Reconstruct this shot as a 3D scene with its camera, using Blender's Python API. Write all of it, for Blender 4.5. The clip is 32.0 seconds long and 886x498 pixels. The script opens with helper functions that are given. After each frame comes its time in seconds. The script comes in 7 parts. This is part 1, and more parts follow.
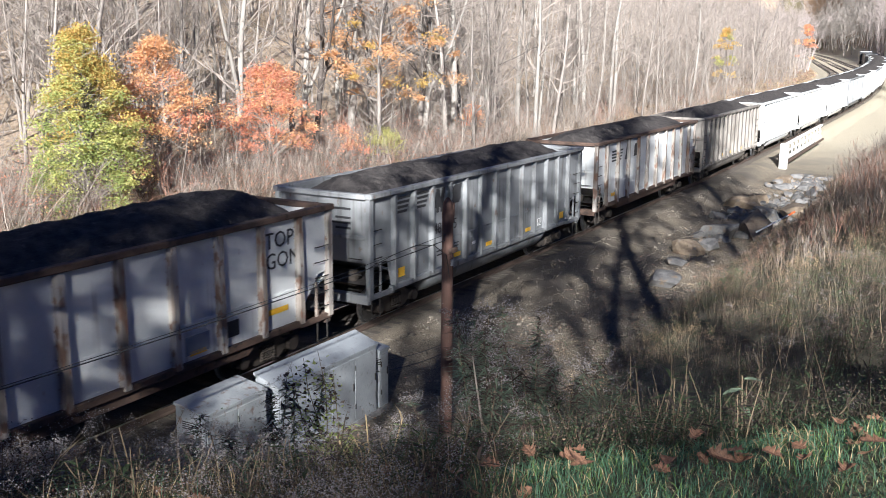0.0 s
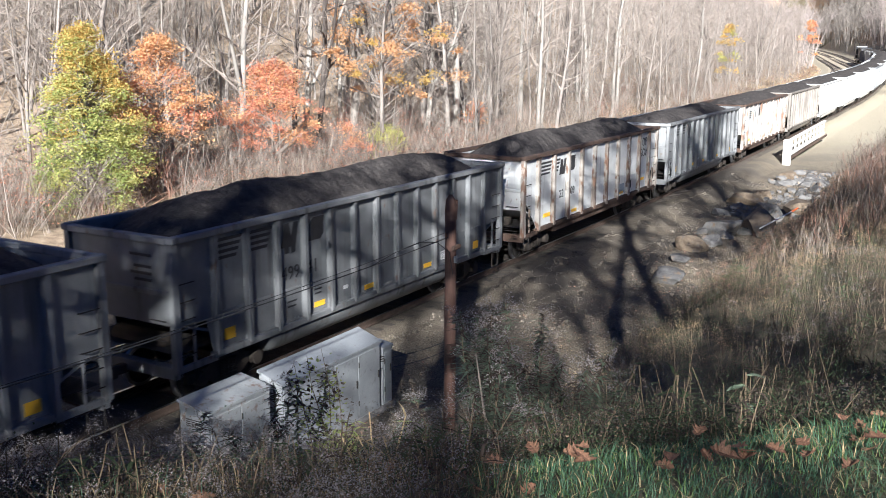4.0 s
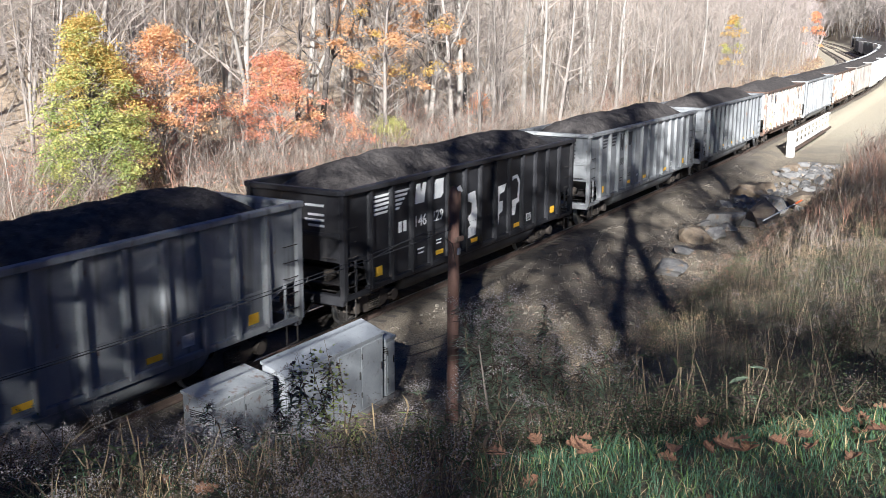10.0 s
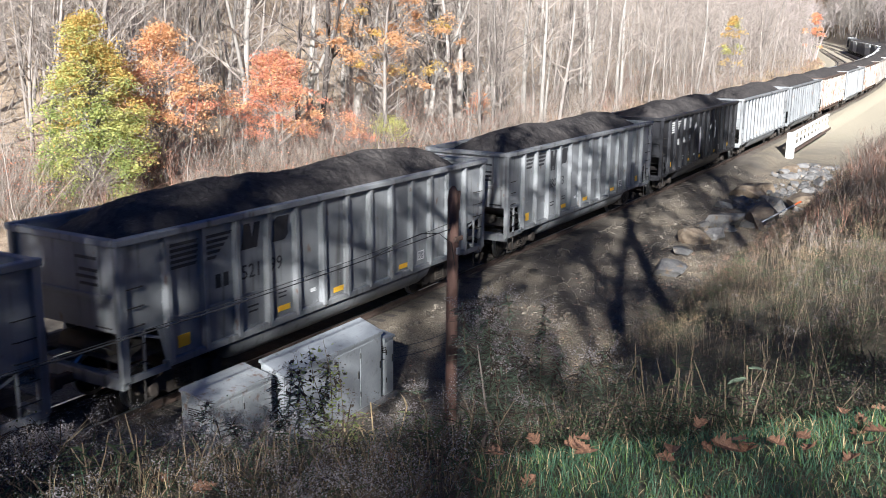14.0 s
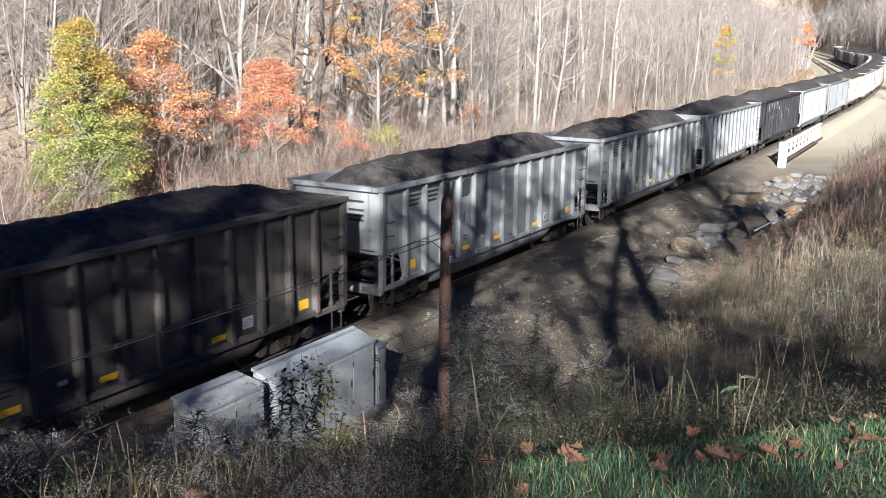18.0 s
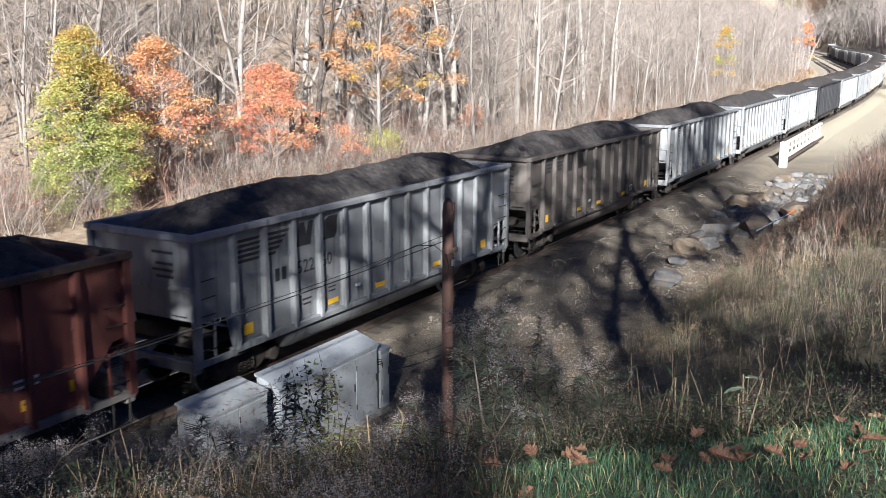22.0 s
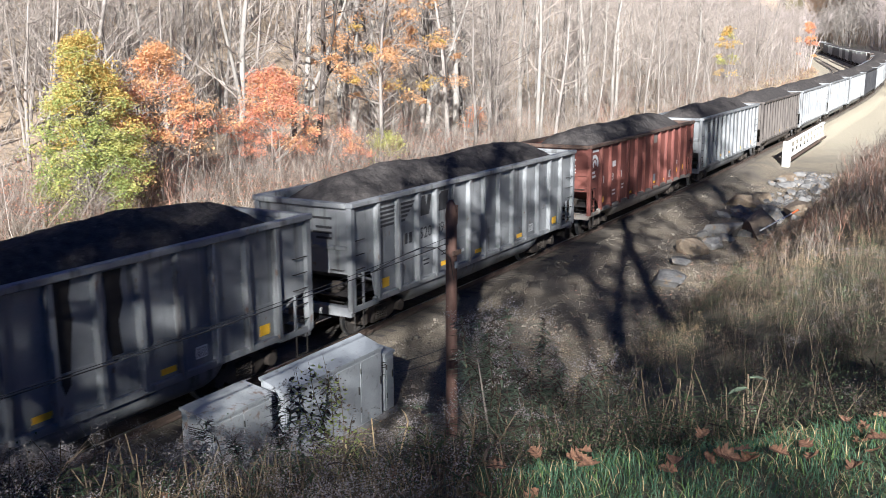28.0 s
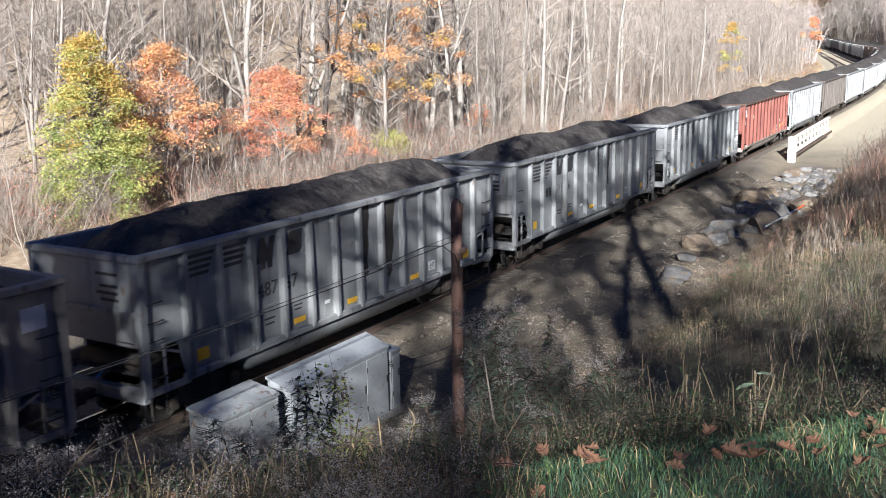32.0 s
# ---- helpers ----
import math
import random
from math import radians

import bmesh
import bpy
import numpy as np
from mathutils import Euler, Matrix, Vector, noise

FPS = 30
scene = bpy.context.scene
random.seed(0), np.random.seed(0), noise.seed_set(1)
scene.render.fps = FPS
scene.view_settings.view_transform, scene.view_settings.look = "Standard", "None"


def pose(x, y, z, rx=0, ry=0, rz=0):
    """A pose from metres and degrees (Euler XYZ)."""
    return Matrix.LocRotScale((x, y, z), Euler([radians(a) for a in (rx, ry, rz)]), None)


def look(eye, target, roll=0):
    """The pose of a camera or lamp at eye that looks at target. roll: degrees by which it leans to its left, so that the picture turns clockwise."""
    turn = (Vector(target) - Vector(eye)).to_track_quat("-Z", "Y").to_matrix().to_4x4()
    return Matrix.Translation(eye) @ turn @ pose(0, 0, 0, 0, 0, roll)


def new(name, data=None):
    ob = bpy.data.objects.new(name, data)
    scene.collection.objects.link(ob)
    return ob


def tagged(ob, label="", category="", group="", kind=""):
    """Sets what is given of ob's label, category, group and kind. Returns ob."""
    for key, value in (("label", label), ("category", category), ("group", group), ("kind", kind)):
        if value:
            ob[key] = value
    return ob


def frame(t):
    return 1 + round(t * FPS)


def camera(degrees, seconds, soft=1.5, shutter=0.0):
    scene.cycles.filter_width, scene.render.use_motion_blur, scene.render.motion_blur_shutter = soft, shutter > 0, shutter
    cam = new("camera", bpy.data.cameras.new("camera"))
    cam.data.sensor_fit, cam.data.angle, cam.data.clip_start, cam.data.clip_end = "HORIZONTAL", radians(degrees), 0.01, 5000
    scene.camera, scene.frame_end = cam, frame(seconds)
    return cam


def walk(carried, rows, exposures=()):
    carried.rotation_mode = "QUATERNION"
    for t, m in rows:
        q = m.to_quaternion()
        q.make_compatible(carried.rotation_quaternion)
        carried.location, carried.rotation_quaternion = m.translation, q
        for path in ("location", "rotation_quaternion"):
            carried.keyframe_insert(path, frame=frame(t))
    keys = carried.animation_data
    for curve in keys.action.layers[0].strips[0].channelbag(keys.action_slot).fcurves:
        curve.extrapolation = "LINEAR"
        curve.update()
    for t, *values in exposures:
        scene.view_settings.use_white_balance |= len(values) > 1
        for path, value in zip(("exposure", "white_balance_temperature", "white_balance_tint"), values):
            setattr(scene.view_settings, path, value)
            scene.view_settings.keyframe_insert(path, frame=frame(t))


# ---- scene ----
# ---- camera: held by hand on the bank, turning a little ----
cam = camera(48.92, 32.0, soft=0.85, shutter=0.3)
EYE = Vector((0, -15.64, 7.65))


def aim(pan, tilt, roll):
    """Looking pan degrees from +y towards +x, tilt degrees up."""
    p, q = radians(pan), radians(tilt)
    way = Vector((math.sin(p) * math.cos(q), math.cos(p) * math.cos(q), math.sin(q)))
    return look(EYE, EYE + way * 20, roll)


# seconds, pan, tilt, roll
PATH = [
    (0.0, 60.273, -11.885, 0.57), (0.5, 60.271, -11.880, 0.56), (1.0, 60.262, -11.877, 0.52),
    (1.5, 60.248, -11.874, 0.49), (2.0, 60.235, -11.881, 0.49), (2.5, 60.212, -11.908, 0.49),
    (3.0, 60.176, -11.949, 0.47), (3.5, 60.130, -12.001, 0.43), (5.5, 60.052, -12.228, 0.37),
    (6.0, 60.069, -12.283, 0.36), (6.5, 60.086, -12.346, 0.35), (7.0, 60.099, -12.404, 0.33),
    (7.5, 60.115, -12.444, 0.32), (8.0, 60.129, -12.471, 0.32), (8.5, 60.109, -12.494, 0.31),
    (9.0, 60.042, -12.513, 0.32), (9.5, 59.964, -12.527, 0.36), (10.0, 59.905, -12.545, 0.44),
    (10.5, 59.862, -12.562, 0.53), (11.0, 59.841, -12.575, 0.61), (11.5, 59.849, -12.587, 0.68),
    (12.0, 59.872, -12.595, 0.72), (12.5, 59.894, -12.591, 0.73), (13.0, 59.914, -12.584, 0.72),
    (13.5, 59.927, -12.578, 0.71), (14.0, 59.960, -12.572, 0.72), (14.5, 60.042, -12.569, 0.78),
    (16.5, 60.283, -12.365, 0.86), (17.0, 60.319, -12.279, 0.91), (17.5, 60.345, -12.186, 0.94),
    (18.0, 60.368, -12.079, 0.92), (18.5, 60.380, -11.977, 0.91), (19.0, 60.383, -11.880, 0.89),
    (19.5, 60.384, -11.784, 0.82), (20.0, 60.376, -11.719, 0.74), (20.5, 60.353, -11.716, 0.66),
    (21.0, 60.326, -11.764, 0.59), (21.5, 60.291, -11.824, 0.47), (22.0, 60.248, -11.878, 0.29),
    (22.5, 60.203, -11.930, 0.12), (23.0, 60.166, -11.990, 0.00), (23.5, 60.150, -12.047, -0.07),
    (24.0, 60.147, -12.082, -0.11), (24.5, 60.147, -12.087, -0.13), (25.0, 60.151, -12.057, -0.13),
    (25.5, 60.164, -11.998, -0.11), (27.5, 60.070, -11.767, -0.13), (28.0, 60.050, -11.740, -0.20),
    (28.5, 60.011, -11.731, -0.24), (29.0, 59.956, -11.732, -0.28), (29.5, 59.886, -11.742, -0.38),
    (30.0, 59.812, -11.769, -0.48), (30.5, 59.757, -11.803, -0.53), (31.0, 59.727, -11.823, -0.60),
    (31.5, 59.717, -11.832, -0.69), (32.0, 59.726, -11.844, -0.71),
]
walk(cam, [(t, aim(p, q, r)) for t, p, q, r in PATH], [(0, 1.48, 5450, 10), (32, 1.48, 5450, 10)])

# ---- daylight: low autumn sun from behind the bank ----
SUN_EL, SUN_TO = 23.0, Vector((0.906, 0.423, 0))
world = bpy.data.worlds.new("sky")
scene.world = world
world.use_nodes = True
wn = world.node_tree
sky = wn.nodes.new("ShaderNodeTexSky")
sky.sky_type = "NISHITA"
sky.sun_disc = False
sky.ozone_density, sky.dust_density = 6.0, 0.3
sky.sun_elevation = radians(SUN_EL)
sky.sun_rotation = math.atan2(-SUN_TO.x, -SUN_TO.y)
tint = wn.nodes.new("ShaderNodeMix")
tint.data_type, tint.blend_type = "RGBA", "MULTIPLY"
tint.inputs["Factor"].default_value = 1.0
tint.inputs["B"].default_value = (0.62, 0.90, 1.46, 1)
wn.links.new(sky.outputs[0], tint.inputs["A"])
wn.links.new(tint.outputs["Result"], wn.nodes["Background"].inputs[0])
wn.nodes["Background"].inputs[1].default_value = 0.0114
sun_data = bpy.data.lights.new("sun", "SUN")
sun_data.energy, sun_data.angle, sun_data.color = 5.9, radians(0.53), (1.0, 0.905, 0.76)
sun = new("sun", sun_data)
sun_way = Vector((SUN_TO.x * math.cos(radians(SUN_EL)), SUN_TO.y * math.cos(radians(SUN_EL)), -math.sin(radians(SUN_EL))))
sun.matrix_world = look((-60, -60, 60), Vector((-60, -60, 60)) + sun_way)

# ---- materials ----
def mat(name, c1, c2=None, scale=3.0, rough=0.8, metal=0.0, bump=0.0, fine=60.0, c3=None, spots=0.62, rand=0.0, stretch=(1, 1, 1), spec=0.5, coord="Object", trans=0.0):
    """Two colours mixed by coarse and fine noise, an optional third in worn spots, and bump."""
    m = bpy.data.materials.new(name)
    m.use_nodes = True
    nt = m.node_tree
    b = nt.nodes["Principled BSDF"]
    b.inputs["Roughness"].default_value = rough
    b.inputs["Metallic"].default_value = metal
    b.inputs["Specular IOR Level"].default_value = spec
    tc = nt.nodes.new("ShaderNodeTexCoord")
    mp = nt.nodes.new("ShaderNodeMapping")
    mp.inputs["Scale"].default_value = stretch
    nt.links.new(tc.outputs[coord], mp.inputs[0])
    n1 = nt.nodes.new("ShaderNodeTexNoise")
    n1.inputs["Scale"].default_value, n1.inputs["Detail"].default_value = scale, 6
    n2 = nt.nodes.new("ShaderNodeTexNoise")
    n2.inputs["Scale"].default_value, n2.inputs["Detail"].default_value = fine, 3
    for n in (n1, n2):
        nt.links.new(mp.outputs[0], n.inputs["Vector"])
    add = nt.nodes.new("ShaderNodeMath")
    add.operation = "MULTIPLY_ADD"
    nt.links.new(n2.outputs[0], add.inputs[0])
    add.inputs[1].default_value = 0.5
    nt.links.new(n1.outputs[0], add.inputs[2])
    ramp = nt.nodes.new("ShaderNodeMapRange")
    ramp.inputs[1].default_value, ramp.inputs[2].default_value = 0.5, 1.0
    nt.links.new(add.outputs[0], ramp.inputs[0])
    mix = nt.nodes.new("ShaderNodeMix")
    mix.data_type = "RGBA"
    nt.links.new(ramp.outputs[0], mix.inputs["Factor"])
    mix.inputs["A"].default_value = (*c1, 1)
    mix.inputs["B"].default_value = (*(c2 or c1), 1)
    out = mix.outputs["Result"]
    if c3:
        n3 = nt.nodes.new("ShaderNodeTexNoise")
        n3.inputs["Scale"].default_value, n3.inputs["Detail"].default_value = scale * 2.3, 8
        nt.links.new(mp.outputs[0], n3.inputs["Vector"])
        r3 = nt.nodes.new("ShaderNodeMapRange")
        r3.inputs[1].default_value, r3.inputs[2].default_value = spots, spots + 0.12
        nt.links.new(n3.outputs[0], r3.inputs[0])
        mx = nt.nodes.new("ShaderNodeMix")
        mx.data_type = "RGBA"
        nt.links.new(r3.outputs[0], mx.inputs["Factor"])
        nt.links.new(out, mx.inputs["A"])
        mx.inputs["B"].default_value = (*c3, 1)
        out = mx.outputs["Result"]
    if rand:
        oi = nt.nodes.new("ShaderNodeObjectInfo")
        ge = nt.nodes.new("ShaderNodeNewGeometry")
        sm = nt.nodes.new("ShaderNodeMath")
        sm.operation = "ADD"
        nt.links.new(oi.outputs["Random"], sm.inputs[0])
        nt.links.new(ge.outputs["Random Per Island"], sm.inputs[1])
        rr = nt.nodes.new("ShaderNodeMapRange")
        rr.inputs[2].default_value = 2.0
        rr.inputs[3].default_value, rr.inputs[4].default_value = 1 - rand, 1 + rand
        nt.links.new(sm.outputs[0], rr.inputs[0])
        hs = nt.nodes.new("ShaderNodeHueSaturation")
        nt.links.new(rr.outputs[0], hs.inputs["Value"])
        nt.links.new(out, hs.inputs["Color"])
        out = hs.outputs[0]
    nt.links.new(out, b.inputs["Base Color"])
    if bump:
        bp = nt.nodes.new("ShaderNodeBump")
        bp.inputs["Strength"].default_value = bump
        bp.inputs["Distance"].default_value = 0.05
        nt.links.new(add.outputs[0], bp.inputs["Height"])
        nt.links.new(bp.outputs[0], b.inputs["Normal"])
    if trans:
        tr = nt.nodes.new("ShaderNodeBsdfTranslucent")
        nt.links.new(out, tr.inputs[0])
        ms = nt.nodes.new("ShaderNodeMixShader")
        ms.inputs[0].default_value = trans
        nt.links.new(b.outputs[0], ms.inputs[1])
        nt.links.new(tr.outputs[0], ms.inputs[2])
        nt.links.new(ms.outputs[0], nt.nodes["Material Output"].inputs[0])
    return m


def car_paint(name, light, dark, soot, rust, rough=0.6, soot_at=0.56, rust_at=0.66):
    """Old steel paint: cloudy fading, sooty runs down the sheet, rust flecks and a little dust; each sheet differs a bit."""
    m = bpy.data.materials.new(name)
    m.use_nodes = True
    nt = m.node_tree
    b = nt.nodes["Principled BSDF"]
    b.inputs["Specular IOR Level"].default_value = 0.35
    tc = nt.nodes.new("ShaderNodeTexCoord")
    oi = nt.nodes.new("ShaderNodeObjectInfo")
    far = nt.nodes.new("ShaderNodeVectorMath")
    far.operation = "MULTIPLY"
    far.inputs[1].default_value = (37.0, 0.0, 53.0)
    nt.links.new(oi.outputs["Random"], far.inputs[0])
    shift = nt.nodes.new("ShaderNodeVectorMath")
    nt.links.new(tc.outputs["Object"], shift.inputs[0])
    nt.links.new(far.outputs[0], shift.inputs[1])

    def tex(scale, stretch=(1, 1, 1), detail=6):
        mp = nt.nodes.new("ShaderNodeMapping")
        mp.inputs["Scale"].default_value = stretch
        nt.links.new(shift.outputs[0], mp.inputs[0])
        n = nt.nodes.new("ShaderNodeTexNoise")
        n.inputs["Scale"].default_value, n.inputs["Detail"].default_value = scale, detail
        nt.links.new(mp.outputs[0], n.inputs["Vector"])
        return n.outputs[0]

    def ranged(v, lo, hi, top=1.0):
        r = nt.nodes.new("ShaderNodeMapRange")
        r.inputs[1].default_value, r.inputs[2].default_value, r.inputs[4].default_value = lo, hi, top
        nt.links.new(v, r.inputs[0])
        return r.outputs[0]

    def mixed(f, a, c):
        x = nt.nodes.new("ShaderNodeMix")
        x.data_type = "RGBA"
        nt.links.new(f, x.inputs["Factor"])
        for sock, v in (("A", a), ("B", c)):
            if isinstance(v, tuple):
                x.inputs[sock].default_value = (*v, 1)
            else:
                nt.links.new(v, x.inputs[sock])
        return x.outputs["Result"]

    cloud, runs, flecks, grain = tex(0.9), tex(4.5, (1, 1, 0.07)), tex(5.5, (1, 1, 0.45), 9), tex(45)
    col = mixed(ranged(cloud, 0.36, 0.64), dark, light)
    col = mixed(ranged(runs, soot_at, soot_at + 0.16, 0.75), col, soot)
    col = mixed(ranged(flecks, rust_at, rust_at + 0.06, 0.8), col, rust)
    val = nt.nodes.new("ShaderNodeMapRange")
    val.inputs[3].default_value, val.inputs[4].default_value = 0.86, 1.14
    nt.links.new(grain, val.inputs[0])
    val2 = nt.nodes.new("ShaderNodeMath")
    val2.operation = "MULTIPLY_ADD"
    nt.links.new(oi.outputs["Random"], val2.inputs[0])
    val2.inputs[1].default_value = 0.10
    nt.links.new(val.outputs[0], val2.inputs[2])
    hs = nt.nodes.new("ShaderNodeHueSaturation")
    nt.links.new(val2.outputs[0], hs.inputs["Value"])
    nt.links.new(col, hs.inputs["Color"])
    nt.links.new(hs.outputs[0], b.inputs["Base Color"])
    rr = nt.nodes.new("ShaderNodeMapRange")
    rr.inputs[3].default_value, rr.inputs[4].default_value = rough - 0.12, rough + 0.15
    nt.links.new(cloud, rr.inputs[0])
    nt.links.new(rr.outputs[0], b.inputs["Roughness"])
    bp = nt.nodes.new("ShaderNodeBump")
    bp.inputs["Strength"].default_value, bp.inputs["Distance"].default_value = 0.35, 0.03
    nt.links.new(tex(1.7, (1, 1, 0.6), 2), bp.inputs["Height"])
    nt.links.new(bp.outputs[0], b.inputs["Normal"])
    return m


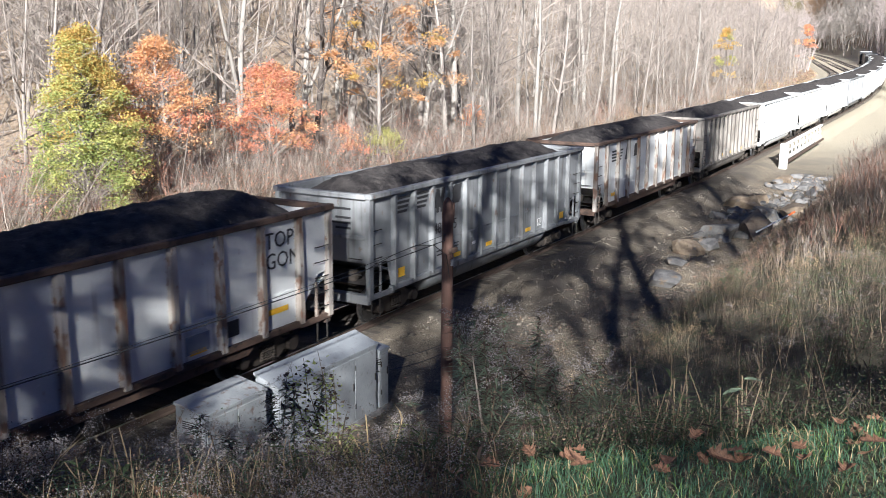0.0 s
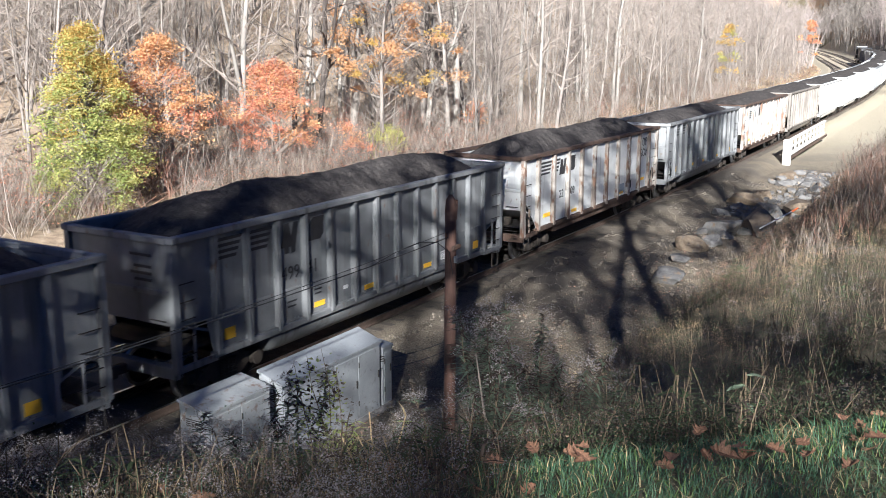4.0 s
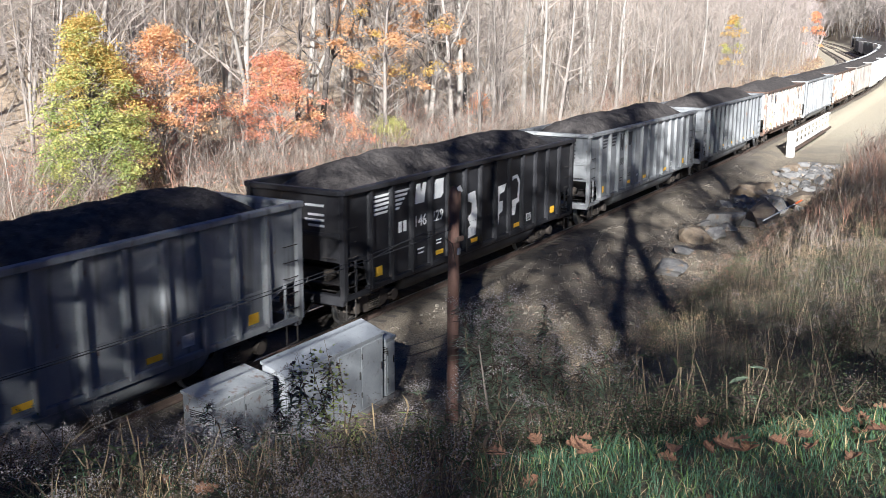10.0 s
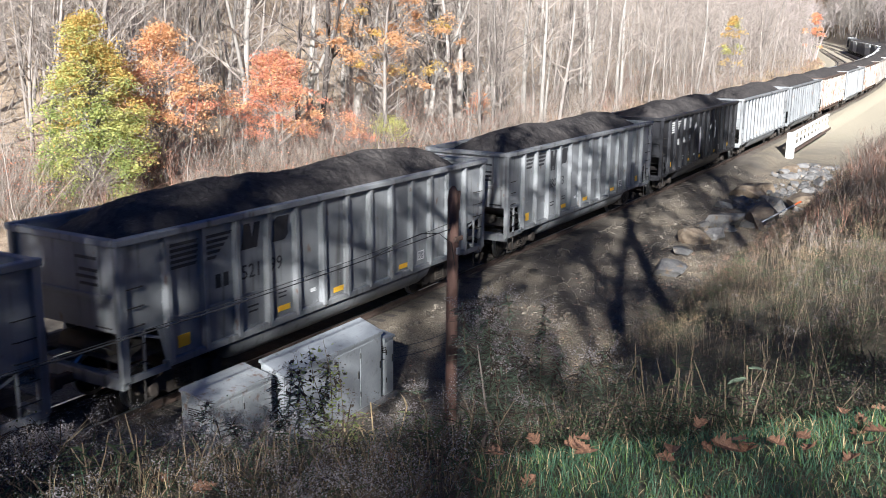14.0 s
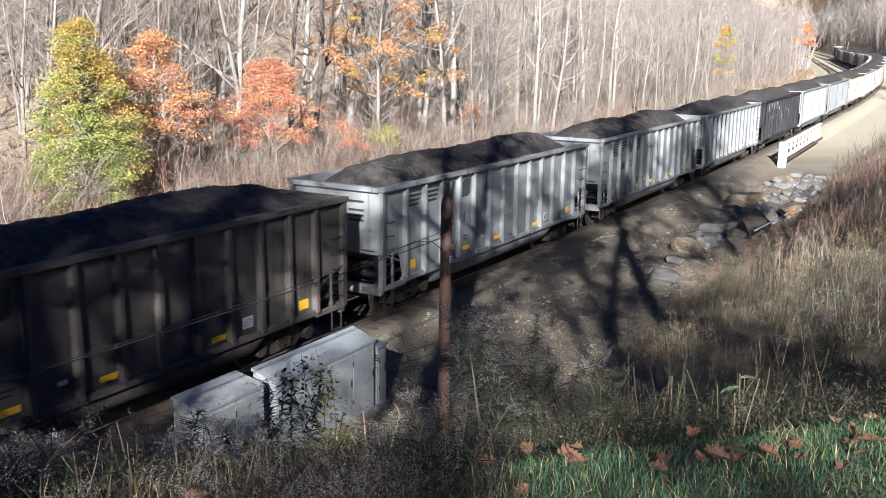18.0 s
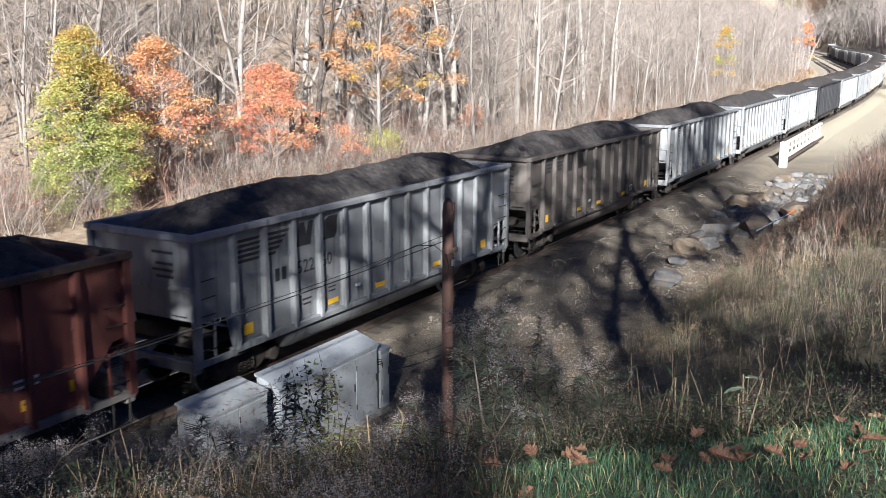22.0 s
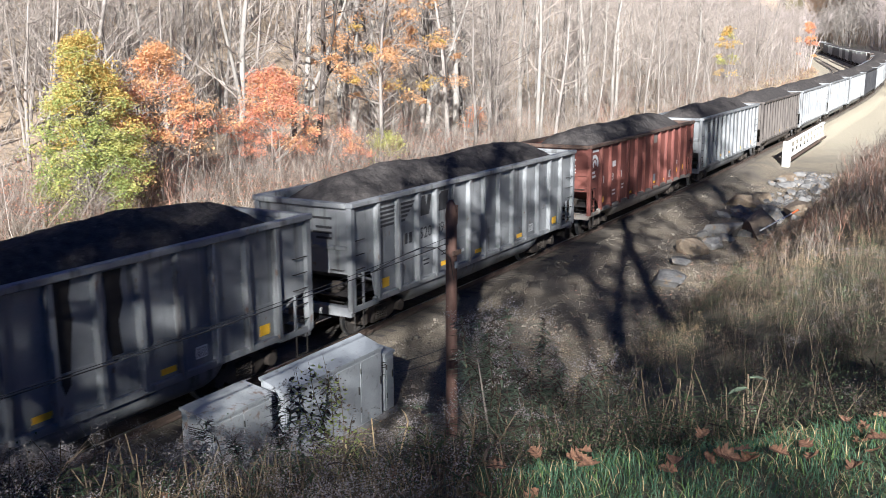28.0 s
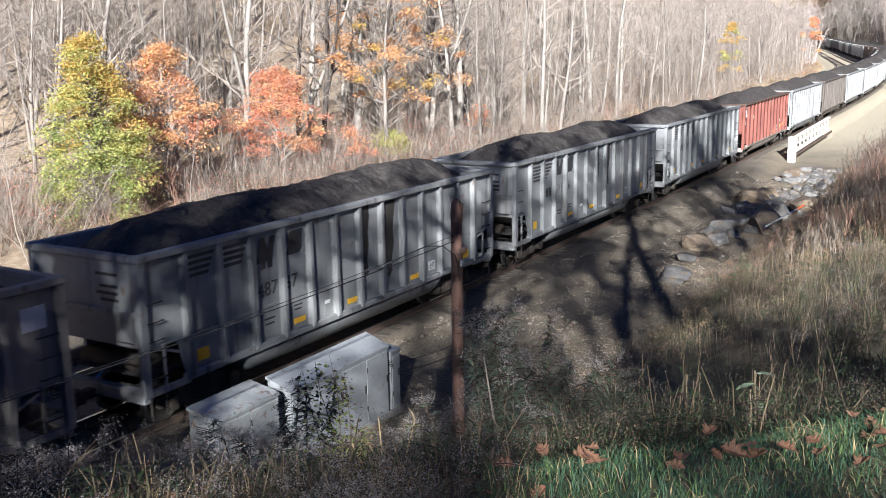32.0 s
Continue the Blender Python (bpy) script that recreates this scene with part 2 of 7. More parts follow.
M = {
    "grey": car_paint("grey_steel_paint", (0.275, 0.28, 0.28), (0.195, 0.20, 0.207), (0.075, 0.07, 0.066), (0.16, 0.10, 0.07)),
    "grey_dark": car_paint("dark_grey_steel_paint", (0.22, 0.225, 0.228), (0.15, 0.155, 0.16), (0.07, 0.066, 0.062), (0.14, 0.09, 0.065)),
    "brown_dark": car_paint("sooty_brown_steel_paint", (0.125, 0.108, 0.095), (0.078, 0.067, 0.06), (0.04, 0.035, 0.032), (0.13, 0.085, 0.06), 0.7),
    "tan": car_paint("weathered_tan_paint", (0.29, 0.262, 0.23), (0.20, 0.18, 0.16), (0.09, 0.08, 0.07), (0.17, 0.10, 0.07), 0.65),
    "white": car_paint("worn_white_paint", (0.70, 0.70, 0.68), (0.55, 0.56, 0.56), (0.27, 0.24, 0.21), (0.25, 0.14, 0.085), 0.6, 0.6, 0.68),
    "black": car_paint("black_steel_paint", (0.028, 0.028, 0.031), (0.016, 0.016, 0.019), (0.045, 0.042, 0.04), (0.09, 0.07, 0.055), 0.5, 0.58, 0.70),
    "red": car_paint("oxide_red_paint", (0.235, 0.085, 0.064), (0.15, 0.052, 0.042), (0.07, 0.035, 0.03), (0.17, 0.075, 0.05), 0.65),
    "stained": car_paint("rust_stained_paint", (0.46, 0.43, 0.39), (0.33, 0.29, 0.25), (0.13, 0.085, 0.06), (0.17, 0.085, 0.05), 0.7, 0.47, 0.54),
    "rust": mat("rusty_steel", (0.065, 0.042, 0.033), (0.125, 0.078, 0.055), 3, 0.85, 0, 0.1, 40, (0.045, 0.032, 0.026), 0.55),
    "grime": mat("grimy_steel", (0.016, 0.014, 0.0125), (0.042, 0.036, 0.031), 3, 0.8, 0, 0.1, 40),
    "frame": mat("dusty_truck_steel", (0.034, 0.027, 0.022), (0.08, 0.064, 0.05), 3, 0.85, 0, 0.1, 40),
    "tread": mat("polished_wheel_steel", (0.45, 0.45, 0.46), (0.6, 0.6, 0.6), 6, 0.28, 1.0),
    "coal": mat("heaped_coal", (0.030, 0.0275, 0.027), (0.090, 0.079, 0.073), 4, 0.9, 0, 1.0, 26, (0.14, 0.123, 0.112), 0.63, spec=0.2),
    "yellow": mat("yellow_reflector", (0.93, 0.50, 0.025), (0.98, 0.60, 0.04), 8, 0.45),
    "ink": mat("black_stencil", (0.02, 0.02, 0.022), (0.045, 0.045, 0.05), 5, 0.6),
    "chalk": mat("white_stencil", (0.62, 0.62, 0.62), (0.78, 0.78, 0.76), 5, 0.6),
    "blue_grey": mat("faded_blue_patch", (0.20, 0.24, 0.30), (0.30, 0.34, 0.40), 5, 0.6),
    "aluminium": mat("aluminium_case", (0.27, 0.285, 0.30), (0.36, 0.375, 0.39), 2.5, 0.42, 0.25, 0.02, 30, (0.21, 0.21, 0.205), 0.60),
    "case_old": mat("weathered_grey_case", (0.27, 0.285, 0.29), (0.38, 0.39, 0.395), 2.5, 0.6, 0.1, 0.03, 30, (0.20, 0.145, 0.12), 0.56),
    "pole": mat("rusted_pole", (0.085, 0.046, 0.035), (0.155, 0.085, 0.062), 2, 0.85, 0, 0.2, 30, (0.055, 0.034, 0.027), 0.58, stretch=(1, 1, 0.2)),
    "cable": mat("black_cable", (0.012, 0.012, 0.013), (0.02, 0.02, 0.02), 4, 0.5),
    "rail": mat("rail_steel", (0.065, 0.047, 0.038), (0.12, 0.085, 0.066), 5, 0.65, 0.2),
    "rail_top": mat("worn_rail_head", (0.5, 0.5, 0.5), (0.62, 0.62, 0.62), 6, 0.3, 1.0),
    "tie": mat("old_timber_tie", (0.045, 0.037, 0.031), (0.11, 0.09, 0.073), 4, 0.9, 0, 0.4, 30, rand=0.25),
    "gravel": mat("loose_stone", (0.085, 0.07, 0.054), (0.25, 0.215, 0.168), 9, 0.9, 0, 0, 40, rand=0.5),
    "rock": mat("grey_rock", (0.085, 0.082, 0.08), (0.215, 0.205, 0.195), 1.6, 0.9, 0, 0.8, 12, (0.20, 0.15, 0.105), 0.55, rand=0.3),
    "rock_tan": mat("tan_rock", (0.11, 0.08, 0.055), (0.265, 0.205, 0.14), 1.6, 0.9, 0, 0.8, 12, (0.17, 0.145, 0.12), 0.57, rand=0.2),
    "concrete": mat("pale_concrete", (0.58, 0.56, 0.52), (0.72, 0.70, 0.66), 1.5, 0.85, 0, 0.2, 30, (0.42, 0.38, 0.33), 0.62),
    "bark": mat("grey_bark", (0.125, 0.108, 0.095), (0.34, 0.30, 0.265), 2.2, 0.95, 0, 0.5, 20, rand=0.4, stretch=(1, 1, 0.25)),
    "bark_pale": mat("pale_bark", (0.20, 0.18, 0.16), (0.38, 0.35, 0.31), 2.2, 0.95, 0, 0.4, 20, rand=0.3, stretch=(1, 1, 0.25)),
    # bark with shade put into its colour, for trunks behind others
    "bark_shaded": mat("shaded_furrowed_bark", (0.05, 0.042, 0.038), (0.15, 0.128, 0.112), 2.2, 0.95, 0, 0.6, 20, rand=0.3, stretch=(1, 1, 0.25), spec=0.2),
    "twig": mat("bare_twigs", (0.185, 0.155, 0.132), (0.37, 0.32, 0.28), 1.5, 0.95, 0, 0, 20, rand=0.45, spec=0.12),
    "scrub": mat("leafless_scrub", (0.18, 0.145, 0.12), (0.38, 0.325, 0.27), 1.5, 0.95, 0, 0, 20, rand=0.45, spec=0.12),
    "russet_scrub": mat("russet_scrub", (0.18, 0.095, 0.07), (0.34, 0.20, 0.145), 1.5, 0.95, 0, 0, 20, rand=0.4, spec=0.12),
    # distance haze put into the colour: paler twigs for the far woods
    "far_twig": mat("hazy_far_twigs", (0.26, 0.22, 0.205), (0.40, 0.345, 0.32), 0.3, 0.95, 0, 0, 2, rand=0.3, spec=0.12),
    "stem": mat("dry_stem", (0.11, 0.083, 0.055), (0.21, 0.165, 0.11), 3, 0.9, rand=0.35, spec=0.12),
    "green": mat("green_leaf", (0.30, 0.37, 0.11), (0.48, 0.53, 0.20), 1.2, 0.6, 0, 0, 20, rand=0.35, trans=0.45, spec=0.2),
    "yellow_leaf": mat("yellow_leaf", (0.56, 0.37, 0.10), (0.72, 0.52, 0.18), 1.2, 0.6, 0, 0, 20, rand=0.3, trans=0.45, spec=0.2),
    "orange_leaf": mat("orange_leaf", (0.58, 0.31, 0.14), (0.80, 0.48, 0.25), 1.2, 0.55, 0, 0, 20, rand=0.3, trans=0.35),
    "red_leaf": mat("russet_leaf", (0.50, 0.18, 0.105), (0.70, 0.32, 0.20), 1.2, 0.6, 0, 0, 20, rand=0.35, trans=0.3),
    "oak_leaf": mat("dead_oak_leaf", (0.10, 0.052, 0.033), (0.29, 0.155, 0.09), 9, 0.6, 0, 0.3, 40, (0.09, 0.06, 0.05), 0.6, rand=0.6, trans=0.15),
    "lime_leaf": mat("lime_leaf", (0.46, 0.46, 0.14), (0.62, 0.60, 0.22), 1.2, 0.6, 0, 0, 20, rand=0.3, trans=0.45, spec=0.2),
    "grass": mat("bank_grass", (0.048, 0.11, 0.058), (0.115, 0.20, 0.112), 1.5, 0.6, 0, 0, 20, rand=0.5, trans=0.3),
    "lush": mat("fresh_grass", (0.09, 0.16, 0.045), (0.19, 0.28, 0.085), 1.5, 0.6, 0, 0, 20, rand=0.4, trans=0.35),
    "straw": mat("dry_grass", (0.36, 0.27, 0.14), (0.56, 0.45, 0.27), 1.5, 0.85, 0, 0, 20, rand=0.35, trans=0.2, spec=0.12),
    "weed": mat("dull_weed_leaf", (0.045, 0.070, 0.034), (0.105, 0.135, 0.068), 1.5, 0.7, 0, 0, 20, rand=0.45, trans=0.25, spec=0.12),
    "sage": mat("grey_green_leaf", (0.11, 0.15, 0.10), (0.23, 0.275, 0.19), 1.5, 0.7, 0, 0, 20, rand=0.4, trans=0.25, spec=0.15),
    "brush": mat("brown_brush", (0.055, 0.043, 0.036), (0.135, 0.105, 0.083), 1.5, 0.9, 0, 0, 20, rand=0.45, spec=0.12),
    "tawny": mat("tawny_weed", (0.19, 0.135, 0.09), (0.35, 0.265, 0.18), 1.5, 0.9, 0, 0, 20, rand=0.4, trans=0.2, spec=0.12),
    "fluff": mat("seed_fluff", (0.25, 0.225, 0.215), (0.43, 0.395, 0.385), 3, 0.95, 0, 0, 20, rand=0.4, trans=0.3, spec=0.05),
    "loco_black": mat("locomotive_black", (0.015, 0.015, 0.017), (0.03, 0.03, 0.032), 1.5, 0.4),
    "loco_roof": mat("dusty_roof", (0.42, 0.42, 0.42), (0.55, 0.55, 0.54), 1.5, 0.6),
    "glass": mat("dark_glass", (0.02, 0.025, 0.03), (0.03, 0.035, 0.04), 1.5, 0.08),
    "orange_paint": mat("marker_orange", (0.75, 0.14, 0.04), (0.8, 0.2, 0.06), 4, 0.5),
}


def ground_mat():
    """Ballast by the tracks, leaf litter in the woods, grassy earth on the bank; the vertex layer tells kinds and
    painted light.
    """
    m = bpy.data.materials.new("ground_cover")
    m.use_nodes = True
    nt = m.node_tree
    b = nt.nodes["Principled BSDF"]
    b.inputs["Roughness"].default_value = 0.95
    at = nt.nodes.new("ShaderNodeAttribute")
    at.attribute_name = "cover"
    tc = nt.nodes.new("ShaderNodeTexCoord")

    def noise_tex(scale, detail=6):
        n = nt.nodes.new("ShaderNodeTexNoise")
        n.inputs["Scale"].default_value, n.inputs["Detail"].default_value = scale, detail
        nt.links.new(tc.outputs["Object"], n.inputs["Vector"])
        return n.outputs[0]

    def mixed(f, a, bb):
        x = nt.nodes.new("ShaderNodeMix")
        x.data_type = "RGBA"
        nt.links.new(f, x.inputs["Factor"])
        for sock, v in (("A", a), ("B", bb)):
            if isinstance(v, tuple):
                x.inputs[sock].default_value = (*v, 1)
            else:
                nt.links.new(v, x.inputs[sock])
        return x.outputs["Result"]

    def ranged(v, lo, hi):
        r = nt.nodes.new("ShaderNodeMapRange")
        r.inputs[1].default_value, r.inputs[2].default_value = lo, hi
        nt.links.new(v, r.inputs[0])
        return r.outputs[0]

    big, mid, tiny = noise_tex(0.35), noise_tex(2.2), noise_tex(22, 4)
    stone = mixed(ranged(tiny, 0.32, 0.68), (0.085, 0.068, 0.048), (0.31, 0.258, 0.185))
    stone = mixed(ranged(mid, 0.5, 0.75), stone, (0.13, 0.10, 0.07))
    stone = mixed(ranged(big, 0.45, 0.65), stone, (0.105, 0.088, 0.07))
    # alpha paints the far ballast cream, standing in for full sun on it
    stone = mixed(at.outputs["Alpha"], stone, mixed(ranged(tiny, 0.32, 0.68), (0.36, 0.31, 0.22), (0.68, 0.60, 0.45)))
    litter = mixed(ranged(mid, 0.35, 0.65), (0.21, 0.15, 0.10), (0.44, 0.34, 0.235))
    litter = mixed(ranged(tiny, 0.5, 0.7), litter, (0.52, 0.40, 0.27))
    earth = mixed(ranged(mid, 0.35, 0.65), (0.085, 0.075, 0.045), (0.20, 0.16, 0.10))
    earth = mixed(ranged(tiny, 0.5, 0.7), earth, (0.10, 0.12, 0.045))
    sep = nt.nodes.new("ShaderNodeSeparateColor")
    nt.links.new(at.outputs["Color"], sep.inputs[0])
    wob = nt.nodes.new("ShaderNodeMath")
    wob.operation = "MULTIPLY_ADD"
    nt.links.new(mid, wob.inputs[0])
    wob.inputs[1].default_value = 0.5
    nt.links.new(sep.outputs[0], wob.inputs[2])
    wob2 = nt.nodes.new("ShaderNodeMath")
    wob2.operation = "MULTIPLY_ADD"
    nt.links.new(mid, wob2.inputs[0])
    wob2.inputs[1].default_value = 0.5
    nt.links.new(sep.outputs[1], wob2.inputs[2])
    col = mixed(ranged(wob.outputs[0], 0.65, 0.85), earth, stone)
    col = mixed(ranged(wob2.outputs[0], 0.65, 0.85), col, litter)
    # dark strip between the rails: the train's shade put into the ground colour
    bed = nt.nodes.new("ShaderNodeMath")
    bed.operation = "MULTIPLY"
    nt.links.new(sep.outputs[2], bed.inputs[0])
    bed.inputs[1].default_value = 0.75
    col = mixed(bed.outputs[0], col, (0.035, 0.032, 0.03))
    nt.links.new(col, b.inputs["Base Color"])
    bp = nt.nodes.new("ShaderNodeBump")
    bp.inputs["Strength"].default_value, bp.inputs["Distance"].default_value = 0.9, 0.05
    nt.links.new(tiny, bp.inputs["Height"])
    nt.links.new(bp.outputs[0], b.inputs["Normal"])
    return m


M["ground"] = ground_mat()

# ---- building helpers ----
def box(bm, x0, x1, y0, y1, z0, z1, bevel=0.0):
    v = [bm.verts.new((x, y, z)) for x in (x0, x1) for y in (y0, y1) for z in (z0, z1)]
    fs = [bm.faces.new([v[i] for i in f]) for f in ((0, 1, 3, 2), (4, 6, 7, 5), (0, 4, 5, 1), (2, 3, 7, 6), (0, 2, 6, 4), (1, 5, 7, 3))]
    if bevel:
        es = list({e for f in fs for e in f.edges})
        bmesh.ops.bevel(bm, geom=es, offset=bevel, segments=1, affect="EDGES")
    return bm


def rod(bm, a, b, r0, r1=None, n=6, caps=True):
    """A round bar from a to b."""
    a, b = Vector(a), Vector(b)
    r1 = r0 if r1 is None else r1
    q = (b - a).to_track_quat("Z", "Y")
    rings = []
    for p, r in ((a, r0), (b, r1)):
        rings.append([bm.verts.new(p + q @ Vector((r * math.cos(2 * math.pi * i / n), r * math.sin(2 * math.pi * i / n), 0))) for i in range(n)])
    for i in range(n):
        bm.faces.new((rings[0][i], rings[0][(i + 1) % n], rings[1][(i + 1) % n], rings[1][i]))
    if caps:
        bm.faces.new(rings[0][::-1])
        bm.faces.new(rings[1])
    return bm


def prism(bm, outline, y0, y1):
    """An outline of (x, z) pushed from y0 to y1."""
    a = [bm.verts.new((x, y0, z)) for x, z in outline]
    b = [bm.verts.new((x, y1, z)) for x, z in outline]
    n = len(outline)
    bm.faces.new(a)
    bm.faces.new(b[::-1])
    for i in range(n):
        bm.faces.new((a[i], b[i], b[(i + 1) % n], a[(i + 1) % n]))
    return bm


def lathe(bm, prof, n=24, axis="y"):
    """A profile of (radius, along) turned about the axis."""
    rings = []
    for r, h in prof:
        ring = []
        for i in range(n):
            c, s = r * math.cos(2 * math.pi * i / n), r * math.sin(2 * math.pi * i / n)
            ring.append(bm.verts.new((c, h, s) if axis == "y" else (c, s, h)))
        rings.append(ring)
    for a, b in zip(rings, rings[1:]):
        for i in range(n):
            bm.faces.new((a[i], a[(i + 1) % n], b[(i + 1) % n], b[i]))
    bm.faces.new(rings[0][::-1])
    bm.faces.new(rings[-1])
    return bm


def to_mesh(name, bm, material, smooth=False):
    bmesh.ops.recalc_face_normals(bm, faces=bm.faces)
    me = bpy.data.meshes.new(name)
    bm.to_mesh(me)
    bm.free()
    for mm in (material if isinstance(material, (list, tuple)) else [material]):
        me.materials.append(mm)
    if smooth:
        me.polygons.foreach_set("use_smooth", [True] * len(me.polygons))
    return me


def part(name, bm, material, parent, label="", at=None, smooth=False):
    me = bm if isinstance(bm, bpy.types.Mesh) else to_mesh(name, bm, material, smooth)
    ob = new(name, me)
    ob.parent = parent
    if at is not None:
        ob.matrix_basis = at if isinstance(at, Matrix) else Matrix.Translation(at)
    if label:
        tagged(ob, label)
    return ob


def pydata(name, verts, faces, materials, ids=None, smooth=False):
    me = bpy.data.meshes.new(name)
    me.from_pydata(verts, [], faces)
    for mm in (materials if isinstance(materials, (list, tuple)) else [materials]):
        me.materials.append(mm)
    if ids is not None:
        me.polygons.foreach_set("material_index", ids)
    if smooth:
        me.polygons.foreach_set("use_smooth", [True] * len(me.polygons))
    me.update()
    return me


def lettering(text, size, material):
    """Words or numbers as a thin mesh in the x-z plane, facing -y."""
    cu = bpy.data.curves.new("lettering", "FONT")
    cu.body, cu.size, cu.resolution_u, cu.extrude = text, size, 2, 0.004
    tmp = new("lettering", cu)
    bpy.context.view_layer.update()
    me = bpy.data.meshes.new_from_object(tmp.evaluated_get(bpy.context.evaluated_depsgraph_get()))
    bpy.data.objects.remove(tmp)
    me.transform(Matrix.Rotation(radians(90), 4, "X"))
    me.materials.clear()
    me.materials.append(material)
    return me


# ---- the line of the track ----
STEP = 1.0


def ramp(s, a, b):
    u = min(1, max(0, (s - a) / (b - a)))
    return u * u * (3 - 2 * u)


def lay_line():
    pts, x, y, z = [], -120.0, 0.0, 0.0
    for i in range(900):
        s = -120 + i * STEP
        head = 0.3086 * min(1, max(0, (min(s, 200) - 128.7) / 273.7)) + 0.0204 * ramp(s, 30, 70)
        head += 0.0933 * ramp(s, 200, 260) + 0.0741 * ramp(s, 340, 440)
        grade = 0.0314 * ramp(s, 3.6, 302.4) - 0.0162 * ramp(s, 170, 240) - 0.0095 * ramp(s, 200, 270) + 0.0150 * ramp(s, 320, 400)
        pts.append((x, y, z, head))
        x, y, z = x + math.cos(head) * STEP, y + math.sin(head) * STEP, z + grade * STEP
    return pts


LINE = lay_line()


def on_line(s, v=0.0):
    """The point v metres to the inner side of the track's middle, at s metres along, and the heading."""
    f = min(max((s + 120) / STEP, 0), len(LINE) - 2.001)
    i, u = int(f), f - int(f)
    a, b = LINE[i], LINE[i + 1]
    x, y, z, h = (a[k] + (b[k] - a[k]) * u for k in range(4))
    return Vector((x - math.sin(h) * v, y + math.cos(h) * v, z)), h


def seat(s, half=5.2):
    """The pose of a car whose two trucks stand on the rails round s."""
    a, b = on_line(s - half)[0], on_line(s + half)[0]
    d = b - a
    return Matrix.Translation((a + b) / 2) @ Matrix.Rotation(math.atan2(d.y, d.x), 4, "Z") @ Matrix.Rotation(-math.atan2(d.z, math.hypot(d.x, d.y)), 4, "Y")


# ---- ground ----
def height(s, v):
    """Height of the ground over the rails' level, and how much of it is stone and leaf litter."""
    n1 = noise.noise((s * 0.07, v * 0.07, 0.0))
    n2 = noise.noise((s * 0.35, v * 0.35, 5.0))
    if v >= -6.0:
        z = -0.195 if -1.9 < v < 10.0 else -0.195 - 0.405 * ramp(max(-1.9 - v, v - 10.0), 0, 1.3)
    else:
        z = -0.6
    if v > 13:
        z += 0.10 * (v - 13) + 0.30 * max(0, v - 30) * ramp(v, 30, 60) + n1 * 1.2 * ramp(v, 13, 30)
        z = min(z, 60 + n1 * 6)
    if v < -6.8:
        w = -6.8 - v
        steep = 0.55 + 0.25 * ramp(s, 70, 130)
        hill = steep * w * ramp(w, -1.0, 3.0)
        top = 5.9 + 34 * ramp(s, 90, 170) + 0.10 * max(0, w - 12)
        z += min(hill, top) + n1 * 0.5 * ramp(w, 2, 8)
        e = 0.73 * s + 0.68 * v + 7.42
        flat = 6.05 - 0.05 * max(0, -e) * 0.3 - 0.62 * max(0, e - 0.1 - 0.06 * ramp(-v, 13.9, 14.8))
        if s < 14:
            z = z * (1 - ramp(14 - s, 0, 9)) + max(flat, -0.6) * ramp(14 - s, 0, 9)
    z += 70 * ramp(s, 450, 620) * ramp(abs(v), 12, 45) + 50 * ramp(s, 600, 740)
    z += n2 * (0.05 if v < -2.5 or v > 12 else 0.022)
    stone = 1 - ramp(abs(v - 2.5), 8.3, 11.5) if v > 2.5 else 1 - ramp(-v, 7.0, 9.5)
    if s > 55:
        stone = max(stone, ramp(s, 60, 72) * (1 - ramp(-v, 12, 15)) * (1 if v < 0 else 0))
    stone *= 1 - ramp(s, 500, 540)
    litter = max(ramp(v, 11, 15), ramp(s, 500, 540)) if v > 0 else ramp(s, 95, 140) * ramp(-v, 10, 14)
    return z, stone, litter


def steps(*spans):
    out = []
    for a, b, n in spans:
        out += [a + (b - a) * i / n for i in range(n)]
    return out + [spans[-1][1]]


def build_ground():
    ss = steps((-110, -10, 20), (-10, 40, 110), (40, 110, 70), (110, 300, 50), (300, 760, 30))
    vs = steps((-420, -60, 14), (-60, -20, 24), (-20, -3, 60), (-3, 12, 30), (12, 40, 40), (40, 260, 40))
    verts, faces, cover = [], [], []
    for s in ss:
        for v in vs:
            p, _ = on_line(s, v)
            z, stone, litter = height(s, v)
            verts.append((p.x, p.y, p.z + z))
            # blue: painted shade between the rails; alpha: painted sun on far ballast
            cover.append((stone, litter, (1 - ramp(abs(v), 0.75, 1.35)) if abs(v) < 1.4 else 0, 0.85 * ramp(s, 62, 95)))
    n = len(vs)
    for i in range(len(ss) - 1):
        for j in range(n - 1):
            a = i * n + j
            faces.append((a, a + n, a + n + 1, a + 1))
    me = pydata("ground", verts, faces, M["ground"], smooth=True)
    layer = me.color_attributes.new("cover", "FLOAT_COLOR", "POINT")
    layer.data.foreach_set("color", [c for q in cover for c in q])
    return tagged(new("ground", me), "stony railway bed, leaf-strewn wood floor and grassy bank", "ground", kind="structure")


ground = build_ground()


def floor_at(s, v):
    p, _ = on_line(s, v)
    return Vector((p.x, p.y, p.z + height(s, v)[0]))


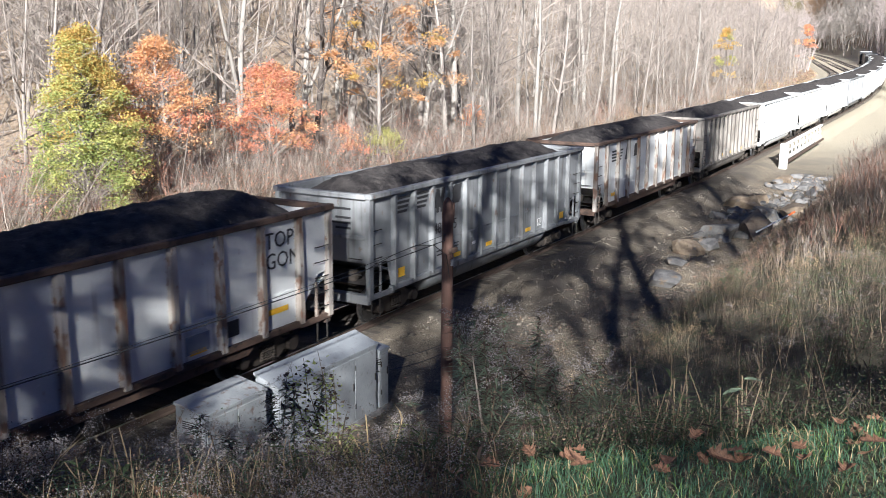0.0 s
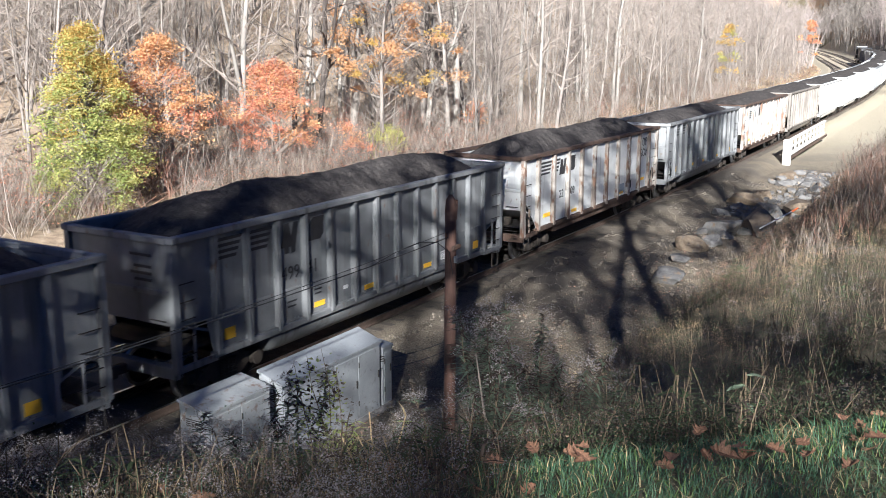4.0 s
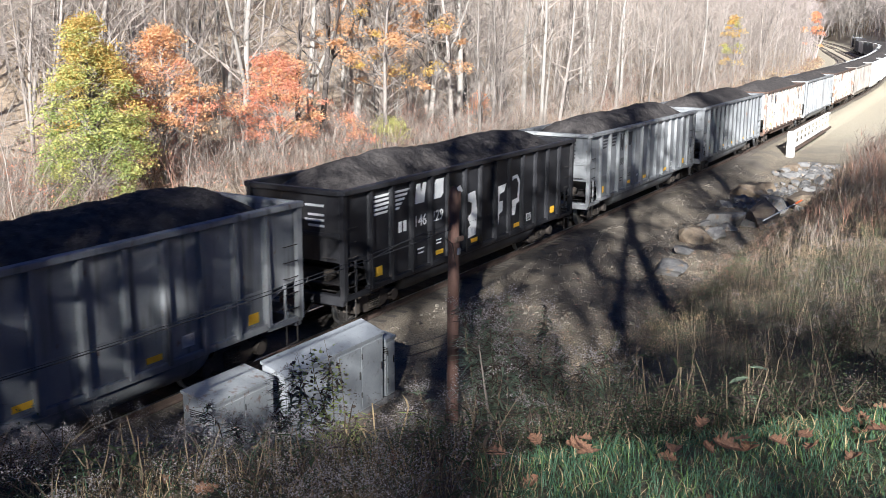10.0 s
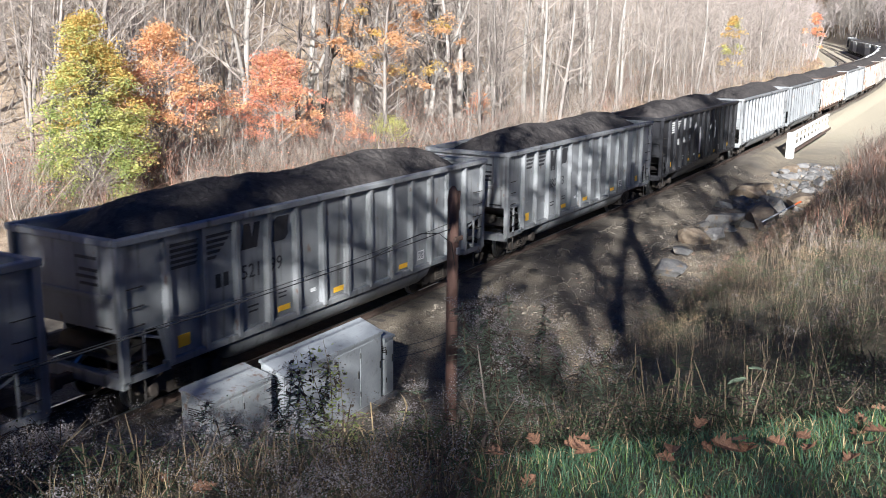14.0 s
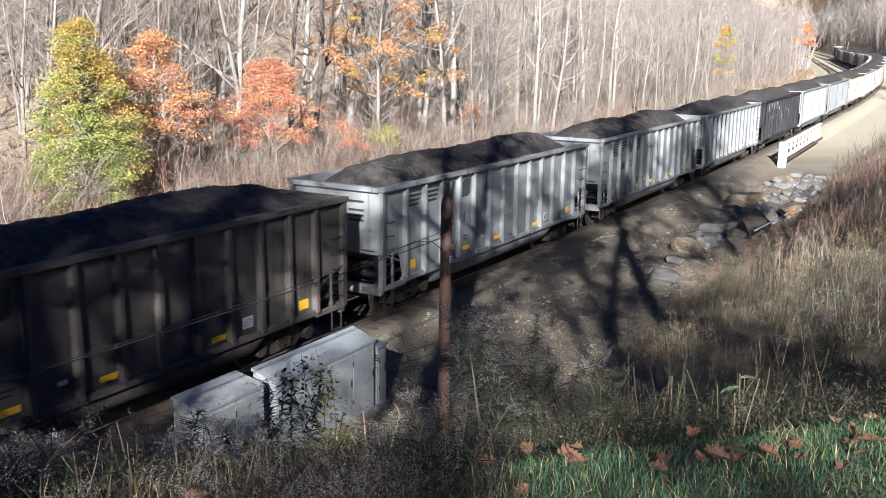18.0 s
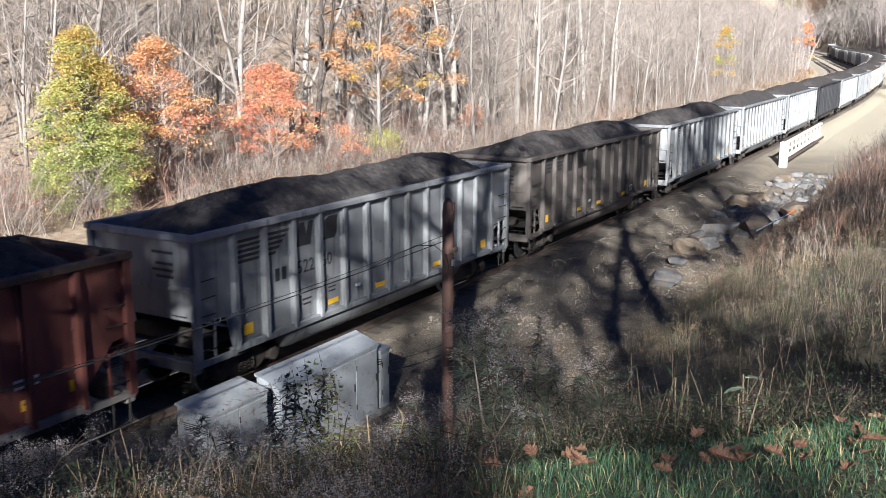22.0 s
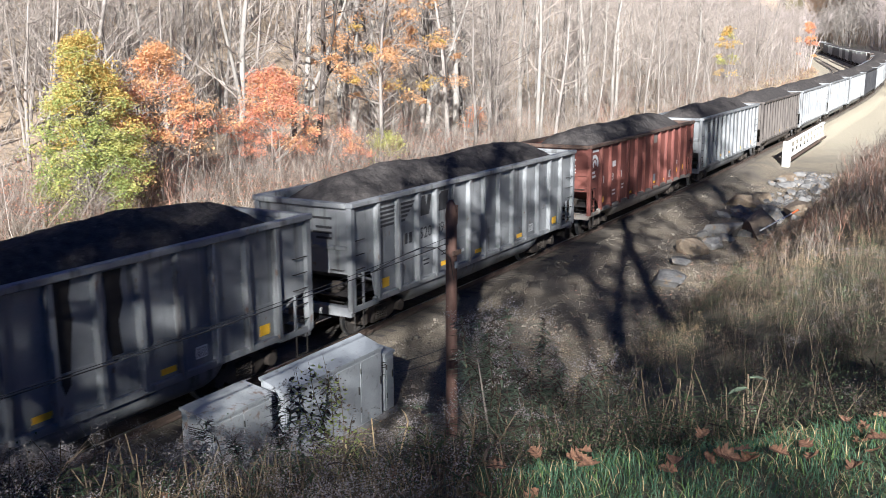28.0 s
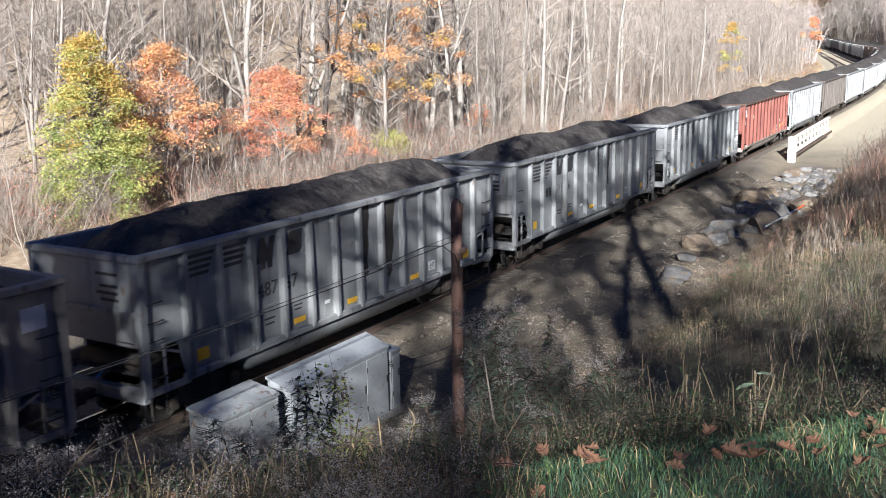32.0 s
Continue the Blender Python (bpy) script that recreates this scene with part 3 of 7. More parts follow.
def build_tracks():
    tie_me = to_mesh("tie", box(bmesh.new(), -0.115, 0.115, -1.3, 1.3, -0.17, 0, 0.012), M["tie"])
    for k, v in enumerate((0.0, 4.1, 8.2)):
        track = tagged(new("track"), "steel rails on timber ties in stone ballast", "railway track", "tracks", "structure")
        if k < 2:
            for i in range(150):
                s = (4 if k == 0 else 40) + i * 0.55
                p, h = on_line(s, v)
                part("tie", tie_me, None, track, at=Matrix.Translation(p + Vector((0, 0, -0.185))) @ Matrix.Rotation(h + random.uniform(-.02, .02), 4, "Z"))
        verts, faces = [], []
        s = -60.0 if k else 86.5
        while s < 560:
            p, h = on_line(s, v)
            b = len(verts)
            for x in (-0.12, 0.12):
                for y in (-1.3, 1.3):
                    for z in (-0.36, -0.185):
                        verts.append(p + Matrix.Rotation(h, 3, "Z") @ Vector((x, y, z)))
            faces += [tuple(b + i for i in f) for f in ((0, 1, 3, 2), (4, 6, 7, 5), (0, 4, 5, 1), (2, 3, 7, 6), (1, 5, 7, 3))]
            s += 0.55
        tagged(part("far_ties", pydata("far_ties", verts, faces, M["tie"]), None, track), kind="stuff")
        for side in (-0.7525, 0.7525):
            prof = [(-0.07, -0.18), (0.07, -0.18), (0.07, -0.16), (0.012, -0.13), (0.012, -0.05), (0.036, -0.04), (0.036, 0), (-0.036, 0), (-0.036, -0.04), (-0.012, -0.05), (-0.012, -0.13), (-0.07, -0.16)]
            verts, faces, ids = [], [], []
            ss = steps((-110, 130, 24), (130, 560, 105))
            for s in ss:
                p, h = on_line(s, v + side)
                for y, z in prof:
                    verts.append(p + Vector((-math.sin(h) * y, math.cos(h) * y, z)))
            m = len(prof)
            for i in range(len(ss) - 1):
                for j in range(m):
                    faces.append((i * m + j, (i + 1) * m + j, (i + 1) * m + (j + 1) % m, i * m + (j + 1) % m))
                    ids.append(1 if j == 6 else 0)
            part("rail", pydata("rail", verts, faces, [M["rail"], M["rail_top"]], ids), None, track)


build_tracks()

# ---- the coal train ----
SPEED, PITCH, HALF = 6.4, 16.36, 7.38
TOP = 3.80
CACHE = {}


def shared(key, make):
    if key not in CACHE:
        CACHE[key] = make()
    return CACHE[key]


def side_sheet_mesh(paint, cut):
    """A side plate with its low corners cut away over the trucks."""
    def make():
        if cut == "slant":
            o = [(-7.3, 2.15), (-6.9, 2.1), (-6.0, 1.1), (6.0, 1.1), (6.9, 2.1), (7.3, 2.15), (7.3, 3.72), (-7.3, 3.72)]
        else:
            o = [(-7.3, 1.92), (-6.35, 1.85), (-6.15, 1.1), (6.15, 1.1), (6.35, 1.85), (7.3, 1.92), (7.3, 3.72), (-7.3, 3.72)]
        return to_mesh("side_sheet", prism(bmesh.new(), o, -0.015, 0.015), M[paint])
    return shared(("sheet", paint, cut), make)


def post_mesh(paint, wide):
    def make():
        bm = bmesh.new()
        w = wide / 2
        o = [(-w - 0.03, 0), (w + 0.03, 0), (w, -0.05), (w, -0.15), (-w, -0.15), (-w, -0.05)]
        z0, z1 = 1.06, 3.68
        lo = [bm.verts.new((x, y, z0)) for x, y in o]
        hi = [bm.verts.new((x, y if y > -0.06 else y + 0.03, z1)) for x, y in o]
        bm.faces.new(lo[::-1])
        bm.faces.new(hi)
        for i in range(6):
            bm.faces.new((lo[i], lo[(i + 1) % 6], hi[(i + 1) % 6], hi[i]))
        for i in range(9):
            for sx in (-1, 1):
                z = 1.25 + i * 0.27
                box(bm, sx * (w + 0.045) - 0.014, sx * (w + 0.045) + 0.014, -0.028, -0.002, z - 0.014, z + 0.014)
        return to_mesh("side_post", bm, M[paint])
    return shared(("post", paint, wide), make)


def coal_mesh(seed, heap=1.0):
    def make():
        nx, ny = 120, 26
        verts, faces = [], []
        for i in range(nx + 1):
            x = -7.18 + 14.36 * i / nx
            for j in range(ny + 1):
                y = -1.41 + 2.82 * j / ny
                u = 1 - (abs(y) / 1.41) ** 1.7
                rise = 0.60 + 0.06 * math.cos((x - 0.4 + seed * 0.23) * 2 * math.pi / 6.3 + math.pi) + 0.06 * noise.noise((x * 0.5, seed * 7.1, 0))
                end = ramp(min(7.18 + x, 7.18 - x), -0.5, 1.7)
                z = 3.66 + heap * rise * u * end - 0.36 * (1 - end) - 0.06 * (1 - u)
                z += 0.06 * noise.noise((x * 1.3, y * 1.3, seed * 3.3)) + 0.035 * noise.noise((x * 5, y * 5, seed)) + 0.022 * noise.noise((x * 14, y * 14, seed))
                verts.append((x, y, z))
        for i in range(nx):
            for j in range(ny):
                a = i * (ny + 1) + j
                faces.append((a, a + ny + 1, a + ny + 2, a + 1))
        n = len(verts)
        verts += [(-7.18, -1.41, 1.3), (7.18, -1.41, 1.3), (7.18, 1.41, 1.3), (-7.18, 1.41, 1.3)]
        faces.append((n, n + 3, n + 2, n + 1))
        return pydata("coal_load", verts, faces, M["coal"], smooth=False)
    return shared(("coal", seed, heap), make)


def rung_mesh():
    def make():
        bm = bmesh.new()
        for a, b in (((-0.22, -0.09, 0), (0.22, -0.09, 0)), ((-0.22, -0.09, 0), (-0.22, 0, -0.02)), ((0.22, -0.09, 0), (0.22, 0, -0.02))):
            rod(bm, a, b, 0.013, n=6)
        return to_mesh("grab_iron", bm, M["grime"])
    return shared("rung", make)


def wheel_mesh():
    def make():
        bm = bmesh.new()
        for sy in (-1, 1):
            y = sy * 0.7525
            lathe(bm, [(0.12, y - sy * 0.09), (0.40, y - sy * 0.075), (0.485, y - sy * 0.072), (0.485, y - sy * 0.045), (0.458, y - sy * 0.035), (0.452, y + sy * 0.07), (0.40, y + sy * 0.07), (0.385, y + sy * 0.02), (0.16, y + sy * 0.03), (0.13, y + sy * 0.07)], 28)
        rod(bm, (0, -1.05, 0), (0, 1.05, 0), 0.085, n=12)
        for a in range(6):
            c, s = 0.27 * math.cos(a * math.pi / 3), 0.27 * math.sin(a * math.pi / 3)
            for sy in (-1, 1):
                box(bm, c - 0.03, c + 0.03, sy * 0.775 - 0.012, sy * 0.775 + 0.012, s - 0.03, s + 0.03)
        me = to_mesh("wheelset", bm, [M["grime"], M["tread"]])
        for p in me.polygons:
            r = math.hypot(p.center.x, p.center.z)
            if r > 0.425:
                p.material_index = 1
        return me
    return shared("wheel", make)


def frame_mesh():
    def make():
        bm = bmesh.new()
        o = [(-1.22, 0.40), (-1.22, 0.60), (-0.62, 0.64), (-0.45, 0.80), (0.45, 0.80), (0.62, 0.64), (1.22, 0.60), (1.22, 0.40), (0.72, 0.40), (0.42, 0.22), (-0.42, 0.22), (-0.72, 0.40)]
        prism(bm, o, -0.07, 0.07)
        for x in (-0.89, 0.89):
            bmj = bmesh.new()
            lathe(bmj, [(0.11, -0.20), (0.16, -0.19), (0.17, -0.02), (0.17, 0.09)], 14)
            bmesh.ops.translate(bmj, verts=bmj.verts, vec=(x, 0, 0.457))
            tmp = bpy.data.meshes.new("tmp")
            bmj.to_mesh(tmp)
            bmj.free()
            bm.from_mesh(tmp)
            bpy.data.meshes.remove(tmp)
        for x in (-0.2, -0.0667, 0.0667, 0.2):
            for k in range(6):
                rod(bm, (x, -0.10, 0.30 + k * 0.065), (x, -0.10, 0.345 + k * 0.065), 0.055, n=8)
        return to_mesh("side_frame", bm, M["frame"])
    return shared("side_frame", make)


def coupler_mesh():
    def make():
        bm = bmesh.new()
        box(bm, 0, 0.75, -0.09, 0.09, 0.74, 0.94, 0.02)
        box(bm, 0.62, 0.86, -0.17, 0.14, 0.70, 0.98, 0.03)
        rod(bm, (0.3, -0.25, 0.72), (0.85, -0.3, 0.35), 0.03, n=7)
        return to_mesh("coupler", bm, M["rust"])
    return shared("coupler", make)


def ring_mesh(paint):
    """Top chord of one side."""
    return shared(("chord", paint), lambda: to_mesh("top_chord", box(bmesh.new(), -7.38, 7.38, -0.10, 0.10, 3.66, 3.80, 0.02), M[paint]))


def tub_mesh(kind, paint):
    def make():
        bm = bmesh.new()
        if kind == "tub":
            prof = [(-1.44, 1.02), (-1.45, 0.84), (-1.38, 0.66), (-1.22, 0.50), (-0.95, 0.40), (0.95, 0.40), (1.22, 0.50), (1.38, 0.66), (1.45, 0.84), (1.44, 1.02)]
            xs = [(-4.45, 0.25), (-4.15, 0.9), (-3.9, 1), (3.9, 1), (4.15, 0.9), (4.45, 0.25)]
        else:
            prof = [(-1.44, 1.04), (-1.44, 0.74), (-1.38, 0.70), (1.38, 0.70), (1.44, 0.74), (1.44, 1.04)]
            xs = [(-4.6, 0.3), (-4.3, 1), (4.3, 1), (4.6, 0.3)]
        rings = []
        for x, k in xs:
            rings.append([bm.verts.new((x, y, 1.08 + (z - 1.08) * k)) for y, z in prof])
        for a, b in zip(rings, rings[1:]):
            for i in range(len(prof) - 1):
                bm.faces.new((a[i], b[i], b[i + 1], a[i + 1]))
        bm.faces.new(rings[0])
        bm.faces.new(rings[-1][::-1])
        for r0, r1 in zip(rings, rings[1:]):
            bm.faces.new((r0[0], r0[-1], r1[-1], r1[0]))
        return to_mesh("tub" if kind == "tub" else "centre_frame", bm, M[paint], kind == "tub")
    return shared(("tub", kind, paint), make)


def seam_mesh(paint):
    """The lapped joint along a side's lower third, and the bolt rows over it and over the sill."""
    def make():
        bm = bmesh.new()
        box(bm, -6.1, 6.1, -0.010, 0.003, 1.90, 1.95)
        for row, step in ((1.925, 0.16), (1.72, 0.32), (1.19, 0.16)):
            for i in range(int(12 / step)):
                x = -6.0 + i * step
                box(bm, x - 0.011, x + 0.011, -0.019, 0.0, row - 0.011, row + 0.011)
        return to_mesh("seam_strip", bm, M[paint])
    return shared(("seam", paint), make)


def build_car(s16, spec, wheels_turn):
    """One open coal car; s16 is where its rear end stands on the line at 16 s."""
    paint, cut = spec["paint"], spec.get("cut", "square")
    posts, chord = spec.get("posts", 13), spec.get("chord", spec["paint"])
    post_paint = spec.get("post_paint", paint)
    sill_paint = spec.get("sill", paint)
    car = tagged(new("coal_car"), spec["label"], "rail car", "cars of the coal train")
    for sy in (-1, 1):
        turn = Matrix.Rotation(0 if sy < 0 else math.pi, 4, "Z")
        part("side_sheet", side_sheet_mesh(paint, cut), None, car, at=Matrix.Translation((0, sy * 1.45, 0)) @ turn)
        part("top_chord", ring_mesh(chord), None, car, at=(0, sy * 1.53, 0))
        part("side_sill", shared(("sill", sill_paint), lambda: to_mesh("side_sill", box(bmesh.new(), -6.25, 6.25, -0.085, 0.05, 0.98, 1.13, 0.015), M[sill_paint])), None, car, at=Matrix.Translation((0, sy * 1.48, 0)) @ turn)
        if sy < 0:
            part("seam_strip", seam_mesh(paint), None, car, at=(0, -1.466, 0))
        for i in range(posts):
            x = -6.1 + 12.2 * i / (posts - 1)
            part("side_post", post_mesh(post_paint, spec.get("wide", 0.105)), None, car, at=Matrix.Translation((x, sy * 1.465, 0)) @ turn)
        for sx in (-1, 1):
            part("corner_post", shared(("corner", post_paint), lambda: to_mesh("corner_post", box(bmesh.new(), -0.09, 0.09, -0.075, 0.075, 0.98, 3.66, 0.012), M[post_paint])), None, car, at=(sx * 7.27, sy * 1.50, 0))
            part("step_sill", shared(("step", sill_paint), lambda: to_mesh("step_sill", box(bmesh.new(), -0.62, 0.62, -0.04, 0.04, 0.92, 1.06, 0.01), M[sill_paint])), None, car, at=(sx * 6.72, sy * 1.50, 0))
            for k in range(5):
                part("grab_iron", rung_mesh(), None, car, at=Matrix.Translation((sx * 6.98, sy * 1.47, 1.28 + 0.38 * k)) @ turn)
            part("stirrup_step", shared("stirrup", lambda: to_mesh("stirrup_step", rod(rod(rod(bmesh.new(), (-0.2, 0, 0.95), (-0.2, 0, 0.42), 0.018), (0.2, 0, 0.95), (0.2, 0, 0.42), 0.018), (-0.2, 0, 0.42), (0.2, 0, 0.42), 0.018), M["grime"])), None, car, at=(sx * 6.98, sy * 1.5, 0))
            part("ladder_stile", shared(("stile", post_paint), lambda: to_mesh("ladder_stile", box(bmesh.new(), -0.02, 0.02, -0.03, 0.03, 1.05, 1.92), M[post_paint])), None, car, at=(sx * 6.76, sy * 1.50, 0))
    for sx in (-1, 1):
        turn = Matrix.Rotation(0 if sx > 0 else math.pi, 4, "Z")
        part("end_sheet", shared(("end", paint), lambda: to_mesh("end_sheet", box(box(bmesh.new(), 7.22, 7.26, -1.44, 1.44, 1.92, 3.68), 7.255, 7.31, -1.44, 1.44, 2.55, 2.66, 0.015), M[paint])), None, car, at=turn)
        part("end_chord", shared(("endchord", chord), lambda: to_mesh("end_chord", box(bmesh.new(), 7.20, 7.385, -1.43, 1.43, 3.64, 3.785, 0.02), M[chord])), None, car, at=turn)
        part("slope_sheet", shared(("slope", paint), lambda: to_mesh("slope_sheet", prism(bmesh.new(), [(7.22, 1.92), (4.6, 0.98), (4.6, 1.04), (7.22, 1.98)], -1.42, 1.42), M[paint])), None, car, at=turn)
        part("end_sill", shared(("endsill", sill_paint), lambda: to_mesh("end_sill", box(bmesh.new(), 7.12, 7.34, -1.50, 1.50, 0.80, 1.06, 0.02), M[sill_paint])), None, car, at=turn)
        part("coupler", coupler_mesh(), None, car, at=turn @ Matrix.Translation((7.34 - 0.36, 0, 0)))
        part("air_tank", shared("tank", lambda: to_mesh("air_tank", rod(bmesh.new(), (6.75, -0.75, 1.35), (6.75, 0.75, 1.35), 0.22, n=14), M["frame"], True)), None, car, at=turn)
        for k in range(3):
            part("end_grab", shared("endgrab", lambda: to_mesh("end_grab", rod(bmesh.new(), (0, -0.22, 0), (0, 0.22, 0), 0.014), M["grime"])), None, car, at=turn @ Matrix.Translation((7.36, sx * -1.1, 1.2 + 0.42 * k)))
        if sx < 0:
            part("brake_wheel", shared("brake", lambda: to_mesh("brake_wheel", lathe(bmesh.new(), [(0.24, -0.015), (0.28, 0.0), (0.24, 0.015)], 16), M["grime"])), None, car, at=Matrix.Translation((-7.42, 0.75, 1.65)) @ Matrix.Rotation(math.pi / 2, 4, "Z"))
    # grey cars get darker paint on the belly, shade underneath put into colour
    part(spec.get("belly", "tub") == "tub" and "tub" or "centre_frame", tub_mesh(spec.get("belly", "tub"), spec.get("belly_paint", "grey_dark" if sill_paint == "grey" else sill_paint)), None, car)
    part("coal_load", coal_mesh(spec.get("seed", 0), spec.get("heap", 1.0)), None, car, "black coal heaped above the rim")
    turning = []
    for sx in (-1, 1):
        truck = part("truck", shared("bolster", lambda: to_mesh("truck", box(bmesh.new(), -0.22, 0.22, -0.95, 0.95, 0.42, 0.86, 0.03), M["frame"])), None, car, "dusty cast steel truck", at=(sx * 5.35, 0, 0))
        for sy in (-1, 1):
            part("side_frame", frame_mesh(), None, truck, at=Matrix.Translation((0, sy * 1.0, 0)) @ Matrix.Rotation(0 if sy < 0 else math.pi, 4, "Z"))
        for wx in (-0.89, 0.89):
            turning.append((part("wheelset", wheel_mesh(), None, truck, at=(wx, 0, 0.457)), wx))
    for mark in spec.get("marks", ()):
        add_mark(car, *mark)
    CARS.append((car, s16 + HALF, turning if wheels_turn else []))
    return car


def add_mark(car, kind, x, z, *rest):
    """Paint on the side that faces the bank: yellow plates, stencils, stripes and plain shapes."""
    y = -1.474
    if kind == "plate":
        w, h, paint = rest
        part("reflector" if paint == "yellow" else "painted_patch", shared(("plate", w, h, paint), lambda: to_mesh("plate", box(bmesh.new(), -w / 2, w / 2, -0.006, 0.004, -h / 2, h / 2), M[paint])), None, car, "yellow reflective plate" if paint == "yellow" else "", at=(x, y, z))
    elif kind == "text":
        words, size, paint = rest
        if not words:
            return
        part("lettering", shared(("text", words, size, paint), lambda: lettering(words, size, M[paint])), None, car, at=(x, y, z))
    elif kind == "stripes":
        w, paint = rest
        for k in range(4):
            part("stripe", shared(("stripe", w, paint, k), lambda: to_mesh("stripe", prism(bmesh.new(), [(-w / 2, -0.035), (w / 2 - 0.06 * k, -0.035), (w / 2 - 0.06 * k + 0.03, 0.035), (-w / 2, 0.035)], -0.006, 0.004), M[paint])), None, car, at=(x, y, z - k * 0.13))
    elif kind in ("lean", "wing"):
        w, paint = rest
        for k in range(5):
            x0 = -w / 2 + (0.0 if kind == "lean" else 0.02) - 0.02 * k
            x1 = w / 2 - (0.02 * k if kind == "lean" else 0.13 * k)
            part("stripe", shared((kind, w, paint, k), lambda: to_mesh("stripe", prism(bmesh.new(), [(x0, -0.032), (x1, -0.032), (x1 + 0.05, 0.032), (x0 + 0.02, 0.032)], -0.006, 0.004), M[paint])), None, car, at=(x, y, z - k * 0.115))
    elif kind == "stain":
        w, h, paint = rest
        rng = random.Random(int(x * 100))
        edge = [(-w / 2 + rng.uniform(-0.03, 0.03), -h * u) for u in (0.0, 0.2, 0.4, 0.6, 0.8)] + [(-w * 0.2, -h)] + [(w / 2 * (1 - 0.5 * u) + rng.uniform(-0.06, 0.06), -h * u) for u in (0.92, 0.75, 0.55, 0.35, 0.15, 0.0)]
        part("soot_stain", to_mesh("soot_stain", prism(bmesh.new(), edge, 0.0, 0.004), M[paint]), None, car, "black soot run down the sheet", at=(x, y + 0.006, z))
    elif kind == "shape":
        outline, paint = rest
        part("painted_shape", to_mesh("painted_shape", prism(bmesh.new(), list(outline), -0.006, 0.004), M[paint]), None, car, at=(x, y, z))
    elif kind == "end_bars":
        for k in range(4):
            part("stencil_bar", shared(("bar", k, rest[0]), lambda: to_mesh("stencil_bar", box(bmesh.new(), -0.006, 0.004, -0.3, 0.3 - 0.1 * (k % 2), -0.03, 0.03), M[rest[0]])), None, car, at=(-7.27, x, z - 0.14 * k - (0.1 if k else 0)))


# plain block shapes in place of the railway's initials
LEAN_N = ((-0.32, -0.28), (0.20, -0.28), (0.32, 0.28), (0.14, 0.28), (0.05, -0.04), (-0.03, 0.28), (-0.20, 0.28))
LEAN_S = ((-0.30, -0.28), (0.14, -0.28), (0.26, -0.16), (0.26, 0.10), (0.30, 0.28), (-0.12, 0.28), (-0.24, 0.18), (-0.24, -0.1))


def grey_marks(number="", dark="ink", later=False):
    """Stripes, plain initials, number halves and reflectors; the later scheme has leaning stripes and a larger number."""
    top = 3.42 if later else 3.50
    out = [("lean" if later else "stripes", -5.57, top, 0.80 if later else 0.74, dark), ("wing" if later else "stripes", -4.55, top, 0.80 if later else 0.74, dark),
           ("shape", -3.54, 3.22, LEAN_N, dark), ("shape", -2.52, 3.22, LEAN_S, dark),
           ("plate", -5.66, 1.40, 0.34, 0.26, "yellow"), ("plate", -2.45, 1.32, 0.42, 0.13, "yellow"), ("plate", -0.30, 1.29, 0.42, 0.13, "yellow"), ("plate", 2.72, 1.27, 0.42, 0.13, "yellow"), ("plate", 5.68, 1.35, 0.34, 0.24, "yellow"),
           ("plate", 3.66, 1.40, 0.34, 0.26, "chalk"), ("plate", 3.66, 1.40, 0.28, 0.20, "ink"), ("plate", 3.62, 1.40, 0.03, 0.16, "chalk"), ("plate", 3.71, 1.40, 0.03, 0.16, "chalk"),
           ("plate", -2.50, 1.70, 0.30, 0.035, dark), ("plate", -2.50, 1.60, 0.26, 0.035, dark), ("plate", -3.52, 1.62, 0.36, 0.04, dark), ("plate", -3.52, 1.50, 0.30, 0.04, dark), ("plate", -1.35, 1.50, 0.20, 0.09, "chalk"), ("end_bars", -0.6, 3.35, dark)]
    if number:
        a, b = number
        z = 2.28 if later else 2.16
        out += [("text", -3.88, z, a, 0.46, dark), ("text", -2.93, z, b, 0.46, dark), ("plate", (-4.6 if later else -3.66), z + (0.14 if later else 0.78), 0.15, 0.30, dark), ("plate", (-4.36 if later else -3.42), z + (0.14 if later else 0.78), 0.15, 0.30, dark)]
    return out


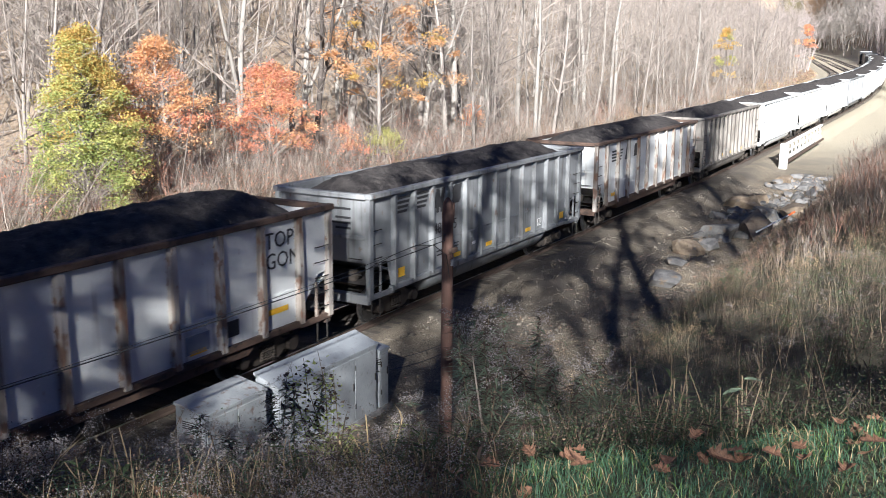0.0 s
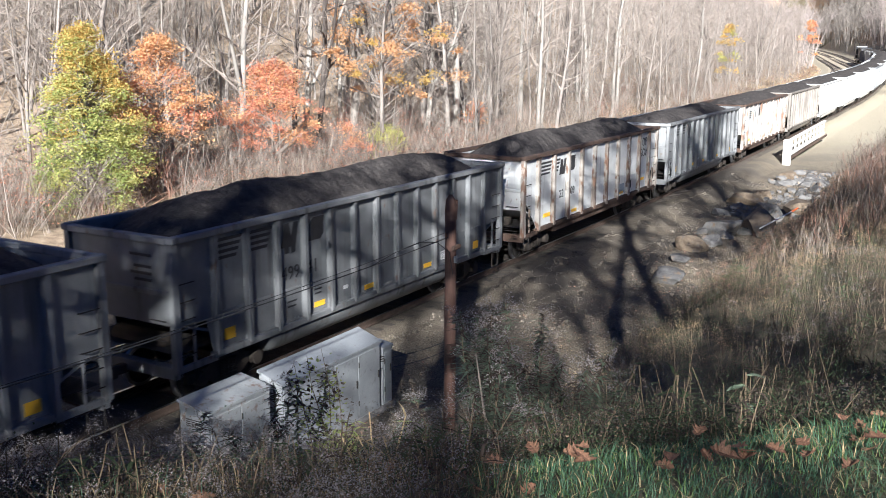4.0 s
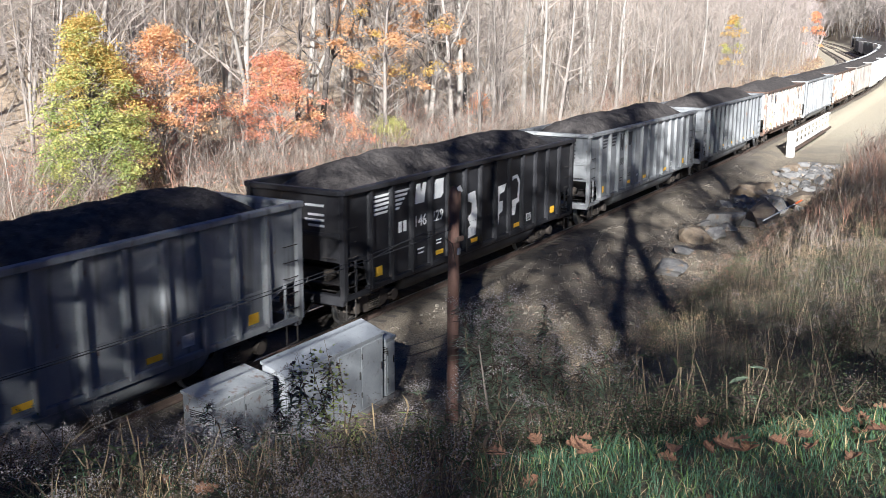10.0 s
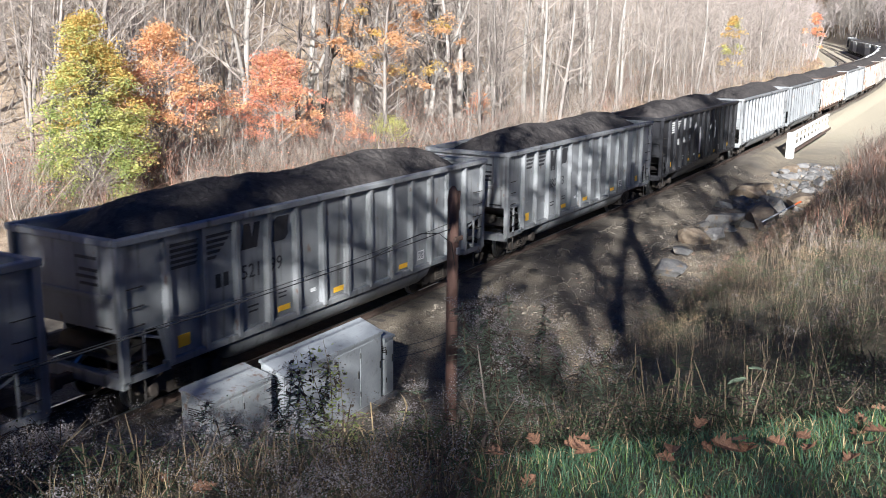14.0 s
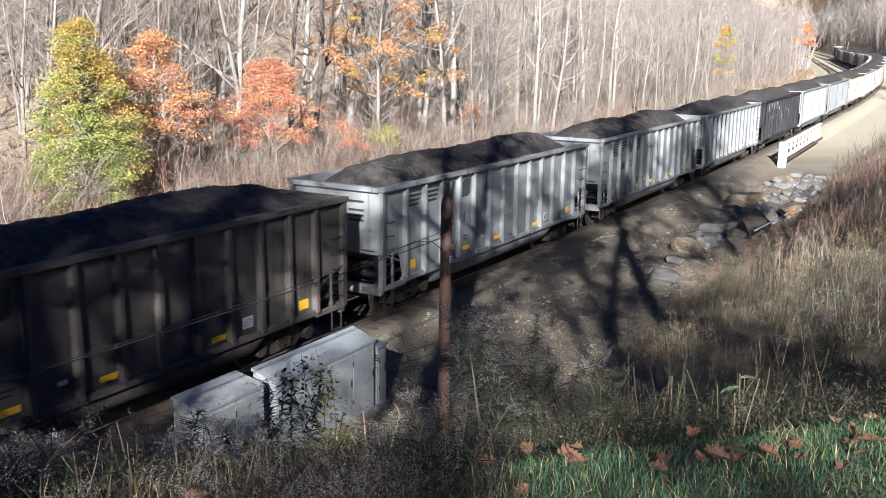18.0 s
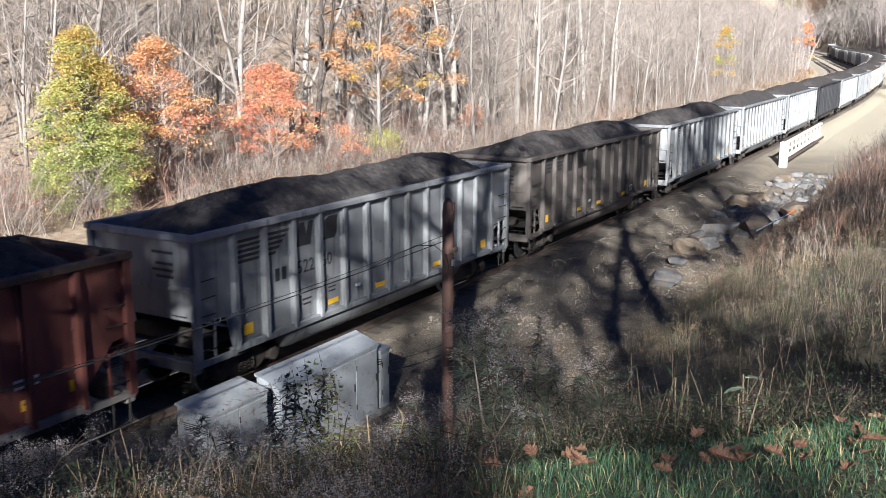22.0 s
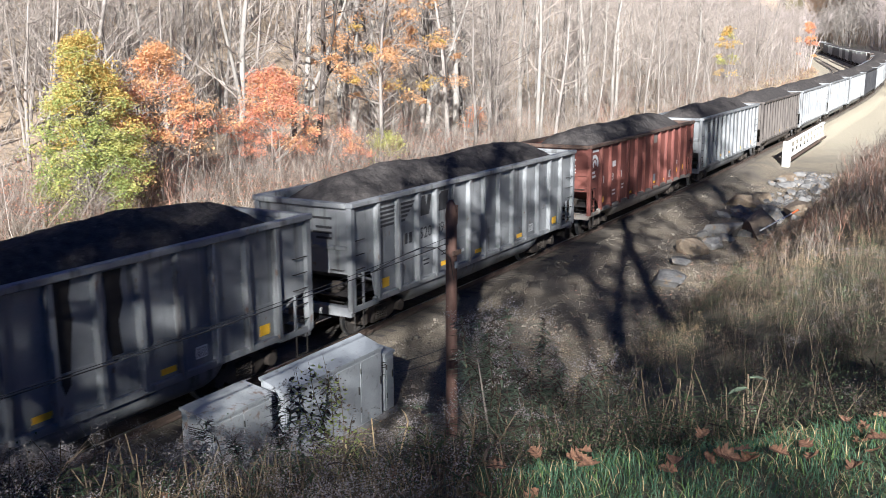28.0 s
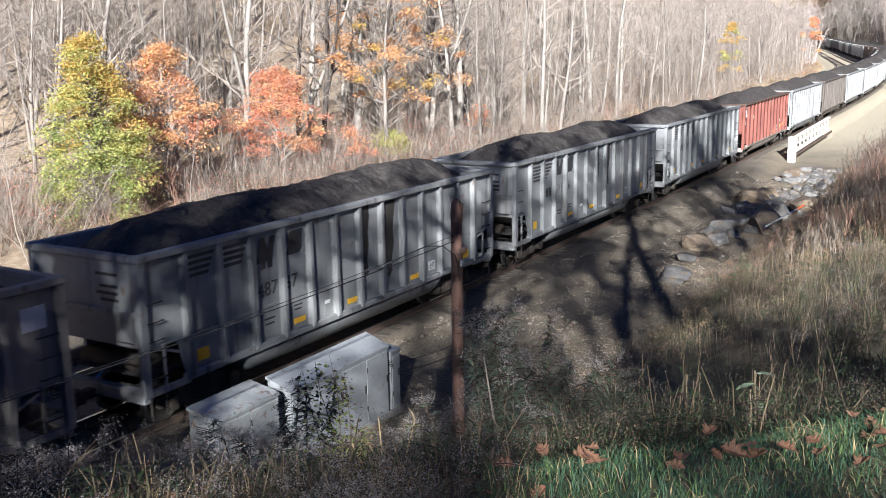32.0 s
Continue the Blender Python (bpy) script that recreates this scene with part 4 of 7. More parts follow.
GREY = dict(paint="grey", label="weathered grey steel coal car heaped with black coal", seed=1)
SPECS = {
    -11: dict(GREY, paint="tan", marks=grey_marks(), seed=2),
    -10: dict(GREY, paint="tan", label="sooty tan steel coal car heaped with black coal", marks=grey_marks() + [("plate", 6.75, 3.15, 0.5, 0.42, "chalk"), ("plate", 6.75, 3.15, 0.36, 0.29, "grime")], seed=0),
    -9: dict(GREY, paint="tan", label="sooty tan steel coal car with dark edges", marks=grey_marks() + [("plate", 6.75, 3.15, 0.5, 0.42, "chalk")], seed=0),
    -8: dict(GREY, marks=grey_marks(("487", "67")) + [("stain", 0.36, 3.62, 0.36, 1.9, "grime"), ("stain", 1.50, 3.60, 0.44, 2.1, "grime")], seed=1, label="grey steel coal car with soot streaks on its side"),
    -7: dict(GREY, marks=grey_marks(("511", "46"), later=True) + [("stain", 0.30, 3.62, 0.36, 2.1, "grime"), ("stain", 1.46, 3.60, 0.40, 1.8, "grime")], seed=2),
    -6: dict(GREY, marks=grey_marks(("520", "09"), later=True), seed=3, label="grey steel coal car with black streaks beside the reflectors"),
    -5: dict(paint="red", chord="rust", sill="tan", post_paint="red", posts=12, cut="slant", seed=1, label="oxide red steel coal car with white lettering",
             marks=[("text", -6.0, 2.1, "50", 0.44, "chalk"), ("text", -4.88, 2.1, "78", 0.44, "chalk"), ("text", -3.77, 2.1, "71", 0.44, "chalk"), ("plate", -4.45, 2.78, 0.46, 0.24, "chalk"),
                    ("plate", -6.75, 3.52, 0.95, 0.10, "chalk"), ("plate", -6.92, 2.66, 0.55, 0.09, "chalk"), ("plate", -6.86, 2.50, 0.55, 0.09, "chalk"),
                    ("shape", -6.70, 2.98, tuple([(0.42 * math.cos(a), 0.40 * math.sin(a)) for a in [radians(d) for d in range(-20, 221, 20)]] + [(0.28 * math.cos(a), 0.26 * math.sin(a)) for a in [radians(d) for d in range(220, -21, -20)]]), "chalk"),
                    ("shape", -6.70, 2.98, tuple([(0.20 * math.cos(a), 0.19 * math.sin(a)) for a in [radians(d) for d in range(-20, 221, 30)]] + [(0.09 * math.cos(a), 0.08 * math.sin(a)) for a in [radians(d) for d in range(220, -21, -30)]]), "chalk"),
                    ("plate", -5.75, 1.42, 0.34, 0.24, "yellow"), ("plate", -2.25, 1.29, 0.36, 0.10, "yellow"), ("plate", 2.85, 1.26, 0.42, 0.10, "yellow"), ("plate", 5.9, 1.55, 0.10, 0.22, "yellow"), ("plate", 4.98, 1.5, 0.3, 0.2, "yellow"),
                    ("plate", 1.1, 1.52, 0.5, 0.36, "blue_grey"), ("plate", 1.1, 1.33, 0.5, 0.1, "yellow"), ("plate", 3.8, 1.45, 0.46, 0.34, "chalk"), ("plate", 3.8, 1.45, 0.38, 0.26, "grime"),
                    ("plate", 1.1, 3.36, 0.66, 0.38, "tan"), ("plate", -4.45, 1.66, 0.5, 0.06, "chalk"), ("plate", -4.45, 1.5, 0.5, 0.06, "chalk"), ("plate", -3.4, 1.78, 0.5, 0.06, "chalk"), ("plate", -3.4, 1.64, 0.42, 0.06, "chalk"), ("plate", 4.98, 1.95, 0.5, 0.06, "chalk"), ("plate", 4.98, 1.84, 0.5, 0.06, "chalk"), ("end_bars", -0.6, 3.2, "chalk")]),
    -4: dict(GREY, marks=grey_marks(("522", "60"), later=True), seed=0),
    -3: dict(GREY, paint="brown_dark", label="sooty dark brown steel coal car heaped with coal", marks=grey_marks((), "black"), seed=3),
    -2: dict(GREY, marks=grey_marks(("503", "21")), seed=1),
    -1: dict(GREY, marks=grey_marks(("521", "99"), later=True), seed=2, label="weathered blue-grey steel coal car heaped with black coal"),
    0: dict(GREY, marks=grey_marks(("480", "83")), seed=0),
    1: dict(GREY, paint="black", label="black steel coal car with white painted scrawls on its side", seed=3,
            marks=grey_marks(("146", "229"), "chalk", True) + [
                ("shape", -1.5, 2.05, ((-0.42, -0.1), (-0.2, 0.95), (0.25, 1.1), (0.42, 0.9), (0.12, 0.8), (-0.1, 0.6), (-0.24, 0.0)), "chalk"),
                ("shape", -0.5, 1.75, ((-0.35, -0.35), (0.30, -0.30), (0.36, 0.5), (0.22, 1.1), (-0.32, 1.05), (-0.3, 0.85), (0.02, 0.75), (0.0, 0.45), (-0.25, 0.3), (-0.05, 0.05), (-0.32, -0.05)), "chalk"),
                ("shape", 1.53, 1.75, ((-0.40, -0.25), (-0.18, -0.25), (-0.14, 0.1), (0.10, 0.15), (0.12, 0.5), (-0.15, 0.5), (-0.12, 0.75), (0.2, 0.8), (0.36, 1.05), (-0.36, 1.0)), "chalk"),
                ("shape", 2.56, 1.85, ((-0.36, -0.2), (0.0, -0.2), (0.1, 0.15), (0.3, 0.2), (0.36, 0.9), (0.14, 1.15), (-0.22, 1.12), (-0.36, 0.95), (-0.30, 0.9), (-0.15, 1.02), (0.1, 1.04), (0.26, 0.85), (0.2, 0.35), (-0.3, 0.3)), "chalk")]),
    2: dict(GREY, marks=grey_marks(("488", "")), seed=1),
    3: dict(GREY, paint="grey_dark", label="dark grey steel coal car with sooty sides", marks=grey_marks(("499", "41")), seed=3),
    4: dict(paint="white", chord="rust", sill="rust", post_paint="stained", posts=10, wide=0.15, cut="slant", belly="frame", belly_paint="rust", seed=0, label="worn white steel coal car with rust-streaked posts",
            marks=[("text", 4.92, 3.04, "TOP", 0.54, "ink"), ("text", 4.92, 2.56, "GON", 0.54, "ink"), ("text", -4.1, 1.95, "22", 0.42, "ink"), ("text", -3.22, 1.95, "709", 0.42, "ink"), ("stripes", -5.42, 3.40, 1.12, "ink"), ("stripes", -4.35, 3.40, 0.5, "ink"),
                   ("shape", -3.82, 3.1, LEAN_N, "ink"), ("shape", -2.9, 3.15, LEAN_S, "ink"), ("plate", -5.2, 1.48, 0.6, 0.14, "yellow"), ("plate", -2.6, 1.28, 0.5, 0.12, "yellow"), ("plate", 2.7, 1.45, 0.7, 0.4, "blue_grey"), ("plate", 2.7, 1.27, 0.5, 0.1, "yellow"), ("plate", 5.35, 1.55, 0.7, 0.13, "yellow"), ("plate", 3.75, 1.5, 0.46, 0.36, "ink")]),
    5: dict(GREY, heap=0.72, marks=grey_marks(("486", "55")), seed=1),
    6: dict(heap=0.72, paint="white", chord="rust", sill="rust", post_paint="stained", posts=10, wide=0.15, cut="slant", belly="frame", belly_paint="rust", seed=2, label="white steel coal car with dark stripes",
            marks=[("stripes", -4.7, 3.25, 1.35, "ink"), ("shape", -3.35, 3.05, LEAN_N, "ink"), ("shape", -2.25, 3.1, LEAN_S, "ink"), ("plate", -5.0, 1.42, 0.6, 0.14, "yellow")]),
    7: dict(GREY, heap=0.72, paint="tan", label="weathered tan steel coal car", marks=grey_marks(), seed=0),
    8: dict(GREY, heap=0.72, paint="white", label="pale steel coal car heaped with coal", seed=1),
    9: dict(GREY, heap=0.72, paint="white", label="pale steel coal car heaped with coal", seed=2),
    10: dict(GREY, heap=0.72, paint="white", label="pale steel coal car heaped with coal", seed=3),
    11: dict(GREY, heap=0.72, label="grey steel coal car heaped with coal", seed=0),
    12: dict(GREY, heap=0.72, paint="white", label="pale steel coal car heaped with coal", seed=1),
    13: dict(GREY, heap=0.72, label="grey steel coal car heaped with coal", seed=2),
    14: dict(GREY, heap=0.72, paint="white", label="pale steel coal car heaped with coal", seed=3),
    15: dict(GREY, heap=0.72, label="grey steel coal car heaped with coal", seed=1),
    16: dict(GREY, heap=0.72, label="grey steel coal car heaped with coal", seed=0),
    17: dict(GREY, heap=0.72, paint="white", label="pale steel coal car heaped with coal", seed=2),
    18: dict(GREY, heap=0.72, label="grey steel coal car heaped with coal", seed=3),
}
CARS = []
for k in sorted(SPECS):
    build_car(41.35 + PITCH * k, SPECS[k], -10 <= k <= 6)


def build_locomotive(mid16):
    """A six-axle diesel at the train's head."""
    loco = tagged(new("locomotive"), "black diesel locomotive with a pale roof leading the coal train", "locomotive")
    part("underframe", box(bmesh.new(), -10.6, 10.6, -1.5, 1.5, 1.15, 1.55, 0.04), M["loco_black"], loco)
    part("hood", box(box(bmesh.new(), -10.0, 5.2, -0.95, 0.95, 1.55, 4.1, 0.1), -10.2, -6.5, -1.4, 1.4, 2.9, 4.3, 0.12), M["loco_black"], loco)
    part("roof", box(bmesh.new(), -9.9, 5.2, -0.98, 0.98, 4.1, 4.3, 0.06), M["loco_roof"], loco, "pale dusty roof")
    part("cab", box(bmesh.new(), 5.25, 8.0, -1.45, 1.45, 1.55, 4.45, 0.12), M["loco_black"], loco)
    part("nose", box(bmesh.new(), 8.0, 9.8, -1.1, 1.1, 1.55, 3.2, 0.15), M["loco_black"], loco)
    part("cab_roof", box(bmesh.new(), 5.2, 8.1, -1.4, 1.4, 4.45, 4.58, 0.05), M["loco_roof"], loco)
    part("fuel_tank", box(bmesh.new(), -3.2, 3.2, -1.4, 1.4, 0.35, 1.15, 0.15), M["loco_black"], loco)
    for sy in (-1, 1):
        part("cab_window", box(bmesh.new(), 5.8, 7.4, sy * 1.455 - 0.01, sy * 1.455 + 0.01, 3.2, 4.0), M["glass"], loco)
        part("handrail", rod(bmesh.new(), (-10.3, sy * 1.45, 2.5), (5.2, sy * 1.45, 2.5), 0.025), M["chalk"], loco)
        part("windshield", box(bmesh.new(), 7.995, 8.02, min(sy * 0.2, sy * 1.1), max(sy * 0.2, sy * 1.1), 3.4, 4.1), M["glass"], loco)
    for sx in (-1, 1):
        truck = part("truck", box(bmesh.new(), -2.1, 2.1, -0.9, 0.9, 0.55, 1.1, 0.05), M["grime"], loco, at=(sx * 6.7, 0, 0))
        for wx in (-1.75, 0, 1.75):
            part("wheelset", wheel_mesh(), None, truck, at=(wx, 0, 0.457))
        for sy in (-1, 1):
            part("side_frame", prism(bmesh.new(), [(-2.5, 0.4), (-2.5, 0.75), (-1.2, 0.95), (1.2, 0.95), (2.5, 0.75), (2.5, 0.4)], -0.08, 0.08), M["grime"], truck, at=(0, sy * 1.05, 0))
    CARS.append((loco, mid16, []))


build_locomotive(41.35 + PITCH * 19 + 10.9)

# ---- woods ----
class Bits:
    """Vertices and faces gathered for one mesh."""

    def __init__(self):
        self.v, self.f, self.m = [], [], []

    def tube(self, pts, radii, n, m=0):
        rings, last, q = [], None, None
        for i, p in enumerate(pts):
            d = pts[min(i + 1, len(pts) - 1)] - pts[max(i - 1, 0)]
            q = d.to_track_quat("Z", "Y") if last is None else last.rotation_difference(d) @ q
            last = d
            b = len(self.v)
            for k in range(n):
                a = 2 * math.pi * k / n
                self.v.append(p + q @ Vector((radii[i] * math.cos(a), radii[i] * math.sin(a), 0)))
            rings.append(b)
        for a, b in zip(rings, rings[1:]):
            for k in range(n):
                self.f.append((a + k, a + (k + 1) % n, b + (k + 1) % n, b + k))
                self.m.append(m)

    def leaf(self, p, size, rng, m=0, droop=0.5):
        r = rng.random
        a = Vector((r() - 0.5, r() - 0.5, (r() - 0.5) * droop + 0.001)).normalized()
        b = a.cross(Vector((2 * r() - 1, 2 * r() - 1, 1))).normalized()
        n = len(self.v)
        bend = a.cross(b) * size * 0.18
        self.v += [p - a * size * 0.5, p + b * size * 0.33 + bend, p + a * size * 0.5, p - b * size * 0.33 + bend]
        self.f += [(n, n + 1, n + 2), (n, n + 2, n + 3)]
        self.m += [m, m]

    def blade(self, p, way, length, width, rng, m=0, bend=0.3):
        """A blade of grass or a twig: a thin bent strip."""
        side = Vector((-way.y + 0.01, way.x, rng.uniform(-0.2, 0.2))).normalized() * width * 0.5
        lean = Vector((way.x, way.y, 0)) * length * bend
        mid, tip = p + way * length * 0.55, p + way * length + lean - Vector((0, 0, length * bend * 0.4))
        n = len(self.v)
        self.v += [p - side, p + side, mid + side * 0.8, mid - side * 0.8, tip]
        self.f += [(n, n + 1, n + 2, n + 3), (n + 3, n + 2, n + 4)]
        self.m += [m, m]

    def mesh(self, name, mats, smooth=False):
        return pydata(name, self.v, self.f, mats, self.m, smooth)


def bent(p, way, length, rng, k=3, wander=0.12, up=0.0):
    pts, d = [p], way.normalized()
    for i in range(k):
        d = (d + Vector((rng.gauss(0, wander), rng.gauss(0, wander), rng.gauss(0, wander) + up))).normalized()
        pts.append(pts[-1] + d * length / k)
    return pts


def bare_tree(rng, tall, r, low=0.2, n_limb=13, reach=0.24, n_sub=4, n_twig=4, fork=False):
    """Trunk and bare crown meshes, standing at the origin."""
    trunk, crown, tips = Bits(), Bits(), []
    spine = bent(Vector((0, 0, -0.4)), Vector((rng.gauss(0, 0.05), rng.gauss(0, 0.05), 1)), tall, rng, 9, 0.035)
    rad = [r * (1.25 if i == 0 else 1 - 0.088 * i) for i in range(10)]
    trunk.tube(spine, rad, 8)
    if fork:
        sp2 = bent(spine[2], Vector((rng.choice((-0.35, 0.35)), rng.gauss(0, 0.2), 1)), tall * 0.75, rng, 7, 0.05, 0.03)
        trunk.tube(sp2, [r * 0.62 * (1 - 0.12 * i) for i in range(8)], 7)
    for i in range(n_limb):
        u = low + (0.97 - low) * (i + rng.random()) / n_limb
        j = min(int(u * 9), 8)
        base = spine[j].lerp(spine[j + 1], u * 9 - j)
        a = rng.uniform(0, 2 * math.pi)
        length = tall * reach * (1.15 - 0.7 * u) * rng.uniform(0.6, 1.25)
        limb = bent(base, Vector((math.cos(a), math.sin(a), rng.uniform(0.25, 1.1))), length, rng, 4, 0.16, 0.06)
        lr = r * (1 - 0.85 * u) * 0.42 + 0.012
        crown.tube(limb, [lr, lr * 0.75, lr * 0.5, lr * 0.32, 0.006], 4)
        for k in range(n_sub):
            b2 = limb[1 + k % 4].lerp(limb[k % 4], rng.random() * 0.6)
            sub = bent(b2, (limb[-1] - limb[0]).normalized() + Vector((rng.gauss(0, 0.6), rng.gauss(0, 0.6), rng.gauss(0.15, 0.5))), length * rng.uniform(0.3, 0.55), rng, 2, 0.2, 0.05)
            crown.tube(sub, [lr * 0.36, lr * 0.22, 0.004], 3)
            tips.append(sub[-1])
            for _ in range(n_twig):
                tw = sub[rng.choice((1, 2))]
                e = tw + Vector((rng.gauss(0, 0.35), rng.gauss(0, 0.35), rng.gauss(0.15, 0.35))) * rng.uniform(0.7, 1.6)
                crown.tube([tw, e], [0.010, 0.004], 3)
                tips.append(e)
    return trunk, crown, tips


TREES = []
for i in range(9):
    rng = random.Random(100 + i)
    tr, cr, _ = bare_tree(rng, rng.uniform(13, 19), rng.uniform(0.08, 0.19), low=rng.choice((0.10, 0.16, 0.25)), n_limb=18, reach=0.27, n_sub=5, n_twig=6, fork=i % 4 == 1)
    paint = M["bark_pale"] if i == 4 else M["bark"]
    TREES.append((tr.mesh("trunk", paint, True), cr.mesh("bare_crown", M["twig"])))


def plant_tree(k, s, v, scale=1.0, label="bare grey hardwood tree on the wooded slope", lean=(0, 0)):
    tree = tagged(new("tree"), label, "tree", "trees of the wood")
    tree.matrix_basis = Matrix.Translation(floor_at(s, v)) @ Matrix.Rotation(random.uniform(0, 6.28), 4, "Z") @ pose(0, 0, 0, *lean) @ Matrix.Scale(scale, 4)
    part("trunk", TREES[k][0], None, tree)
    part("bare_crown", TREES[k][1], None, tree)
    return tree


rng = random.Random(7)
placed = []
while len(placed) < 230:
    s = rng.uniform(14, 190)
    v = 16.5 + 42 * rng.random() ** 1.4 + max(0, s - 120) * 0.02
    if s < 22 + (v - 16) * 0.45 or (v < 25.5 and s < 60):
        continue
    if min([(s - a) ** 2 + (v - b) ** 2 for a, b in placed] or [99]) < 2.6:
        continue
    placed.append((s, v))
while len(placed) < 285:
    v = rng.uniform(26, 62)
    s = 0.72 * (v + 15.6) + rng.uniform(-3, 16)
    if min((s - a) ** 2 + (v - b) ** 2 for a, b in placed) > 1.8:
        placed.append((s, v))
for s, v in placed:
    k = rng.randrange(9)
    plant_tree(k, s, v, rng.uniform(0.75, 1.15), "pale-barked bare tree in the autumn wood" if k == 4 else "bare grey hardwood tree on the wooded slope", (rng.gauss(0, 3), rng.gauss(0, 3)))


# thick trunks alternate pale and dark bark: sun and shade put into colour
for i in range(4):
    rng = random.Random(140 + i)
    tr, cr, _ = bare_tree(rng, 19, (0.26, 0.21, 0.24, 0.19)[i], low=0.22, n_limb=17, reach=0.26, n_sub=5, n_twig=5, fork=i != 1)
    TREES.append((tr.mesh("trunk", M["bark_shaded"] if i % 2 else M["bark_pale"], True), cr.mesh("bare_crown", M["bark_shaded"] if i == 3 else M["twig"])))
for i, (s, v) in enumerate(((45.2, 24.5), (49.2, 23.4), (50.6, 23.9), (51.4, 23.2), (57.0, 24.2), (57.9, 23.0), (63.6, 22.0), (64.6, 22.8),
                            (66.6, 21.0), (70.5, 22.5), (75.5, 22.0), (76.3, 21.5), (83.0, 23.0), (90.0, 21.5), (98.0, 22.0))):
    pale = i % 2 == 0
    plant_tree(9 + (i // 2 % 2) * 2 + (0 if pale else 1), s, v, 0.9 + 0.05 * (i % 5), "thick pale grey trunk with forked bare limbs" if pale else "thick dark trunk with bare limbs in the wood", ((i * 37 % 7) - 3, (i * 23 % 5) - 2))


def build_saplings():
    b, rng = Bits(), random.Random(11)
    for _ in range(2300):
        s = rng.uniform(16, 230)
        v = 14.5 + 40 * rng.random() ** 1.5
        if s < 20 + (v - 16) * 0.45 or (v < 23 and s < 48 and rng.random() < 0.85):
            continue
        p = floor_at(s, v)
        h = rng.uniform(2.0, 7.5)
        m = 1 if rng.random() < 0.1 else 0
        stem = bent(p, Vector((rng.gauss(0, 0.2), rng.gauss(0, 0.2), 1)), h, rng, 4, 0.13)
        r = rng.uniform(0.010, 0.028)
        b.tube(stem, [r, r * 0.85, r * 0.7, r * 0.5, 0.005], 4, m)
        for _ in range(rng.randint(9, 16)):
            q = stem[rng.randint(1, 3)].lerp(stem[4], rng.random())
            a = rng.uniform(0, 6.28)
            tw = bent(q, Vector((math.cos(a), math.sin(a), rng.uniform(0.2, 1.2))), rng.uniform(0.5, 1.7), rng, 2, 0.2)
            b.tube(tw, [0.010, 0.007, 0.003], 3, m)
    return tagged(new("saplings", b.mesh("saplings", [M["twig"], M["bark_pale"]])), "thin bare saplings between the trees", "saplings", kind="stuff")


def build_undergrowth():
    """Low bare shrubs and brambles along the wood's edge: arching, crossing twigs."""
    b, rng = Bits(), random.Random(12)
    for _ in range(1250):
        s = rng.uniform(18, 260)
        v = 13.2 + 22 * rng.random() ** 2.0
        if s < 33 and v < 19 and rng.random() < 0.7:
            continue
        p = floor_at(s, v)
        m = rng.choice((0, 0, 1, 3, 3, 2))
        tall = rng.uniform(0.22, 0.8) * (1 + 0.6 * ramp(v, 15, 19))
        big = 1 + 0.9 * ramp(s, 70, 180)
        for _ in range(rng.randint(8, 15)):
            a = rng.uniform(0, 6.28)
            w = Vector((math.cos(a), math.sin(a), rng.uniform(0.1, 1.2))).normalized()
            q = p + Vector((rng.gauss(0, 0.4), rng.gauss(0, 0.4), -0.05))
            L = tall * rng.uniform(0.6, 1.2)
            b.blade(q, w, L, 0.013 * big, rng, m, 0.55)
            for _ in range(6):
                e = q + w * L * rng.uniform(0.25, 0.95)
                b.blade(e, Vector((rng.gauss(0, 0.8), rng.gauss(0, 0.8), rng.gauss(0.25, 0.5))).normalized(), L * rng.uniform(0.25, 0.6), 0.010 * big, rng, m, 0.3)
        if rng.random() < 0.4:
            k = rng.choice((4, 4, 5, 1))
            for _ in range(26):
                b.leaf(p + Vector((rng.gauss(0, 0.45), rng.gauss(0, 0.45), tall * rng.uniform(0.1, 0.9))), rng.uniform(0.05, 0.11) * big, rng, k)
    return tagged(new("undergrowth", b.mesh("undergrowth", [M["brush"], M["scrub"], M["tawny"], M["twig"], M["russet_scrub"], M["oak_leaf"]])), "bare brambles and low shrubs along the edge of the wood", "undergrowth", kind="stuff")


